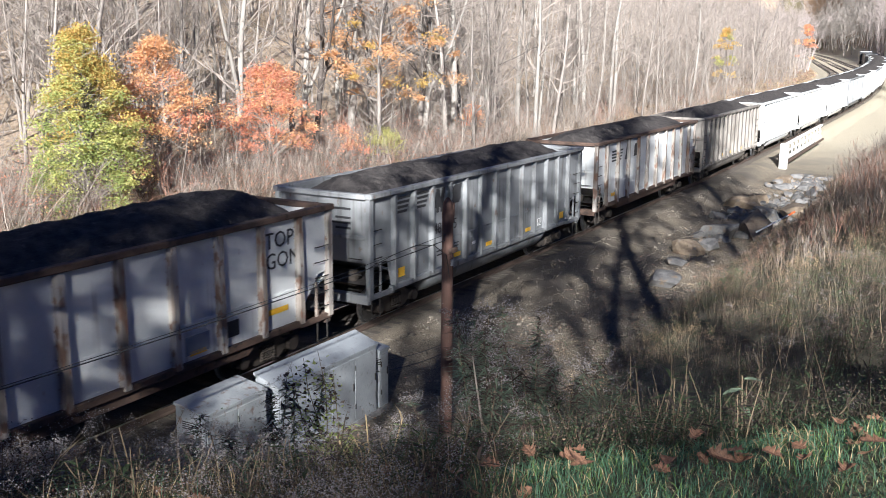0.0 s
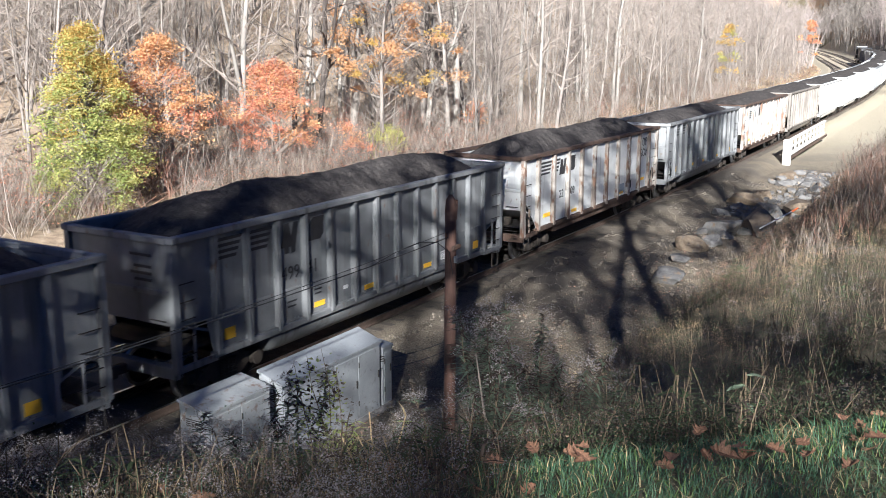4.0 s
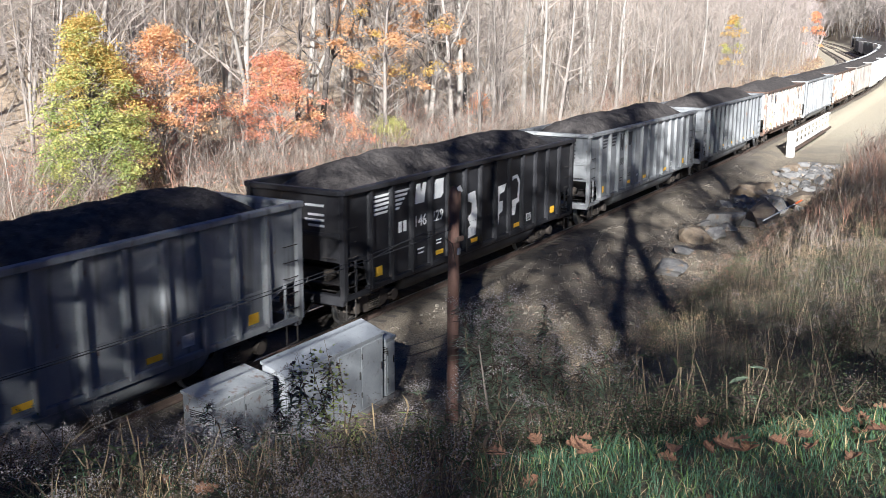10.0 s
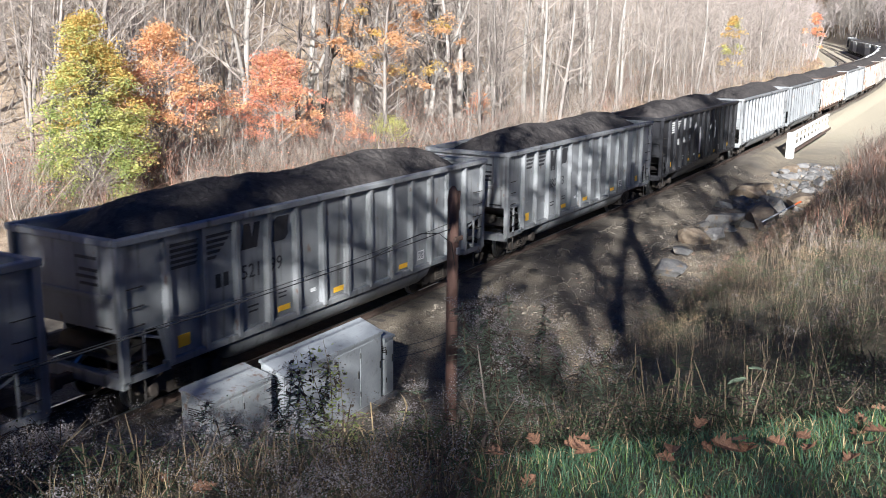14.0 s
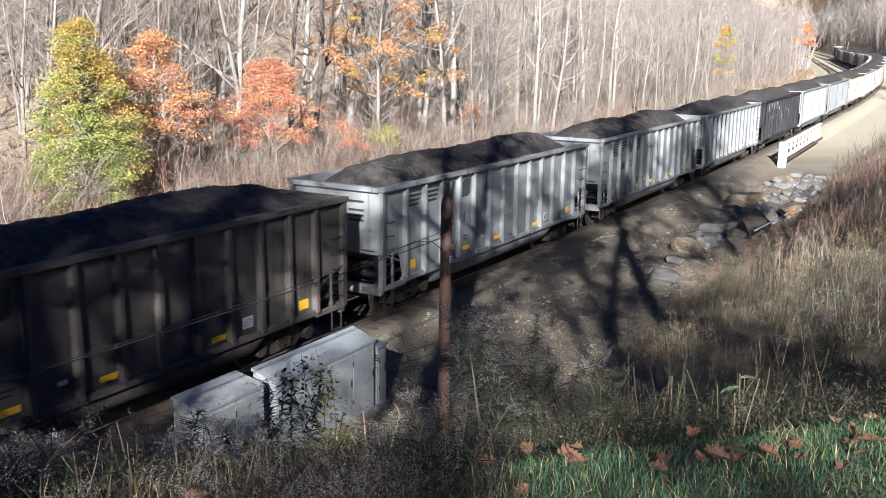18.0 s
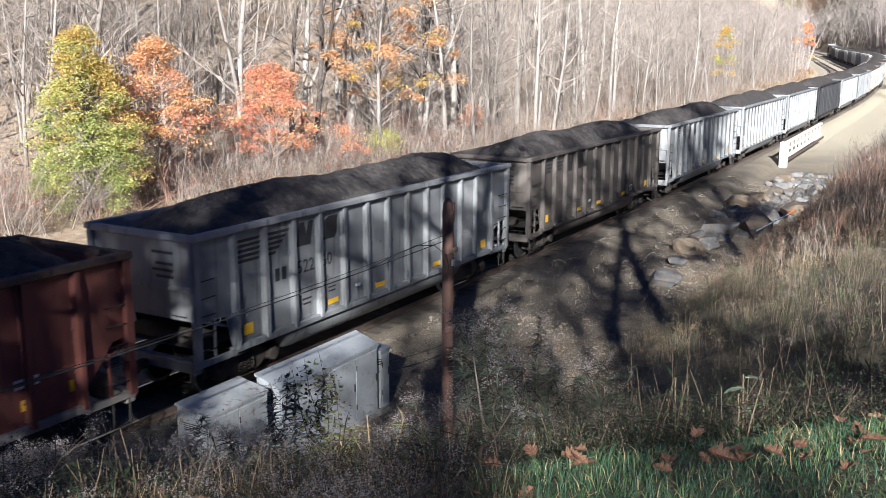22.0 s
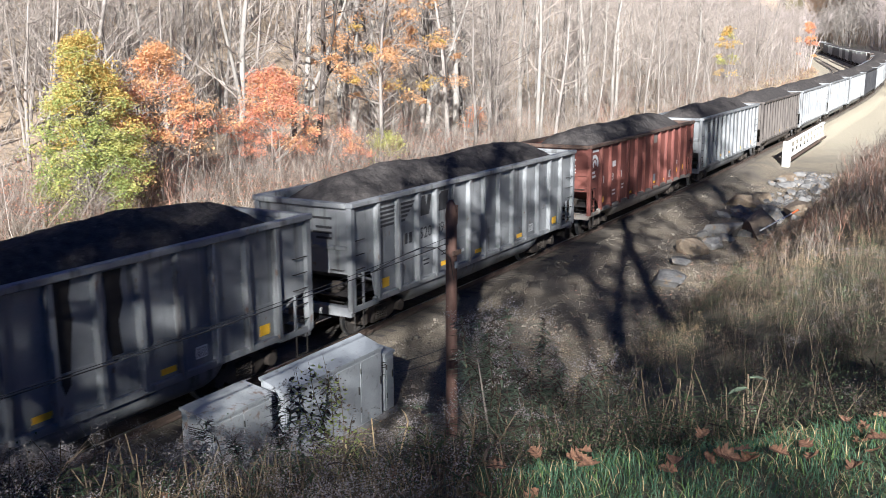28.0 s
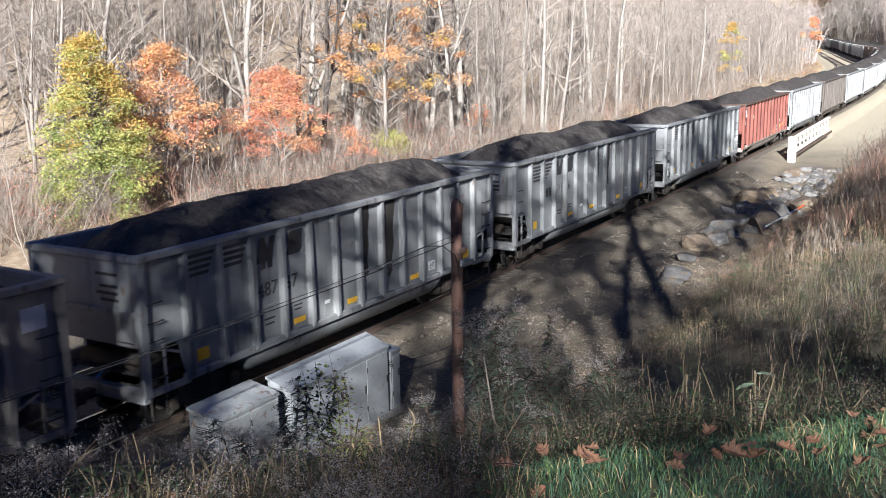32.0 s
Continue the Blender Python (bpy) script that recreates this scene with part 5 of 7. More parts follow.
def build_thicket():
    """Dense leafless shrubs in front of the trees, with a few leaves left on them."""
    b, rng = Bits(), random.Random(14)
    for i in range(760):
        s = rng.uniform(20, 75) if i < 560 else rng.uniform(75, 150)
        v = 15.6 + 12 * rng.random() ** 1.2
        if s < 33 and v < 18:
            continue
        p = floor_at(s, v)
        m = rng.choice((0, 0, 1, 1, 2, 3))
        tall = rng.uniform(1.0, 3.6)
        for _ in range(12):
            a = rng.uniform(0, 6.28)
            st = bent(p + Vector((rng.gauss(0, 0.35), rng.gauss(0, 0.35), -0.1)), Vector((math.cos(a) * 0.55, math.sin(a) * 0.55, 1)), tall * rng.uniform(0.6, 1.1), rng, 4, 0.22)
            b.tube(st, [0.013, 0.011, 0.008, 0.006, 0.003], 3, m)
            for _ in range(9):
                q = st[rng.randint(1, 3)].lerp(st[4], rng.random())
                w = Vector((rng.gauss(0, 0.9), rng.gauss(0, 0.9), rng.gauss(0.3, 0.5))).normalized()
                L = rng.uniform(0.3, 1.0)
                b.blade(q, w, L, 0.011, rng, m, 0.25)
                b.blade(q + w * L * 0.5, Vector((rng.gauss(0, 0.8), rng.gauss(0, 0.8), rng.gauss(0.3, 0.5))).normalized(), L * 0.6, 0.008, rng, m, 0.2)
        if rng.random() < 0.28 and s < 60:
            for _ in range(45):
                b.leaf(p + Vector((rng.gauss(0, 0.6), rng.gauss(0, 0.6), tall * rng.uniform(0.2, 0.8))), rng.uniform(0.06, 0.12), rng, 4)
    tagged(new("thicket", b.mesh("thicket", [M["scrub"], M["twig"], M["russet_scrub"], M["brush"], M["red_leaf"]])), "tangled leafless shrubs with a few russet leaves along the wood's edge", "shrubs", kind="stuff")


def build_far_woods():
    """Crowns and trunks of the woods that stay far off, and the hill beyond the curve."""
    rng = random.Random(13)
    spots = []
    for _ in range(1600):
        s = rng.uniform(30, 420)
        v = rng.uniform(40, 130) if rng.random() < 0.7 else rng.uniform(15, 60)
        if s < 30 + (v - 30) * 0.5 or (v < 42 and s < 160):
            continue
        spots.append((s, v, 0))
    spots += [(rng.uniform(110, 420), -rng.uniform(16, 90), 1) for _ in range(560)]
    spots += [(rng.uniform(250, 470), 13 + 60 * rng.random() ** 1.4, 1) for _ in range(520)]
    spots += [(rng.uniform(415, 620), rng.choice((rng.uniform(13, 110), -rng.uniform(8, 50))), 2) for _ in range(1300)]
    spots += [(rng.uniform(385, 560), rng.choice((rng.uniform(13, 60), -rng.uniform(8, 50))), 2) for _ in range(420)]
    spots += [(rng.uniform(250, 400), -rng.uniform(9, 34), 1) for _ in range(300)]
    b = Bits()
    for s, v, far in spots:
        p = floor_at(s, v)
        h = rng.uniform(9, 18)
        r = rng.uniform(0.05, 0.14) * (1.5 if far else 1)
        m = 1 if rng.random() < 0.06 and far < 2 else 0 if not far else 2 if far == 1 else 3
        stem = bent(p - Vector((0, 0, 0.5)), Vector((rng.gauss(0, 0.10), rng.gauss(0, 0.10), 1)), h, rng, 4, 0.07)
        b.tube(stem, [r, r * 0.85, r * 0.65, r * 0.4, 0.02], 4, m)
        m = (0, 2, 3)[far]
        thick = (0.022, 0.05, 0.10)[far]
        for _ in range((26, 24, 13)[far]):
            q = stem[rng.randint(1, 3)].lerp(stem[4], rng.random())
            a = rng.uniform(0, 6.28)
            w = Vector((math.cos(a), math.sin(a), rng.uniform(0.2, 1.3))).normalized()
            L = rng.uniform(1.2, 3.8)
            b.tube([q, q + w * L * 0.5 + Vector((0, 0, rng.gauss(0, 0.15))), q + w * L], [thick, thick * 0.7, thick * 0.3], 3, m)
            for _ in range(3):
                e = q + w * L * rng.uniform(0.3, 0.95)
                b.blade(e, Vector((rng.gauss(0, 0.8), rng.gauss(0, 0.8), rng.gauss(0.4, 0.6))).normalized(), rng.uniform(0.7, 1.9), thick * 1.1, rng, m, 0.15)
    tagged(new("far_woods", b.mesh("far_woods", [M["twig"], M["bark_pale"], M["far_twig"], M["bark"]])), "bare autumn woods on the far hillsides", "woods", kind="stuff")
    b = Bits()
    for _ in range(1500):
        s = 62 + 260 * rng.random() ** 1.2
        v = 12.6 + 9 * rng.random() ** 1.8
        p = floor_at(s, v)
        m = rng.choice((0, 0, 1, 2, 3))
        big = 1 + ramp(s, 80, 250)
        for _ in range(16):
            a = rng.uniform(0, 6.28)
            b.blade(p + Vector((rng.gauss(0, 0.5), rng.gauss(0, 0.5), 0)), Vector((math.cos(a) * 0.5, math.sin(a) * 0.5, 1)).normalized(), rng.uniform(0.2, 0.8), 0.026 * big, rng, m, 0.6)
    tagged(new("verge_grass", b.mesh("verge_grass", [M["tawny"], M["straw"], M["scrub"], M["russet_scrub"]])), "tawny dry grass and scrub along the far side of the line", "grass", kind="stuff")


build_saplings()
build_undergrowth()
build_thicket()
build_far_woods()


def leafy_tree(name, at, tall, wide, colours, n, label, rng, size=0.17, base=0.12, open_crown=0.0, peak=0.25, side=None):
    """A broadleaf tree: trunk, limbs and a crown of leaves in layered clumps with gaps between.
    colours: (material, weight low, weight high); peak: height of the widest part; side: material that takes over on the side of +x."""
    tree = tagged(new(name), label, "tree", "autumn trees")
    tree.matrix_basis = Matrix.Translation(at)
    trunk, crown, _ = bare_tree(rng, tall * 0.95, 0.010 * tall + 0.02, low=base, n_limb=14, reach=wide / tall * 0.6, n_sub=4, n_twig=3)
    cl = Bits()
    keys = [c[0] for c in colours] + ([side] if side else [])
    per = 95
    off = rng.uniform(0, 90)
    made = 0
    while made < n // per:
        u, a = base + (1 - base) * rng.random() ** 0.85, rng.uniform(0, 6.28)
        shape = (1 - (u - peak) / (1 - peak)) ** 0.6 if u > peak else 1 - 0.45 * ((peak - u) / max(peak, 0.01)) ** 2
        lobe = 0.85 + 0.5 * noise.noise((math.cos(a) * 1.3 + off, math.sin(a) * 1.3, u * 4.5))
        r = wide * 0.5 * shape * lobe * math.sqrt(rng.uniform(0.12, 1))
        c = Vector((math.cos(a) * r, math.sin(a) * r, tall * u))
        if noise.noise(c * 0.75 + Vector((off, 0, 0))) < -0.16 + 0.5 * open_crown:
            made += 0.02
            continue
        made += 1
        hub = Vector((0, 0, max(0.2, c.z - 0.55 * r - 0.3)))
        crown.tube([hub, hub.lerp(c, 0.55) + Vector((0, 0, 0.12)), c], [0.022, 0.014, 0.006], 3)
        w = [max(0.0, q[1] + (q[2] - q[1]) * u) for q in colours] + ([max(0.0, 2.2 * c.x / wide - 0.35) * 1.6] if side else [])
        k = rng.choices(range(len(keys)), w)[0]
        sx = rng.uniform(0.18, 0.40)
        for _ in range(per):
            kk = k if rng.random() < 0.88 else rng.choices(range(len(keys)), w)[0]
            d = Vector((rng.gauss(0, sx), rng.gauss(0, sx), rng.gauss(0, sx * 0.5)))
            d.z -= 0.35 * (d.x * d.x + d.y * d.y)
            cl.leaf(c + d, size * rng.uniform(0.5, 1.3), rng, kk)
    part("trunk", trunk.mesh("trunk", M["bark"], True), None, tree)
    part("crown_wood", crown.mesh("crown_wood", M["bark"]), None, tree)
    part("foliage", cl.mesh("foliage", [M[k] for k in keys]), None, tree)
    return tree


def spot(s, v):
    return floor_at(s, v)


leafy_tree("maple_tree", spot(30.0, 20.0), 8.1, 7.0, [("green", 1.3, -0.4), ("lime_leaf", 0.7, 0.4), ("yellow_leaf", -0.45, 1.0)], 36000, "small maple turning from green to yellow", random.Random(31), 0.135, 0.02, peak=0.2, side="orange_leaf")
leafy_tree("maple_tree", spot(35.0, 20.6), 7.6, 5.8, [("orange_leaf", 0.8, 1.2), ("red_leaf", 0.9, 0.0)], 13500, "small maple in orange leaf at the wood's edge", random.Random(32), 0.14, 0.40, open_crown=0.25, peak=0.62)
leafy_tree("maple_tree", spot(43.6, 20.6), 6.3, 6.4, [("red_leaf", 1.0, 0.8), ("orange_leaf", 0.35, 0.5)], 15500, "small maple in russet leaf at the wood's edge", random.Random(33), 0.14, 0.26, open_crown=0.2, peak=0.5)
leafy_tree("oak_tree", spot(53.0, 19.3), 14.0, 12.5, [("orange_leaf", 1.0, 1.0), ("yellow_leaf", 0.12, 0.12)], 15000, "tall oak holding orange leaves on bare limbs", random.Random(34), 0.18, 0.30, open_crown=0.62, peak=0.55)
leafy_tree("oak_sapling", spot(47.0, 18.0), 3.0, 3.6, [("red_leaf", 1.0, 1.0), ("orange_leaf", 0.3, 0.3)], 1700, "low oak scrub in russet leaf under the maples", random.Random(39), 0.13, 0.1, open_crown=0.3)
leafy_tree("young_maple", spot(66.0, 19.0), 3.2, 2.2, [("red_leaf", 0.9, 0.9), ("orange_leaf", 0.7, 0.7)], 2600, "young maple in bright orange-red leaf", random.Random(35), 0.16, 0.1)
leafy_tree("lime_shrub", spot(53.5, 19.2), 2.3, 3.2, [("lime_leaf", 1.0, 1.0)], 3600, "pale lime-green shrub at the wood's edge", random.Random(36), 0.13, 0.05)
leafy_tree("yellow_birch", spot(147, 18.5), 9.5, 4.6, [("yellow_leaf", 1, 1), ("lime_leaf", 0.5, 0.5)], 3000, "thin birch with pale yellow leaves", random.Random(37), 0.3, 0.3, open_crown=0.2, peak=0.6)
leafy_tree("maple_tree", spot(240, 14.5), 11.0, 6.0, [("orange_leaf", 1, 1), ("red_leaf", 0.6, 0.6)], 2400, "small maple with thin orange leaves beside the curve", random.Random(38), 0.4, 0.3, open_crown=0.2, peak=0.6)


def shade_trees():
    """Unseen trees standing behind the bank, between the sun and the line, at spots searched for the shade they cast.
    """
    rng = random.Random(41)
    kinds = []
    for i in range(5):
        tr, cr, tips = bare_tree(rng, (19, 20, 21, 22, 19)[i], 0.32, low=(0.40, 0.42, 0.22, 0.40, 0.36)[i], n_limb=18, reach=0.27, n_sub=5, n_twig=4)
        lv = Bits()
        for k in range(0, len(tips), 25):
            if rng.random() < (0.62, 0.62, 0.62, 0.62, 0.34)[i]:
                for t in tips[k:k + 25]:
                    for _ in range(8):
                        lv.leaf(t + Vector((rng.gauss(0, 0.3), rng.gauss(0, 0.3), rng.gauss(0, 0.25))), rng.uniform(0.18, 0.34), rng)
        kinds.append((tr.mesh("trunk", M["bark"], True), cr.mesh("crown_wood", M["bark"]), lv.mesh("foliage", M["oak_leaf"])))
    for x, y, kind in SHADE:
        tree = tagged(new("oak_tree"), "oak with dead brown leaves standing behind the bank", "tree", "oaks behind the bank")
        tree.matrix_basis = Matrix.Translation(floor_at(x, y)) @ Matrix.Rotation(x + y, 4, "Z")
        for nm, me in zip(("trunk", "crown_wood", "foliage"), kinds[kind]):
            part(nm, me, None, tree)


SHADE = [(-41.6, -27.4, 2), (-39.4, -29.6, 0), (-35.0, -34.0, 0), (-32.8, -31.8, 2), (-28.4, -20.8, 2), (-28.4, -16.4, 3), (-26.2, -25.2, 0), (-24.0, -16.4, 0),
         (-19.6, -29.6, 1), (-19.6, -16.4, 2), (-17.4, -27.4, 0), (-17.4, -12.0, 0), (-8.6, -16.4, 3), (-4.2, -27.4, 3), (-4.8, -15.6, 4), (-14.5, -13.6, 4), (3.5, -18.4, 0), (-2.0, -18.6, 1), (5.5, -22.6, 0), (13.5, -23.0, 3)]
shade_trees()

# ---- lineside things ----
def roof_box(bm, x0, x1, y0, y1, z0, zf, zb):
    """A box whose top slopes from zb at the back (y1) to zf at the front (y0)."""
    lo = [bm.verts.new(p) for p in ((x0, y0, z0), (x1, y0, z0), (x1, y1, z0), (x0, y1, z0))]
    hi = [bm.verts.new(p) for p in ((x0, y0, zf), (x1, y0, zf), (x1, y1, zb), (x0, y1, zb))]
    bm.faces.new(lo[::-1])
    bm.faces.new(hi)
    for i in range(4):
        bm.faces.new((lo[i], lo[(i + 1) % 4], hi[(i + 1) % 4], hi[i]))
    return bm


def build_case(name, x0, x1, y0, y1, zf, zb, paint, doors, label):
    case = tagged(new(name), label, "signal cabinet", "signal cabinets")
    case.matrix_basis = Matrix.Translation(((x0 + x1) / 2, (y0 + y1) / 2, -0.6))
    hx, hy = (x1 - x0) / 2, (y1 - y0) / 2
    zf, zb = zf + 0.6, zb + 0.6
    part("body", roof_box(bmesh.new(), -hx + 0.03, hx - 0.03, -hy + 0.03, hy - 0.03, 0.08, zf - 0.05, zb - 0.05), M[paint], case)
    bm = bmesh.new()
    roof_box(bm, -hx, hx, -hy, hy, 0, zf, zb)
    for v in bm.verts:
        if v.co.z < 0.01:
            v.co.z = (zf if v.co.y < 0 else zb) - 0.055
    part("roof", bm, M[paint], case)
    part("plinth", box(bmesh.new(), -hx - 0.05, hx + 0.05, -hy - 0.05, hy + 0.05, -0.15, 0.09, 0.02), M["rock"], case)
    w = (2 * hx - 0.1) / doors
    for i in range(doors):
        a = -hx + 0.05 + i * w
        door = part("door", box(bmesh.new(), a + 0.012, a + w - 0.012, -hy + 0.008, -hy + 0.028, 0.16, zf - 0.12, 0.006), M[paint], case)
        part("handle", rod(bmesh.new(), (a + w - 0.09, -hy - 0.015, 0.85), (a + w - 0.09, -hy - 0.015, 1.02), 0.013), M["grime"], door)
        for z in (0.4, zf - 0.4):
            part("hinge", rod(bmesh.new(), (a + 0.02, -hy + 0.005, z), (a + 0.02, -hy + 0.005, z + 0.12), 0.012), M["grime"], door)
    for k in range(4):
        part("vent_slat", box(bmesh.new(), -hx + 0.025, -hx + 0.032, -0.2, 0.2, zf - 0.34 + 0.04 * k, zf - 0.32 + 0.04 * k), M["grime"], case)
    return case


build_case("signal_case", 13.98, 17.46, -4.02, -3.39, 1.08, 1.30, "aluminium", 4, "long bare aluminium signal case with a sloping roof")
build_case("signal_case", 12.0, 13.72, -3.98, -3.22, 1.17, 1.30, "case_old", 2, "weathered grey signal case with dirt and rust on its roof")
build_case("junction_box", 17.56, 17.98, -4.0, -3.62, 0.86, 0.92, "aluminium", 1, "small grey metal box beside the long signal case")


def build_pole():
    pole = tagged(new("line_pole"), "old brown pole with a split broken top", "pole")
    pole.matrix_basis = Matrix.Translation((17.33, -5.85, -0.6))
    rng = random.Random(5)
    b = Bits()
    pts = [Vector((rng.gauss(0, 0.006), rng.gauss(0, 0.006), z)) for z in (-0.3, 0.6, 1.6, 2.6, 3.6, 4.4, 4.85, 5.05, 5.15)]
    b.tube(pts, [0.135, 0.13, 0.127, 0.123, 0.12, 0.117, 0.115, 0.095, 0.03], 12)
    part("shaft", b.mesh("shaft", M["pole"], True), None, pole)
    part("splinter", prism(bmesh.new(), [(0.03, 4.55), (0.17, 4.62), (0.20, 5.02), (0.15, 4.98), (0.11, 4.80), (0.05, 4.75)], -0.06, 0.05), M["pole"], pole, "split-off length of wood")
    part("bracket", box(bmesh.new(), -0.16, 0.16, -0.16, -0.11, 4.0, 4.10, 0.01), M["rust"], pole)
    part("clamp", box(bmesh.new(), -0.05, 0.05, -0.15, -0.10, 3.72, 3.86, 0.01), M["aluminium"], pole)


build_pole()


def build_wires():
    b = Bits()

    def run(pts, r):
        b.tube([Vector(p) for p in pts], [r] * len(pts), 5)

    cable = tagged(new("cable"), "pair of black cables tied together along the line", "cable")
    xs = [-6 + 23.2 * i / 24 for i in range(25)]
    run([(x, -5.86, 3.60 + 0.0024 * (x - 12.0) ** 2) for x in xs], 0.010)
    part("lower_strand", b.mesh("lower_strand", M["cable"], True), None, cable)
    b = Bits()
    run([(x, -5.87, 3.66 + 0.0030 * (x - 10.5) ** 2) for x in xs], 0.006)
    part("upper_strand", b.mesh("upper_strand", M["cable"], True), None, cable)
    for x in xs[1:20:2]:
        z0, z1 = 3.60 + 0.0024 * (x - 12.0) ** 2, 3.66 + 0.0030 * (x - 10.5) ** 2
        part("tie", rod(bmesh.new(), (x, -5.865, z0 - 0.012), (x + 0.04, -5.865, z1 + 0.012), 0.006, n=4), M["cable"], cable)
    b = Bits()
    run([(14.4, -5.86, 3.62), (15.2, -5.88, 3.73), (16.0, -5.9, 3.78), (16.6, -5.95, 3.68), (17.05, -5.98, 3.40), (17.2, -5.98, 2.9)], 0.009)
    part("drop_loop", b.mesh("drop_loop", M["cable"], True), None, cable)
    drop = tagged(new("ground_cable"), "slack black cables running from the signal case to the stony ground", "cable")
    for k in range(2):
        b = Bits()
        b.tube([Vector((17.4 + 0.62 * i, -3.9 - 0.06 * k, 0.55 - 0.22 * k - 0.42 * (i / 5) + 0.07 * ((i - 2.5) / 2.5) ** 2)) for i in range(6)], [0.010] * 6, 5)
        part("strand", b.mesh("strand", M["cable"], True), None, drop)


build_wires()


def rock_mesh(rng, sx, sy, sz, paint):
    bm = bmesh.new()
    bmesh.ops.create_icosphere(bm, subdivisions=3, radius=1)
    cuts = [(Vector((rng.gauss(0, 1), rng.gauss(0, 1), rng.gauss(0, 0.8))).normalized(), rng.uniform(0.45, 0.8)) for _ in range(11)] + [(Vector((0.1, 0.0, 1)).normalized(), 0.62)]
    off = Vector((rng.uniform(0, 50), rng.uniform(0, 50), 0))
    for v in bm.verts:
        p = v.co.copy()
        for n, d in cuts:
            k = p.dot(n) - d
            if k > 0:
                p -= n * k
        p *= 1 + 0.10 * noise.noise(p * 2.5 + off) + 0.04 * noise.noise(p * 8 + off)
        v.co = Vector((p.x * sx, p.y * sy, p.z * sz))
    return to_mesh("rock", bm, M[paint])


def build_rocks():
    rng = random.Random(21)
    for x, y, sx, sy, sz, rz, tilt, paint, label in (
            (33.0, -5.75, 1.15, 0.75, 0.50, 20, 4, "rock", "broad flat pale grey slab beside the line"),
            (36.3, -5.25, 0.85, 0.45, 0.28, 0, 6, "rock", "dark bluish flat stone half sunk in gravel"),
            (39.0, -5.0, 0.85, 0.7, 0.6, 40, 10, "rock_tan", "tan boulder with broken edges"),
            (40.0, -5.55, 0.5, 0.45, 0.5, 10, 0, "rock", "grey boulder beside the gravel"),
            (42.6, -5.2, 1.6, 1.0, 0.6, 60, 8, "rock", "bluish grey slab among boulders"),
            (44.6, -6.4, 2.5, 1.1, 0.8, 15, -12, "rock_tan", "large tilted brown slab of rock"),
            (47.5, -6.6, 0.7, 0.6, 0.7, 0, 0, "rock", "grey boulder at the end of the tilted slab"),
            (48.9, -7.4, 1.5, 0.9, 0.75, 30, 0, "rock_tan", "flat tan boulder on the slope"),
            (51.5, -4.2, 1.2, 0.7, 0.6, 70, 0, "rock_tan", "tan boulder at the foot of the track bed"),
            (53.5, -4.7, 0.9, 0.6, 0.5, 20, 0, "rock_tan", "light tan boulder at the foot of the track bed"),
            (62.0, -4.3, 1.6, 0.8, 0.5, 0, 0, "rock_tan", "brown rock under the parapet's end")):
        ob = tagged(new("boulder", rock_mesh(rng, sx, sy, sz, paint)), label, "rock", "boulders by the line")
        p, _ = on_line(x, y)
        ob.matrix_basis = Matrix.Translation((x, y, p.z + height(x, y)[0] + sz * 0.30)) @ pose(0, 0, 0, 0, tilt, rz)
    kinds = [rock_mesh(rng, 0.30, 0.22, 0.18, "rock") for _ in range(5)]
    for i in range(130):
        x = rng.uniform(47, 66) if i < 105 else rng.uniform(42, 50)
        y = -5.6 + rng.gauss(0, 1.0) if i < 80 else -5.6 + rng.gauss(0, 0.7)
        y = min(y, -3.6)
        ob = tagged(new("cobble", kinds[i % 5]), "pale grey broken stone in a spill of rubble", "stone", "broken stones by the line")
        ob.matrix_basis = Matrix.Translation(floor_at(x, y) + Vector((0, 0, 0.05))) @ pose(0, 0, 0, rng.uniform(-20, 20), rng.uniform(-20, 20), rng.uniform(0, 360)) @ Matrix.Scale(rng.choice((0.5, 0.8, 1.0, 1.4, 2.0)), 4)


build_rocks()


def build_gravel():
    """Loose stones lying over the stony strip beside the line."""
    rng = random.Random(22)
    verts, faces = [], []
    for i in range(5200):
        x = 14 + 46 * rng.random() ** 1.2
        y = -1.7 - 5.6 * rng.random()
        r = rng.uniform(0.015, 0.04) if i % 26 else rng.uniform(0.04, 0.085)
        p = floor_at(x, y)
        n = len(verts)
        for sx, sy, sz in ((-1, -1, -0.5), (1, -1, -0.5), (1, 1, -0.5), (-1, 1, -0.5), (-0.6, -0.6, 0.6), (0.6, -0.6, 0.6), (0.6, 0.6, 0.6), (-0.6, 0.6, 0.6)):
            verts.append((p.x + sx * r * rng.uniform(0.6, 1.2), p.y + sy * r * rng.uniform(0.6, 1.2), p.z + 0.3 * r + sz * r * rng.uniform(0.7, 1.1)))
        faces += [tuple(n + k for k in f) for f in ((4, 5, 6, 7), (0, 1, 5, 4), (1, 2, 6, 5), (2, 3, 7, 6), (3, 0, 4, 7))]
    tagged(new("gravel", pydata("gravel", verts, faces, M["gravel"])), "loose pale and brown stones beside the track", "gravel", kind="stuff")


build_gravel()


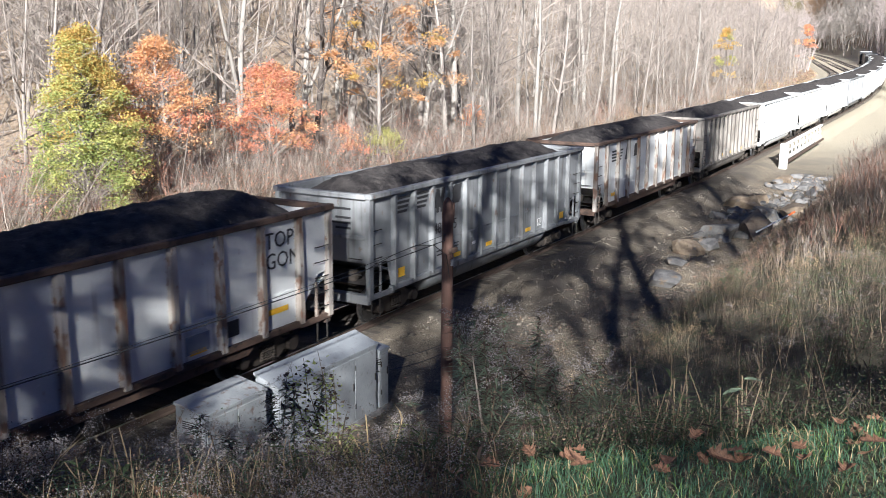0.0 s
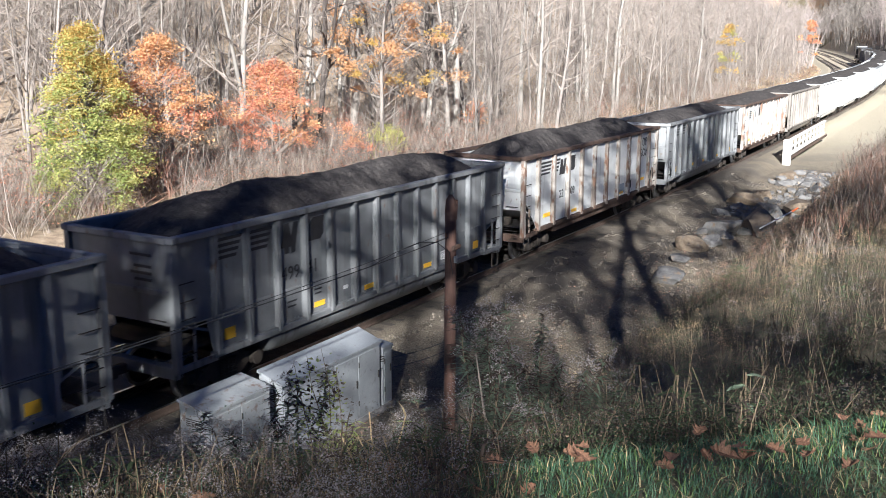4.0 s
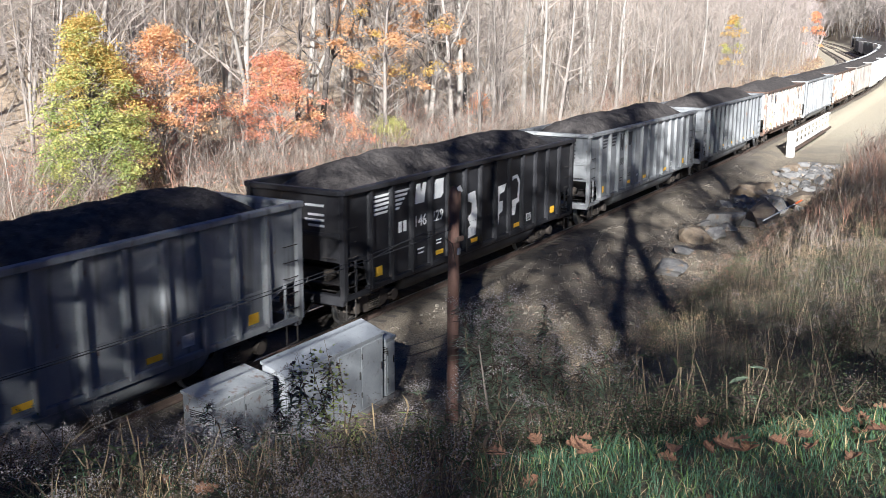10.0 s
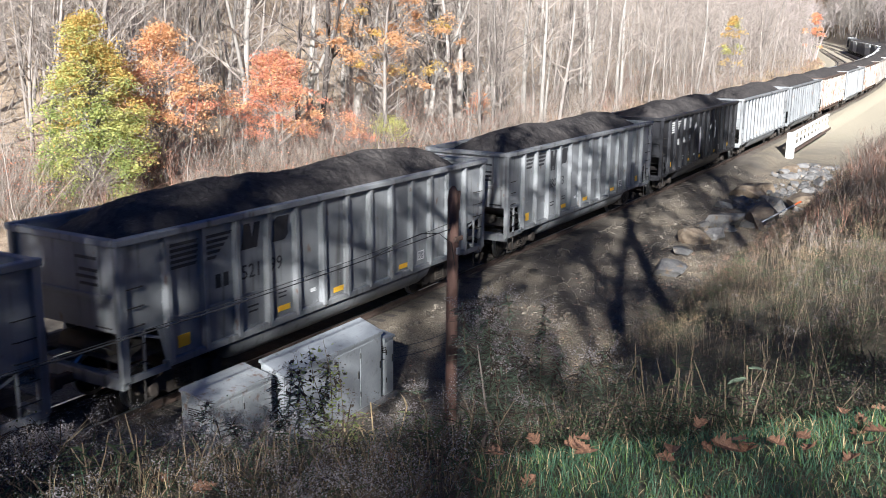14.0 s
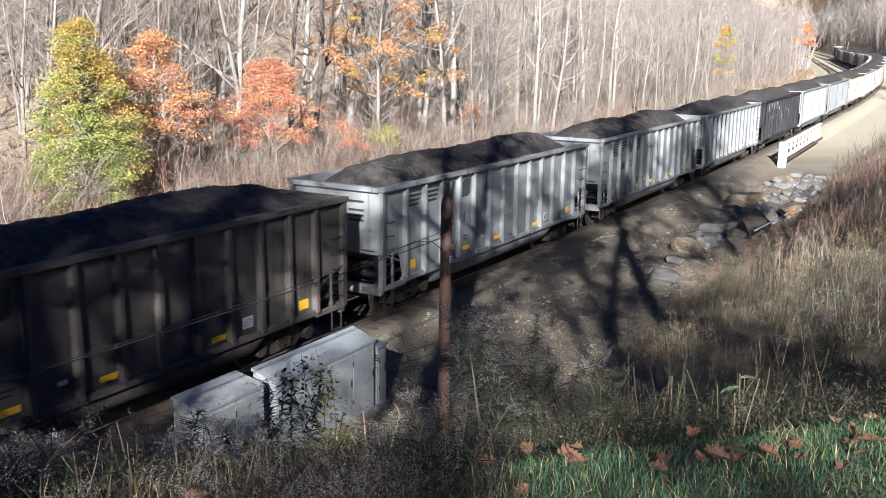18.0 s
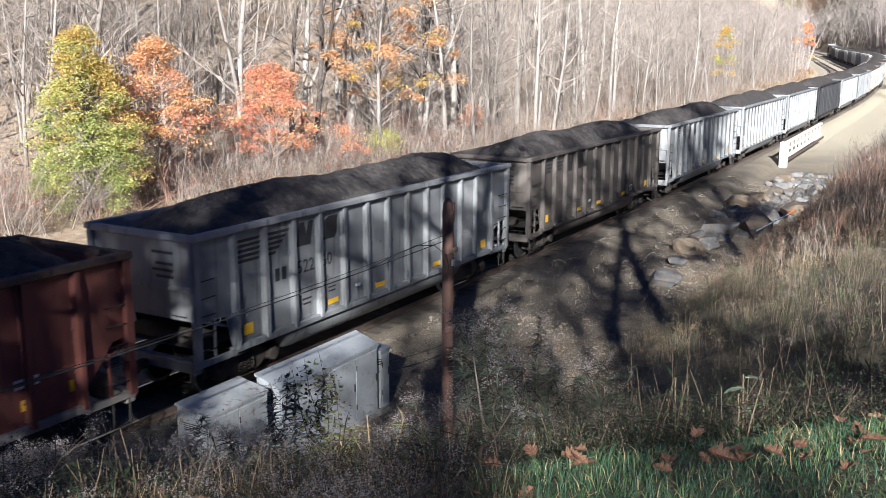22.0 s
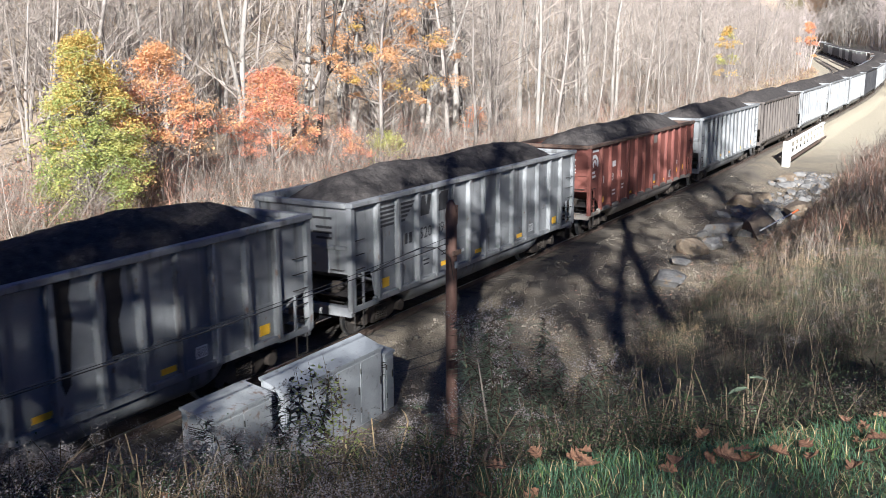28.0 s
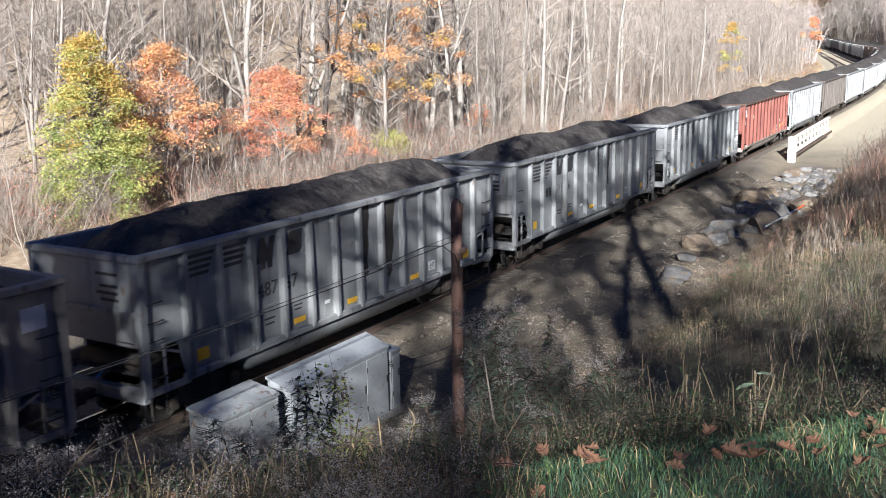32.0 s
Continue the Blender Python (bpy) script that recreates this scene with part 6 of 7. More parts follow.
def build_parapet():
    """The white openwork wall of a small bridge beside the line."""
    p0, turn0 = on_line(69.4, -3.2)
    wall = tagged(new("bridge_parapet"), "white openwork concrete parapet of a small bridge", "parapet")
    wall.matrix_basis = Matrix.Translation(p0 + Vector((0, 0, 0.1))) @ pose(0, 0, 0, 0, -0.8, math.degrees(turn0))
    L = 17.0
    part("top_rail", box(bmesh.new(), 0, L, -0.12, 0.12, 0.84, 1.0, 0.02), M["concrete"], wall)
    part("bottom_rail", box(bmesh.new(), 0.2, L, -0.10, 0.10, -0.15, 0.06, 0.015), M["concrete"], wall)
    part("edge_beam", box(bmesh.new(), 0.4, L + 0.3, -0.24, -0.145, -0.34, -0.16, 0.02), M["rust"], wall, "dark steel edge beam")
    post = to_mesh("baluster", box(bmesh.new(), -0.17, 0.17, -0.05, 0.05, -0.15, 0.79, 0.012), M["concrete"])
    for i in range(10):
        part("baluster", post, None, wall, at=(1.5 + i * 1.66, 0, 0))
    part("middle_rail", box(bmesh.new(), 0.2, L, -0.045, 0.045, 0.36, 0.50, 0.01), M["concrete"], wall)
    part("end_post", box(bmesh.new(), -0.35, 0.2, -0.25, 0.25, -1.0, 1.05, 0.03), M["concrete"], wall)
    part("abutment", box(bmesh.new(), -0.6, 0.5, -0.2, 0.6, -1.6, -0.95, 0.05), M["rock"], wall)


build_parapet()


def build_marker():
    m = tagged(new("marker_stake"), "white stake with an orange tip leaning in the weeds", "stake")
    a = floor_at(42.6, -7.6) + Vector((0, 0, 0.7))
    m.matrix_basis = Matrix.Translation(a)
    part("stake", rod(bmesh.new(), (-1.0, 0.5, -0.3), (0.85, -0.43, 0.25), 0.035, n=8), M["chalk"], m)
    part("tip", rod(bmesh.new(), (0.8, -0.4, 0.235), (1.2, -0.6, 0.355), 0.04, n=8), M["orange_paint"], m, "orange painted tip")


build_marker()


# ---- plants on the bank ----
def bank_z(x, y):
    return floor_at(x, y).z


def weed(b, x, y, tall, rng, fluffy, green, stem_m=0, leaf_m=1, fluff_m=2, dead_m=3):
    """A tall weed: a few bent stems with leaves and seed heads."""
    p = Vector((x, y, bank_z(x, y) - 0.05))
    for _ in range(rng.randint(2, 4)):
        way = Vector((rng.gauss(0, 0.16), rng.gauss(0, 0.16), 1))
        st = bent(p + Vector((rng.gauss(0, 0.08), rng.gauss(0, 0.08), 0)), way, tall * rng.uniform(0.7, 1.05), rng, 4, 0.09)
        b.tube(st, [0.006, 0.005, 0.004, 0.003, 0.002], 3, stem_m)
        for _ in range(int(tall * rng.uniform(14, 24))):
            u = rng.uniform(0.1, 0.95) * 4
            j = min(int(u), 3)
            q = st[j].lerp(st[j + 1], u - j)
            a = rng.uniform(0, 6.28)
            m = leaf_m if rng.random() < green else dead_m
            b.blade(q, Vector((math.cos(a), math.sin(a), rng.uniform(-0.3, 0.7))).normalized(), rng.uniform(0.05, 0.12), rng.uniform(0.007, 0.018), rng, m, 0.4)
        if fluffy:
            for _ in range(rng.randint(5, 9)):
                a = rng.uniform(0, 6.28)
                q = st[3].lerp(st[4], rng.random())
                e = q + Vector((math.cos(a) * 0.14, math.sin(a) * 0.14, rng.uniform(0.0, 0.16)))
                b.blade(q, (e - q).normalized(), (e - q).length, 0.005, rng, stem_m, 0.1)
                for _ in range(34):
                    b.leaf(e + Vector((rng.gauss(0, 0.020), rng.gauss(0, 0.020), rng.gauss(0, 0.016))), rng.uniform(0.004, 0.010), rng, fluff_m)


def tuft(b, p, tall, wide, n, rng, kinds, small=1.0, twigs=8):
    """A bushy weed: fine upright twigs in a loose cloud of small leaves; kinds: material numbers to draw from."""
    for _ in range(twigs):
        a = rng.uniform(0, 6.28)
        b.blade(p + Vector((rng.gauss(0, wide * 0.4), rng.gauss(0, wide * 0.4), 0)), Vector((math.cos(a) * 0.35, math.sin(a) * 0.35, 1)).normalized(), tall * rng.uniform(0.7, 1.15), 0.005 * small, rng, rng.choice((0, 3)), 0.25)
    knots = [(rng.gauss(0, wide * 0.5), rng.gauss(0, wide * 0.5), rng.random() ** 0.7, rng.choice(kinds)) for _ in range(max(3, n // 14))]
    for i in range(n):
        kx, ky, u, m = knots[i % len(knots)]
        q = p + Vector((kx * (1.15 - 0.5 * u) + rng.gauss(0, 0.05), ky * (1.15 - 0.5 * u) + rng.gauss(0, 0.05), tall * u * 0.95 + rng.gauss(0, 0.05)))
        b.leaf(q, rng.uniform(0.011, 0.028) * small * (0.4 if m == 2 else 1), rng, m)


# bearing from the camera in degrees, slope of the sight line over the weeds
SIGHT_SLOPES = ((33, 0.40), (43, 0.425), (47, 0.44), (53, 0.44), (57, 0.42), (61, 0.395), (69, 0.35), (78, 0.315), (88, 0.29))


def sight_room(x, y):
    """Room for weeds on the falling bank under the camera's sight lines, so their tops fit its view."""
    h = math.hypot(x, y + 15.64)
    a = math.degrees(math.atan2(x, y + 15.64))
    for (a0, s0), (a1, s1) in zip(SIGHT_SLOPES, SIGHT_SLOPES[1:]):
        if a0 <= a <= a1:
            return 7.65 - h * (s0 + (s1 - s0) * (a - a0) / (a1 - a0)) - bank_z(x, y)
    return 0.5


def build_bank_plants():
    mats = [M["stem"], M["weed"], M["fluff"], M["brush"], M["tawny"], M["straw"], M["russet_scrub"], M["grass"], M["sage"]]
    rng = random.Random(51)
    b = Bits()
    n = 0
    while n < 1250:
        x, y = rng.uniform(0.5, 12.5), rng.uniform(-16, -5.2)
        e = 0.73 * x + 0.68 * y + 7.42
        if e < 0.25 + 0.1 * ramp(-y, 13.9, 14.8) or e > 5.0 or rng.random() < 0.1 * e:
            continue
        room = sight_room(x, y)
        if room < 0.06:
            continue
        n += 1
        left = 1 - ramp(x / (y + 15.65), 0.9, 1.5)
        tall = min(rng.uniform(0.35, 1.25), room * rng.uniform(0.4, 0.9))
        p = Vector((x, y, bank_z(x, y) - 0.04))
        kinds = rng.choice(((3, 3, 3, 1, 0), (3, 1, 1, 4), (3, 2, 0, 4), (1, 1, 3), (3, 3, 4, 6))) if rng.random() < left else rng.choice(((1, 1, 1, 3), (1, 3, 1, 0), (1, 1, 1, 1), (3, 3, 1, 4), (1, 1, 8)))
        tuft(b, p, tall, 0.30, 300, rng, kinds, 0.58)
        if rng.random() < 0.3 + 0.5 * left and tall > 0.25:
            weed(b, x, y, tall * 1.4, rng, rng.random() < 0.06 + 0.5 * left, 0.5)
    n = 0
    while n < 190:
        x, y = rng.uniform(1.2, 4.2), rng.uniform(-14.6, -11.0)
        e = 0.73 * x + 0.68 * y + 7.42
        pan = math.degrees(math.atan2(x, y + 15.64))
        if not -0.9 < e < 0.35 or not 28 < pan < 66 - 8 * rng.random() or math.hypot(x, y + 15.64) < 2.4:
            continue
        n += 1
        p = Vector((x, y, bank_z(x, y) - 0.03))
        tuft(b, p, rng.uniform(0.10, 0.26), 0.16, 70, rng, rng.choice(((3, 1, 4), (1, 1, 3), (3, 3, 0), (1, 3, 1), (6, 4, 3))), 0.42, 9)
        if rng.random() < 0.35:
            weed(b, x, y, rng.uniform(0.15, 0.34), rng, rng.random() < 0.3, 0.5)
        for _ in range(9):
            b.blade(p + Vector((rng.gauss(0, 0.08), rng.gauss(0, 0.08), 0)), Vector((rng.gauss(0, 0.4), rng.gauss(0, 0.4), 1)).normalized(), rng.uniform(0.1, 0.26), 0.004, rng, rng.choice((5, 5, 7, 4)), 0.5)
    tagged(new("bank_weeds", b.mesh("bank_weeds", mats)), "dense dull autumn weeds with grey seed heads on the bank", "weeds", kind="stuff")
    b = Bits()
    n = 0
    while n < 2800:
        x = 6 + 62 * rng.random() ** 1.9
        y = rng.uniform(-19, -6.4)
        e = 0.73 * x + 0.68 * y + 7.42
        edge = -7.3 + 0.9 * noise.noise((x * 0.3, 0, 0)) - 1.2 * ramp(x, 26, 45) * (1 - ramp(x, 50, 60))
        if e < 2.5 or y > edge or (x < 12 and y > -8.0 - 0.25 * x):
            continue
        n += 1
        near, far = 1 - ramp(x, 13, 21), ramp(x, 20, 38)
        k = noise.noise((x * 0.28, y * 0.28, 3.0))
        p = Vector((x, y, bank_z(x, y) - 0.05))
        u = rng.random()
        if u < near:
            kinds = (1, 1, 1, 3, 3) if k > -0.1 else (3, 3, 3, 1, 0)
        elif u < near + (1 - near) * (1 - far):
            kinds = (5, 4, 4, 1) if k > 0.12 else (4, 0, 3, 1) if k > -0.2 else (1, 1, 3)
        else:
            kinds = (4, 4, 6, 3) if k > 0 else (6, 3, 0, 4)
        tuft(b, p, rng.uniform(0.3, 0.85) + 0.35 * far * rng.random(), 0.36, 125, rng, kinds, 1.25 + 0.8 * far, 6 if near > 0.5 else 8)
        if rng.random() < 0.12:
            weed(b, x, y, rng.uniform(0.6, 1.1), rng, rng.random() < 0.6, 0.4)
    tagged(new("slope_weeds", b.mesh("slope_weeds", mats)), "brown and dull green weeds covering the slope", "weeds", kind="stuff")
    b = Bits()
    for _ in range(900):
        x = 19 + 50 * rng.random() ** 1.3
        y = -3.9 - 3.9 * rng.random() ** 0.6
        p = Vector((x, y, bank_z(x, y) - 0.02))
        tuft(b, p, rng.uniform(0.05, 0.28), 0.22, 26, rng, rng.choice(((4, 3), (3, 0), (4, 5), (1, 3), (6, 4))), 1.3, 5)
    for _ in range(7000):
        x = 16 + 50 * rng.random() ** 1.3
        y = -2.6 - 5.4 * rng.random() ** 0.7
        b.leaf(Vector((x, y, bank_z(x, y) + 0.02)), rng.uniform(0.03, 0.09), rng, rng.choice((4, 3, 6, 0, 3)), 0.2)
    tagged(new("gravel_weeds", b.mesh("gravel_weeds", mats)), "low dry weeds and fallen leaves scattered over the gravel", "weeds", kind="stuff")
    b = Bits()
    for i in range(620):
        x = 26 + 100 * rng.random() ** 1.4
        y = -9.6 - 10 * rng.random() + 0.02 * (x - 45) - 1.2 * (1 - ramp(x, 30, 60))
        p = Vector((x, y, bank_z(x, y) - 0.1))
        tall = rng.uniform(0.8, 2.3) * (0.6 + 0.4 * ramp(x, 26, 42))
        m = rng.choice((0, 1, 1, 2, 3))
        for _ in range(26):
            a = rng.uniform(0, 6.28)
            w = Vector((math.cos(a) * 0.45, math.sin(a) * 0.45, 1)).normalized()
            q = p + Vector((rng.gauss(0, 0.45), rng.gauss(0, 0.45), 0))
            L = tall * rng.uniform(0.5, 1.0)
            b.blade(q, w, L, 0.018, rng, m, 0.2)
            for _ in range(6):
                b.blade(q + w * L * rng.uniform(0.25, 0.95), Vector((rng.gauss(0, 0.7), rng.gauss(0, 0.7), rng.gauss(0.6, 0.4))).normalized(), L * 0.3, 0.014, rng, m, 0.2)
    tagged(new("brush", b.mesh("brush", [M["brush"], M["scrub"], M["twig"], M["russet_scrub"]])), "tangle of brown leafless brush on the slope", "brush", kind="stuff")


build_bank_plants()


def build_grass():
    rng = random.Random(61)
    b = Bits()
    n = 0
    while n < 46000:
        x, y = rng.uniform(0.2, 7.0), rng.uniform(-17.8, -11.5)
        e = 0.73 * x + 0.68 * y + 7.42
        d = math.hypot(x, y + 15.64)
        pan = math.degrees(math.atan2(x, y + 15.64))
        if e > 0.38 + 0.5 * noise.noise((x, y, 0)) or d < 1.6 or pan < 56 + 10 * rng.random():
            continue
        thin = noise.noise((x * 1.1, y * 1.1, 9.0))
        if thin < -0.2 and rng.random() < 0.8:
            continue
        n += 1
        a = rng.gauss(0.6, 1.4)
        tall = rng.uniform(0.03, 0.10) * (1.25 if thin > 0.15 else 0.85)
        b.blade(Vector((x, y, bank_z(x, y) - 0.01)), Vector((math.cos(a) * 0.55, math.sin(a) * 0.55, 1)).normalized(), tall, rng.uniform(0.0025, 0.0055), rng, rng.choices((0, 1, 2), (0.72, 0.12, 0.16))[0], 0.6)
    tagged(new("grass", b.mesh("grass", [M["grass"], M["straw"], M["lush"]])), "green and straw-coloured grass on the edge of the bank", "grass", kind="stuff")
    b = Bits()
    for _ in range(520):
        a, r = rng.uniform(0, 6.28), 0.42 * math.sqrt(rng.random())
        x, y = 4.35 + math.cos(a) * r, -14.78 + math.sin(a) * r * 0.9
        w = Vector((rng.gauss(0.3, 0.8), rng.gauss(-0.6, 0.7), rng.uniform(0, 0.12))).normalized()
        b.blade(Vector((x, y, bank_z(x, y) + rng.uniform(0.01, 0.05))), w, rng.uniform(0.06, 0.17), rng.uniform(0.003, 0.006), rng, 0, 0.2)
    tagged(new("straw_heap", b.mesh("straw_heap", M["straw"])), "flattened patch of dry straw among the grass", "straw", kind="stuff")


build_grass()


def oak_leaf_mesh(rng):
    """A lobed, curled dead oak leaf lying flat."""
    bm = bmesh.new()
    out = []
    lobes = [(0.0, 0.012), (0.12, 0.10), (0.20, 0.20), (0.27, 0.15), (0.36, 0.28), (0.44, 0.35), (0.50, 0.20), (0.60, 0.32), (0.68, 0.35), (0.73, 0.19), (0.84, 0.20), (0.92, 0.15), (1.0, 0.0)]
    curl, twist = rng.uniform(0.3, 1.1), rng.uniform(-0.6, 0.6)

    def at(u, w):
        return (u - 0.5, w, curl * (w * w * 2.2) + 0.25 * (u - 0.5) ** 2 * curl + twist * w * (u - 0.5))

    mid = [bm.verts.new(at(u, 0)) for u, _ in lobes]
    for sgn in (-1, 1):
        edge = [bm.verts.new(at(min(1, u + rng.uniform(-0.02, 0.02)), sgn * max(w, 0.004) * rng.uniform(0.85, 1.1))) for u, w in lobes[:-1]] + [mid[-1]]
        for i in range(len(lobes) - 1):
            vs = [mid[i], mid[i + 1], edge[i + 1], edge[i]]
            vs = list(dict.fromkeys(vs))
            bm.faces.new(vs if sgn < 0 else vs[::-1])
    return to_mesh("oak_leaf", bm, M["oak_leaf"])


def build_leaves():
    rng = random.Random(71)
    kinds = [oak_leaf_mesh(rng) for _ in range(9)]

    def lay(x, y, size, rx, ry, rz, lift, label):
        leaf = tagged(new("oak_leaf", kinds[rng.randrange(9)]), label, "leaf", "fallen leaves")
        leaf.matrix_basis = Matrix.Translation((x, y, bank_z(x, y) + lift)) @ pose(0, 0, 0, rx, ry, rz) @ Matrix.Scale(size, 4)

    # the large leaves that lie on top of the grass
    for x, y, size, n in ((5.02, -15.09, 0.13, 2), (4.5, -14.92, 0.13, 2), (3.58, -14.89, 0.15, 3), (3.60, -15.0, 0.13, 2), (3.93, -15.02, 0.14, 1), (3.76, -15.19, 0.14, 2), (3.99, -15.35, 0.15, 2),
                          (3.42, -14.68, 0.14, 1), (3.9, -14.69, 0.13, 1), (3.23, -14.37, 0.13, 5), (3.0, -13.7, 0.12, 2), (3.14, -14.16, 0.11, 1), (3.7, -13.57, 0.13, 2), (3.03, -14.12, 0.12, 2), (4.6, -15.3, 0.12, 1), (4.3, -15.2, 0.11, 1)):
        for _ in range(n):
            lay(x + rng.gauss(0, 0.05), y + rng.gauss(0, 0.05), size * rng.uniform(0.58, 0.85), rng.gauss(0, 16), rng.gauss(0, 16), rng.uniform(0, 360), rng.uniform(0.05, 0.10), "large curled brown oak leaf lying on the grass")
    n = 0
    while n < 70:
        x, y = rng.uniform(2.2, 6.0), rng.uniform(-16.5, -12.8)
        e = 0.73 * x + 0.68 * y + 7.42
        if e > 0.8 or e < -2.2 or math.hypot(x, y + 15.64) < 2.6:
            continue
        n += 1
        lay(x, y, rng.uniform(0.06, 0.10), rng.gauss(0, 25), rng.gauss(0, 25), rng.uniform(0, 360), rng.uniform(0.01, 0.04), "dead oak leaf half hidden in the grass")


build_leaves()


def tall_plant(name, x, y, tall, rng, label, kind):
    plant = tagged(new(name), label, "plant")
    p = Vector((x, y, bank_z(x, y) - 0.05))
    plant.matrix_basis = Matrix.Translation(p)
    for _ in range(4 if kind == "fluff" else 5):
        st = bent(Vector((rng.gauss(0, 0.10), rng.gauss(0, 0.10), 0)), Vector((rng.gauss(0, 0.12), rng.gauss(0, 0.12), 1)), tall * rng.uniform(0.7, 1.05), rng, 6, 0.08)
        b = Bits()
        b.tube(st, [0.007, 0.0065, 0.006, 0.005, 0.004, 0.003, 0.0015], 5)
        stem = part("stem", b.mesh("stem", M["stem"]), None, plant)
        b = Bits()
        for _ in range(int((150 if kind == "fluff" else 110) * tall)):
            u = rng.uniform(0.12, 0.98) * 6
            j = min(int(u), 5)
            q = st[j].lerp(st[j + 1], u - j)
            a = rng.uniform(0, 6.28)
            low = rng.random() > 0.55 * (u / 6) ** 1.3
            if kind == "dark":
                e = q + Vector((math.cos(a), math.sin(a), rng.uniform(-0.2, 0.5))) * rng.uniform(0.02, 0.2) * (1.2 - u / 7)
                b.leaf(e, rng.uniform(0.03, 0.085) * (1.1 - u / 12), rng, 0 if low else 1)
            else:
                b.blade(q, Vector((math.cos(a), math.sin(a), rng.uniform(-0.3, 0.7))).normalized(), rng.uniform(0.06, 0.14) * (1.3 - u / 9), rng.uniform(0.012, 0.022), rng, 0 if low else 1, 0.8)
        part("foliage", b.mesh("foliage", [M["sage"] if kind == "fluff" else M["green"], M["brush"]]), None, stem)
        if kind == "fluff":
            b = Bits()
            for _ in range(8):
                a = rng.uniform(0, 6.28)
                q = st[5].lerp(st[6], rng.random() ** 0.6)
                w = Vector((math.cos(a) * 0.9, math.sin(a) * 0.9, rng.uniform(0.1, 0.9))).normalized()
                L = rng.uniform(0.07, 0.22)
                b.blade(q, w, L, 0.004, rng, 1, 0.3)
                for k in range(36):
                    b.leaf(q + w * L * (0.3 + 0.7 * k / 36) + Vector((rng.gauss(0, 0.014), rng.gauss(0, 0.014), rng.gauss(0, 0.016))), rng.uniform(0.008, 0.018), rng, 0)
            tagged(part("seed_head", b.mesh("seed_head", [M["fluff"], M["stem"]]), None, stem, "grey fluffy seed head"), kind="stuff")


rng = random.Random(81)
tall_plant("dark_weed", 6.06, -11.22, 1.9, rng, "tall weed with sparse dark leaves before the signal case", "dark")
tall_plant("dark_weed", 5.6, -11.5, 1.1, rng, "leafy green weed before the signal case", "green")
for x, y, tall in ((6.17, -12.34, 2.1), (6.29, -12.56, 2.05), (6.37, -12.74, 1.9), (6.8, -12.3, 1.9), (6.2, -10.56, 1.8), (5.86, -10.2, 1.4), (4.8, -10.55, 1.05), (4.2, -10.06, 0.95), (4.5, -10.1, 0.85), (3.9, -10.5, 0.8), (4.3, -10.9, 0.75), (5.2, -10.6, 1.0), (6.6, -12.5, 2.1), (6.1, -12.7, 1.5), (6.0, -12.0, 1.2), (6.9, -13.0, 1.5),
                   (3.62, -10.65, 0.95), (3.3, -10.9, 0.8), (3.56, -11.0, 0.75), (3.47, -11.34, 0.6), (3.3, -11.7, 0.45), (3.64, -11.5, 0.52), (4.6, -10.78, 1.0), (4.8, -10.7, 1.08),
                   (4.8, -11.23, 1.05), (4.76, -11.7, 0.95), (4.2, -12.0, 0.65), (4.1, -11.7, 0.64), (2.82, -11.55, 0.42), (2.9, -11.9, 0.34), (3.63, -11.8, 0.45), (3.43, -12.16, 0.3)):
    tall_plant("goldenrod", x, y, tall, rng, "tall goldenrod gone to grey fluff" if tall > 1.5 else "low goldenrod gone to grey fluff on the bank", "fluff")
tall_plant("green_weed", 6.5, -12.75, 1.25, rng, "leafy green weed on the bank", "green")
tall_plant("green_weed", 6.2, -12.2, 1.1, rng, "leafy green weed on the bank", "green")


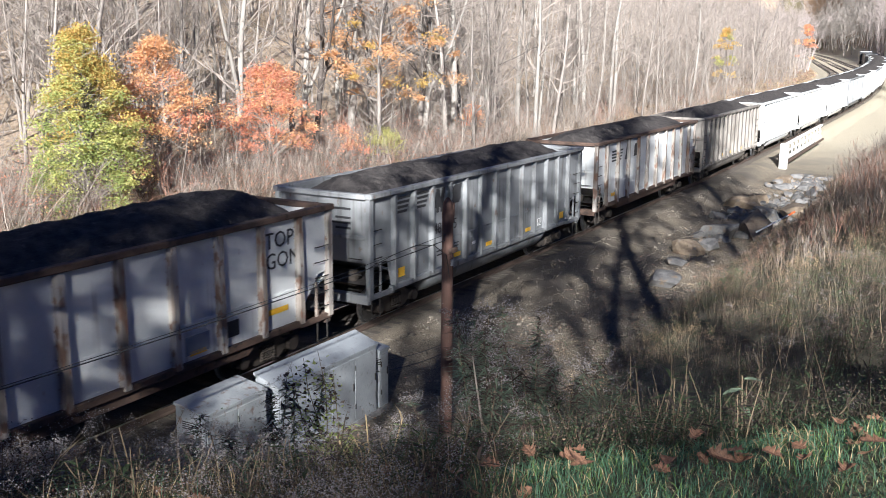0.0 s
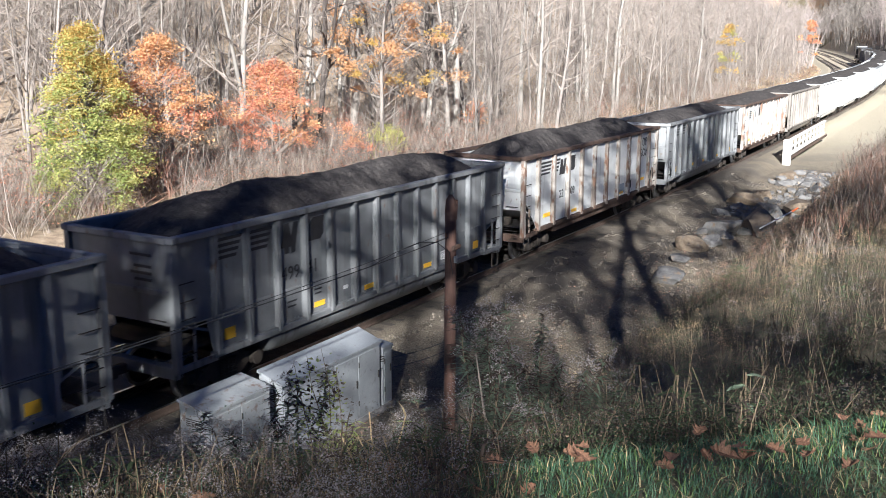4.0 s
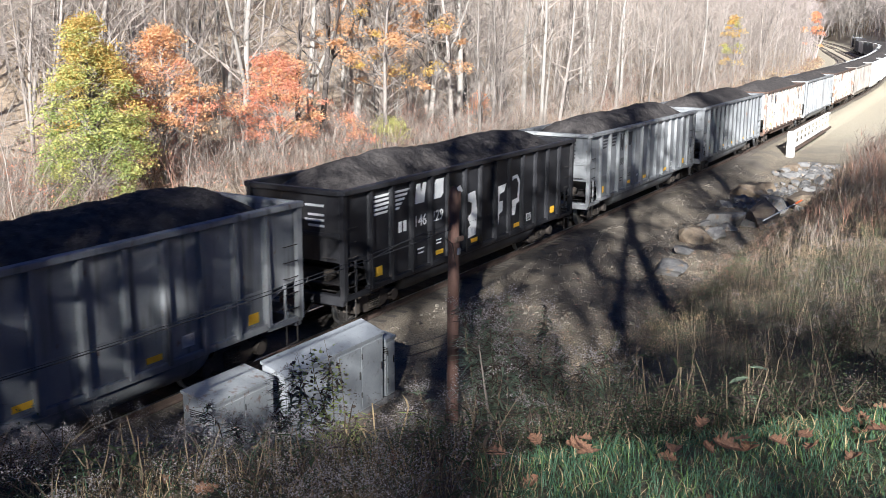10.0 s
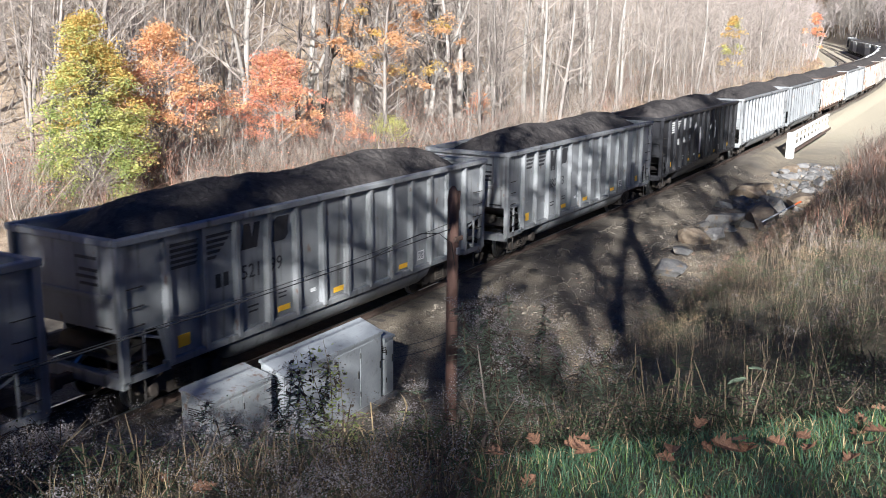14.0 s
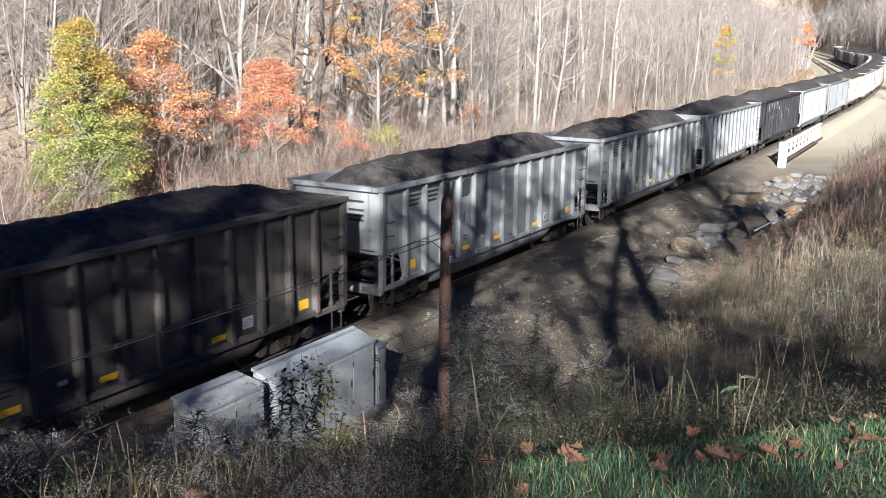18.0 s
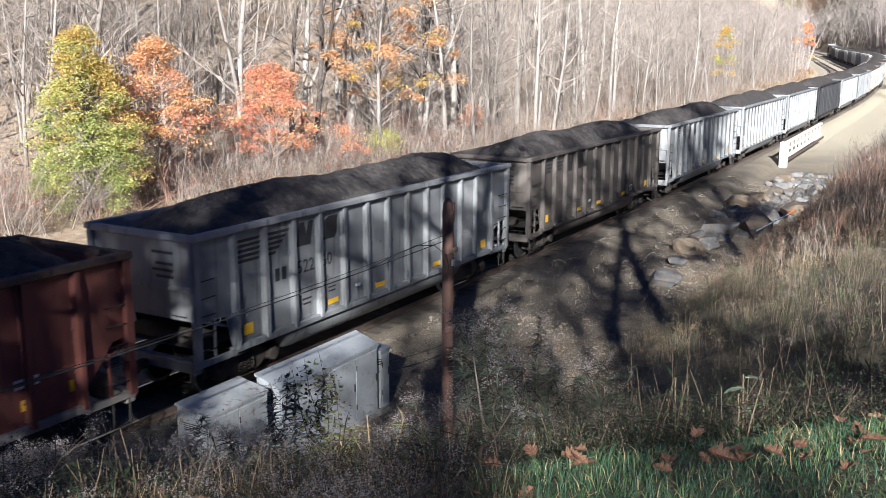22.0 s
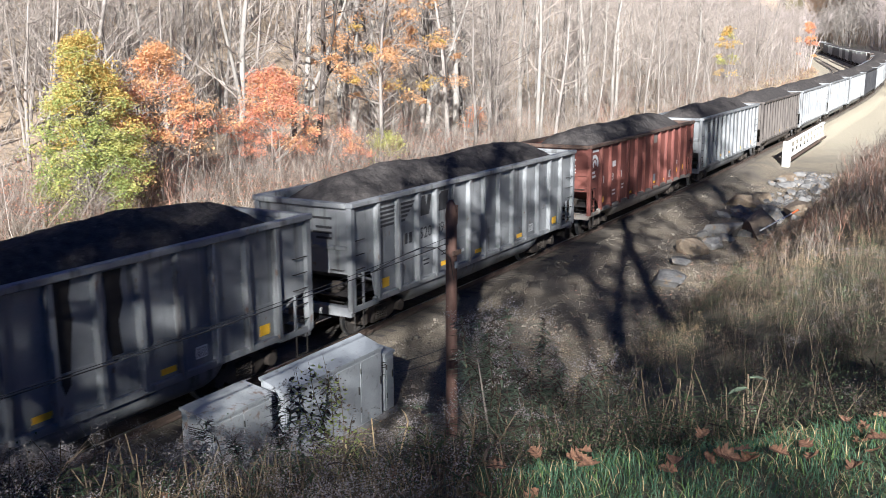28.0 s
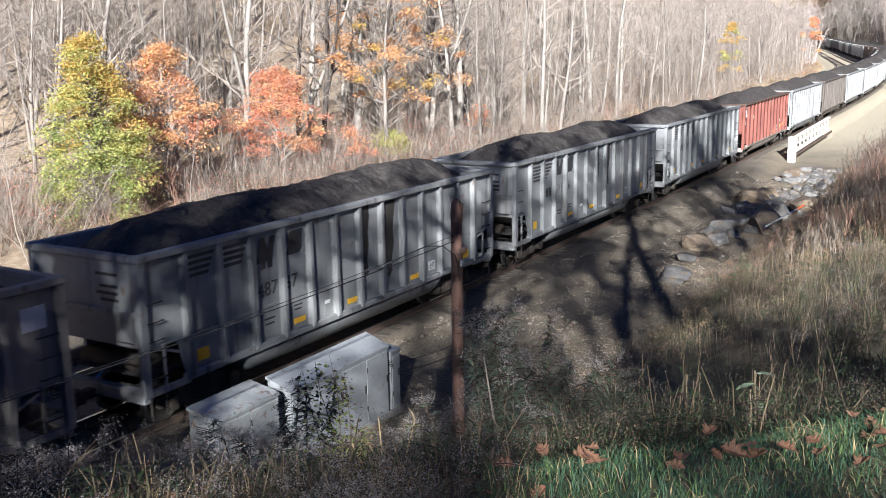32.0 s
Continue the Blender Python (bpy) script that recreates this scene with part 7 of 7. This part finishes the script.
def build_bank_details():
    """Broken straw-coloured stalks, and a milkweed with broad pale leaves."""
    rng = random.Random(83)
    stalks = tagged(new("dry_stalks"), "leaning bundle of broken straw-coloured stalks", "dead plant")
    stalks.matrix_basis = Matrix.Translation((4.2, -12.9, bank_z(4.2, -12.9) - 0.03))
    for i in range(13):
        b = Bits()
        lean = Vector((rng.gauss(-0.22, 0.16), rng.gauss(0.18, 0.16), 1))
        st = bent(Vector((rng.gauss(0, 0.06), rng.gauss(0, 0.06), 0)), lean, rng.uniform(0.35, 0.72), rng, 3, 0.06)
        if i % 3 == 0:
            st.append(st[-1] + Vector((rng.gauss(0.05, 0.1), rng.gauss(0, 0.1), -rng.uniform(0.1, 0.25))))
        b.tube(st, [0.007, 0.0065, 0.006, 0.005, 0.004][:len(st)], 4)
        for _ in range(2):
            q = st[rng.randint(1, 3)]
            b.blade(q, Vector((rng.gauss(0, 0.6), rng.gauss(0, 0.6), rng.uniform(-0.8, 0.3))).normalized(), rng.uniform(0.12, 0.28), 0.012, rng, 0, 0.5)
        part("stalk", b.mesh("stalk", M["straw"]), None, stalks)
    plant = tagged(new("milkweed"), "lone milkweed with broad pale green leaves", "plant")
    plant.matrix_basis = Matrix.Translation((5.2, -14.58, bank_z(5.2, -14.58) - 0.03))
    b = Bits()
    b.tube([Vector((0, 0, 0)), Vector((0.02, 0.01, 0.3)), Vector((0.03, 0.03, 0.58))], [0.006, 0.005, 0.004], 5)
    part("stem", b.mesh("stem", M["stem"]), None, plant)
    for k, (a, z, size) in enumerate(((5.4, 0.56, 0.13), (2.2, 0.50, 0.12), (3.9, 0.40, 0.11), (0.6, 0.34, 0.10))):
        bm = bmesh.new()
        mid = [bm.verts.new((u * size, 0, 0.05 * size * math.sin(u * 3.1) - 0.25 * size * u * u)) for u in (0, 0.25, 0.5, 0.75, 1)]
        for sy in (-1, 1):
            edge = [bm.verts.new((u * size, sy * w * size, 0.06 * size - 0.25 * size * u * u)) for u, w in ((0, 0.02), (0.25, 0.17), (0.5, 0.22), (0.75, 0.15))] + [mid[4]]
            for i in range(4):
                vs = list(dict.fromkeys((mid[i], mid[i + 1], edge[i + 1], edge[i])))
                bm.faces.new(vs if sy < 0 else vs[::-1])
        part("leaf", bm, M["sage"], plant, at=Matrix.Translation((0.03, 0.02, z)) @ Matrix.Rotation(a, 4, "Z"))


build_bank_details()


def build_stick():
    b = Bits()
    p = Vector((6.2, -12.55, bank_z(6.2, -12.55)))
    pts = [p, p + Vector((-0.03, 0.03, 0.5)), p + Vector((-0.08, 0.06, 1.0)), p + Vector((-0.16, 0.1, 1.5))]
    b.tube(pts, [0.016, 0.013, 0.010, 0.005], 6)
    b.tube([pts[2], pts[2] + Vector((0.05, -0.03, -0.18)), pts[2] + Vector((0.04, -0.02, -0.3))], [0.010, 0.016, 0.006], 5)
    tagged(new("dead_stick", b.mesh("dead_stick", M["bark"])), "thin dark dead stick standing in the weeds", "stick")


build_stick()

# ---- what moves: the train rolls away along the line, its wheels turning ----
def motions():
    for thing, mid, turning in CARS:
        walk(thing, [(t, seat(mid + SPEED * (t - 16) - 0.3 * ramp(t, 23, 30))) for t in range(33)])
        for wheel, wx in turning:
            rows = [(i / 10, Matrix.Translation((wx, 0, 0.457)) @ Matrix.Rotation(SPEED * i / 10 / 0.457, 4, "Y")) for i in range(321)]
            walk(wheel, rows)


motions()
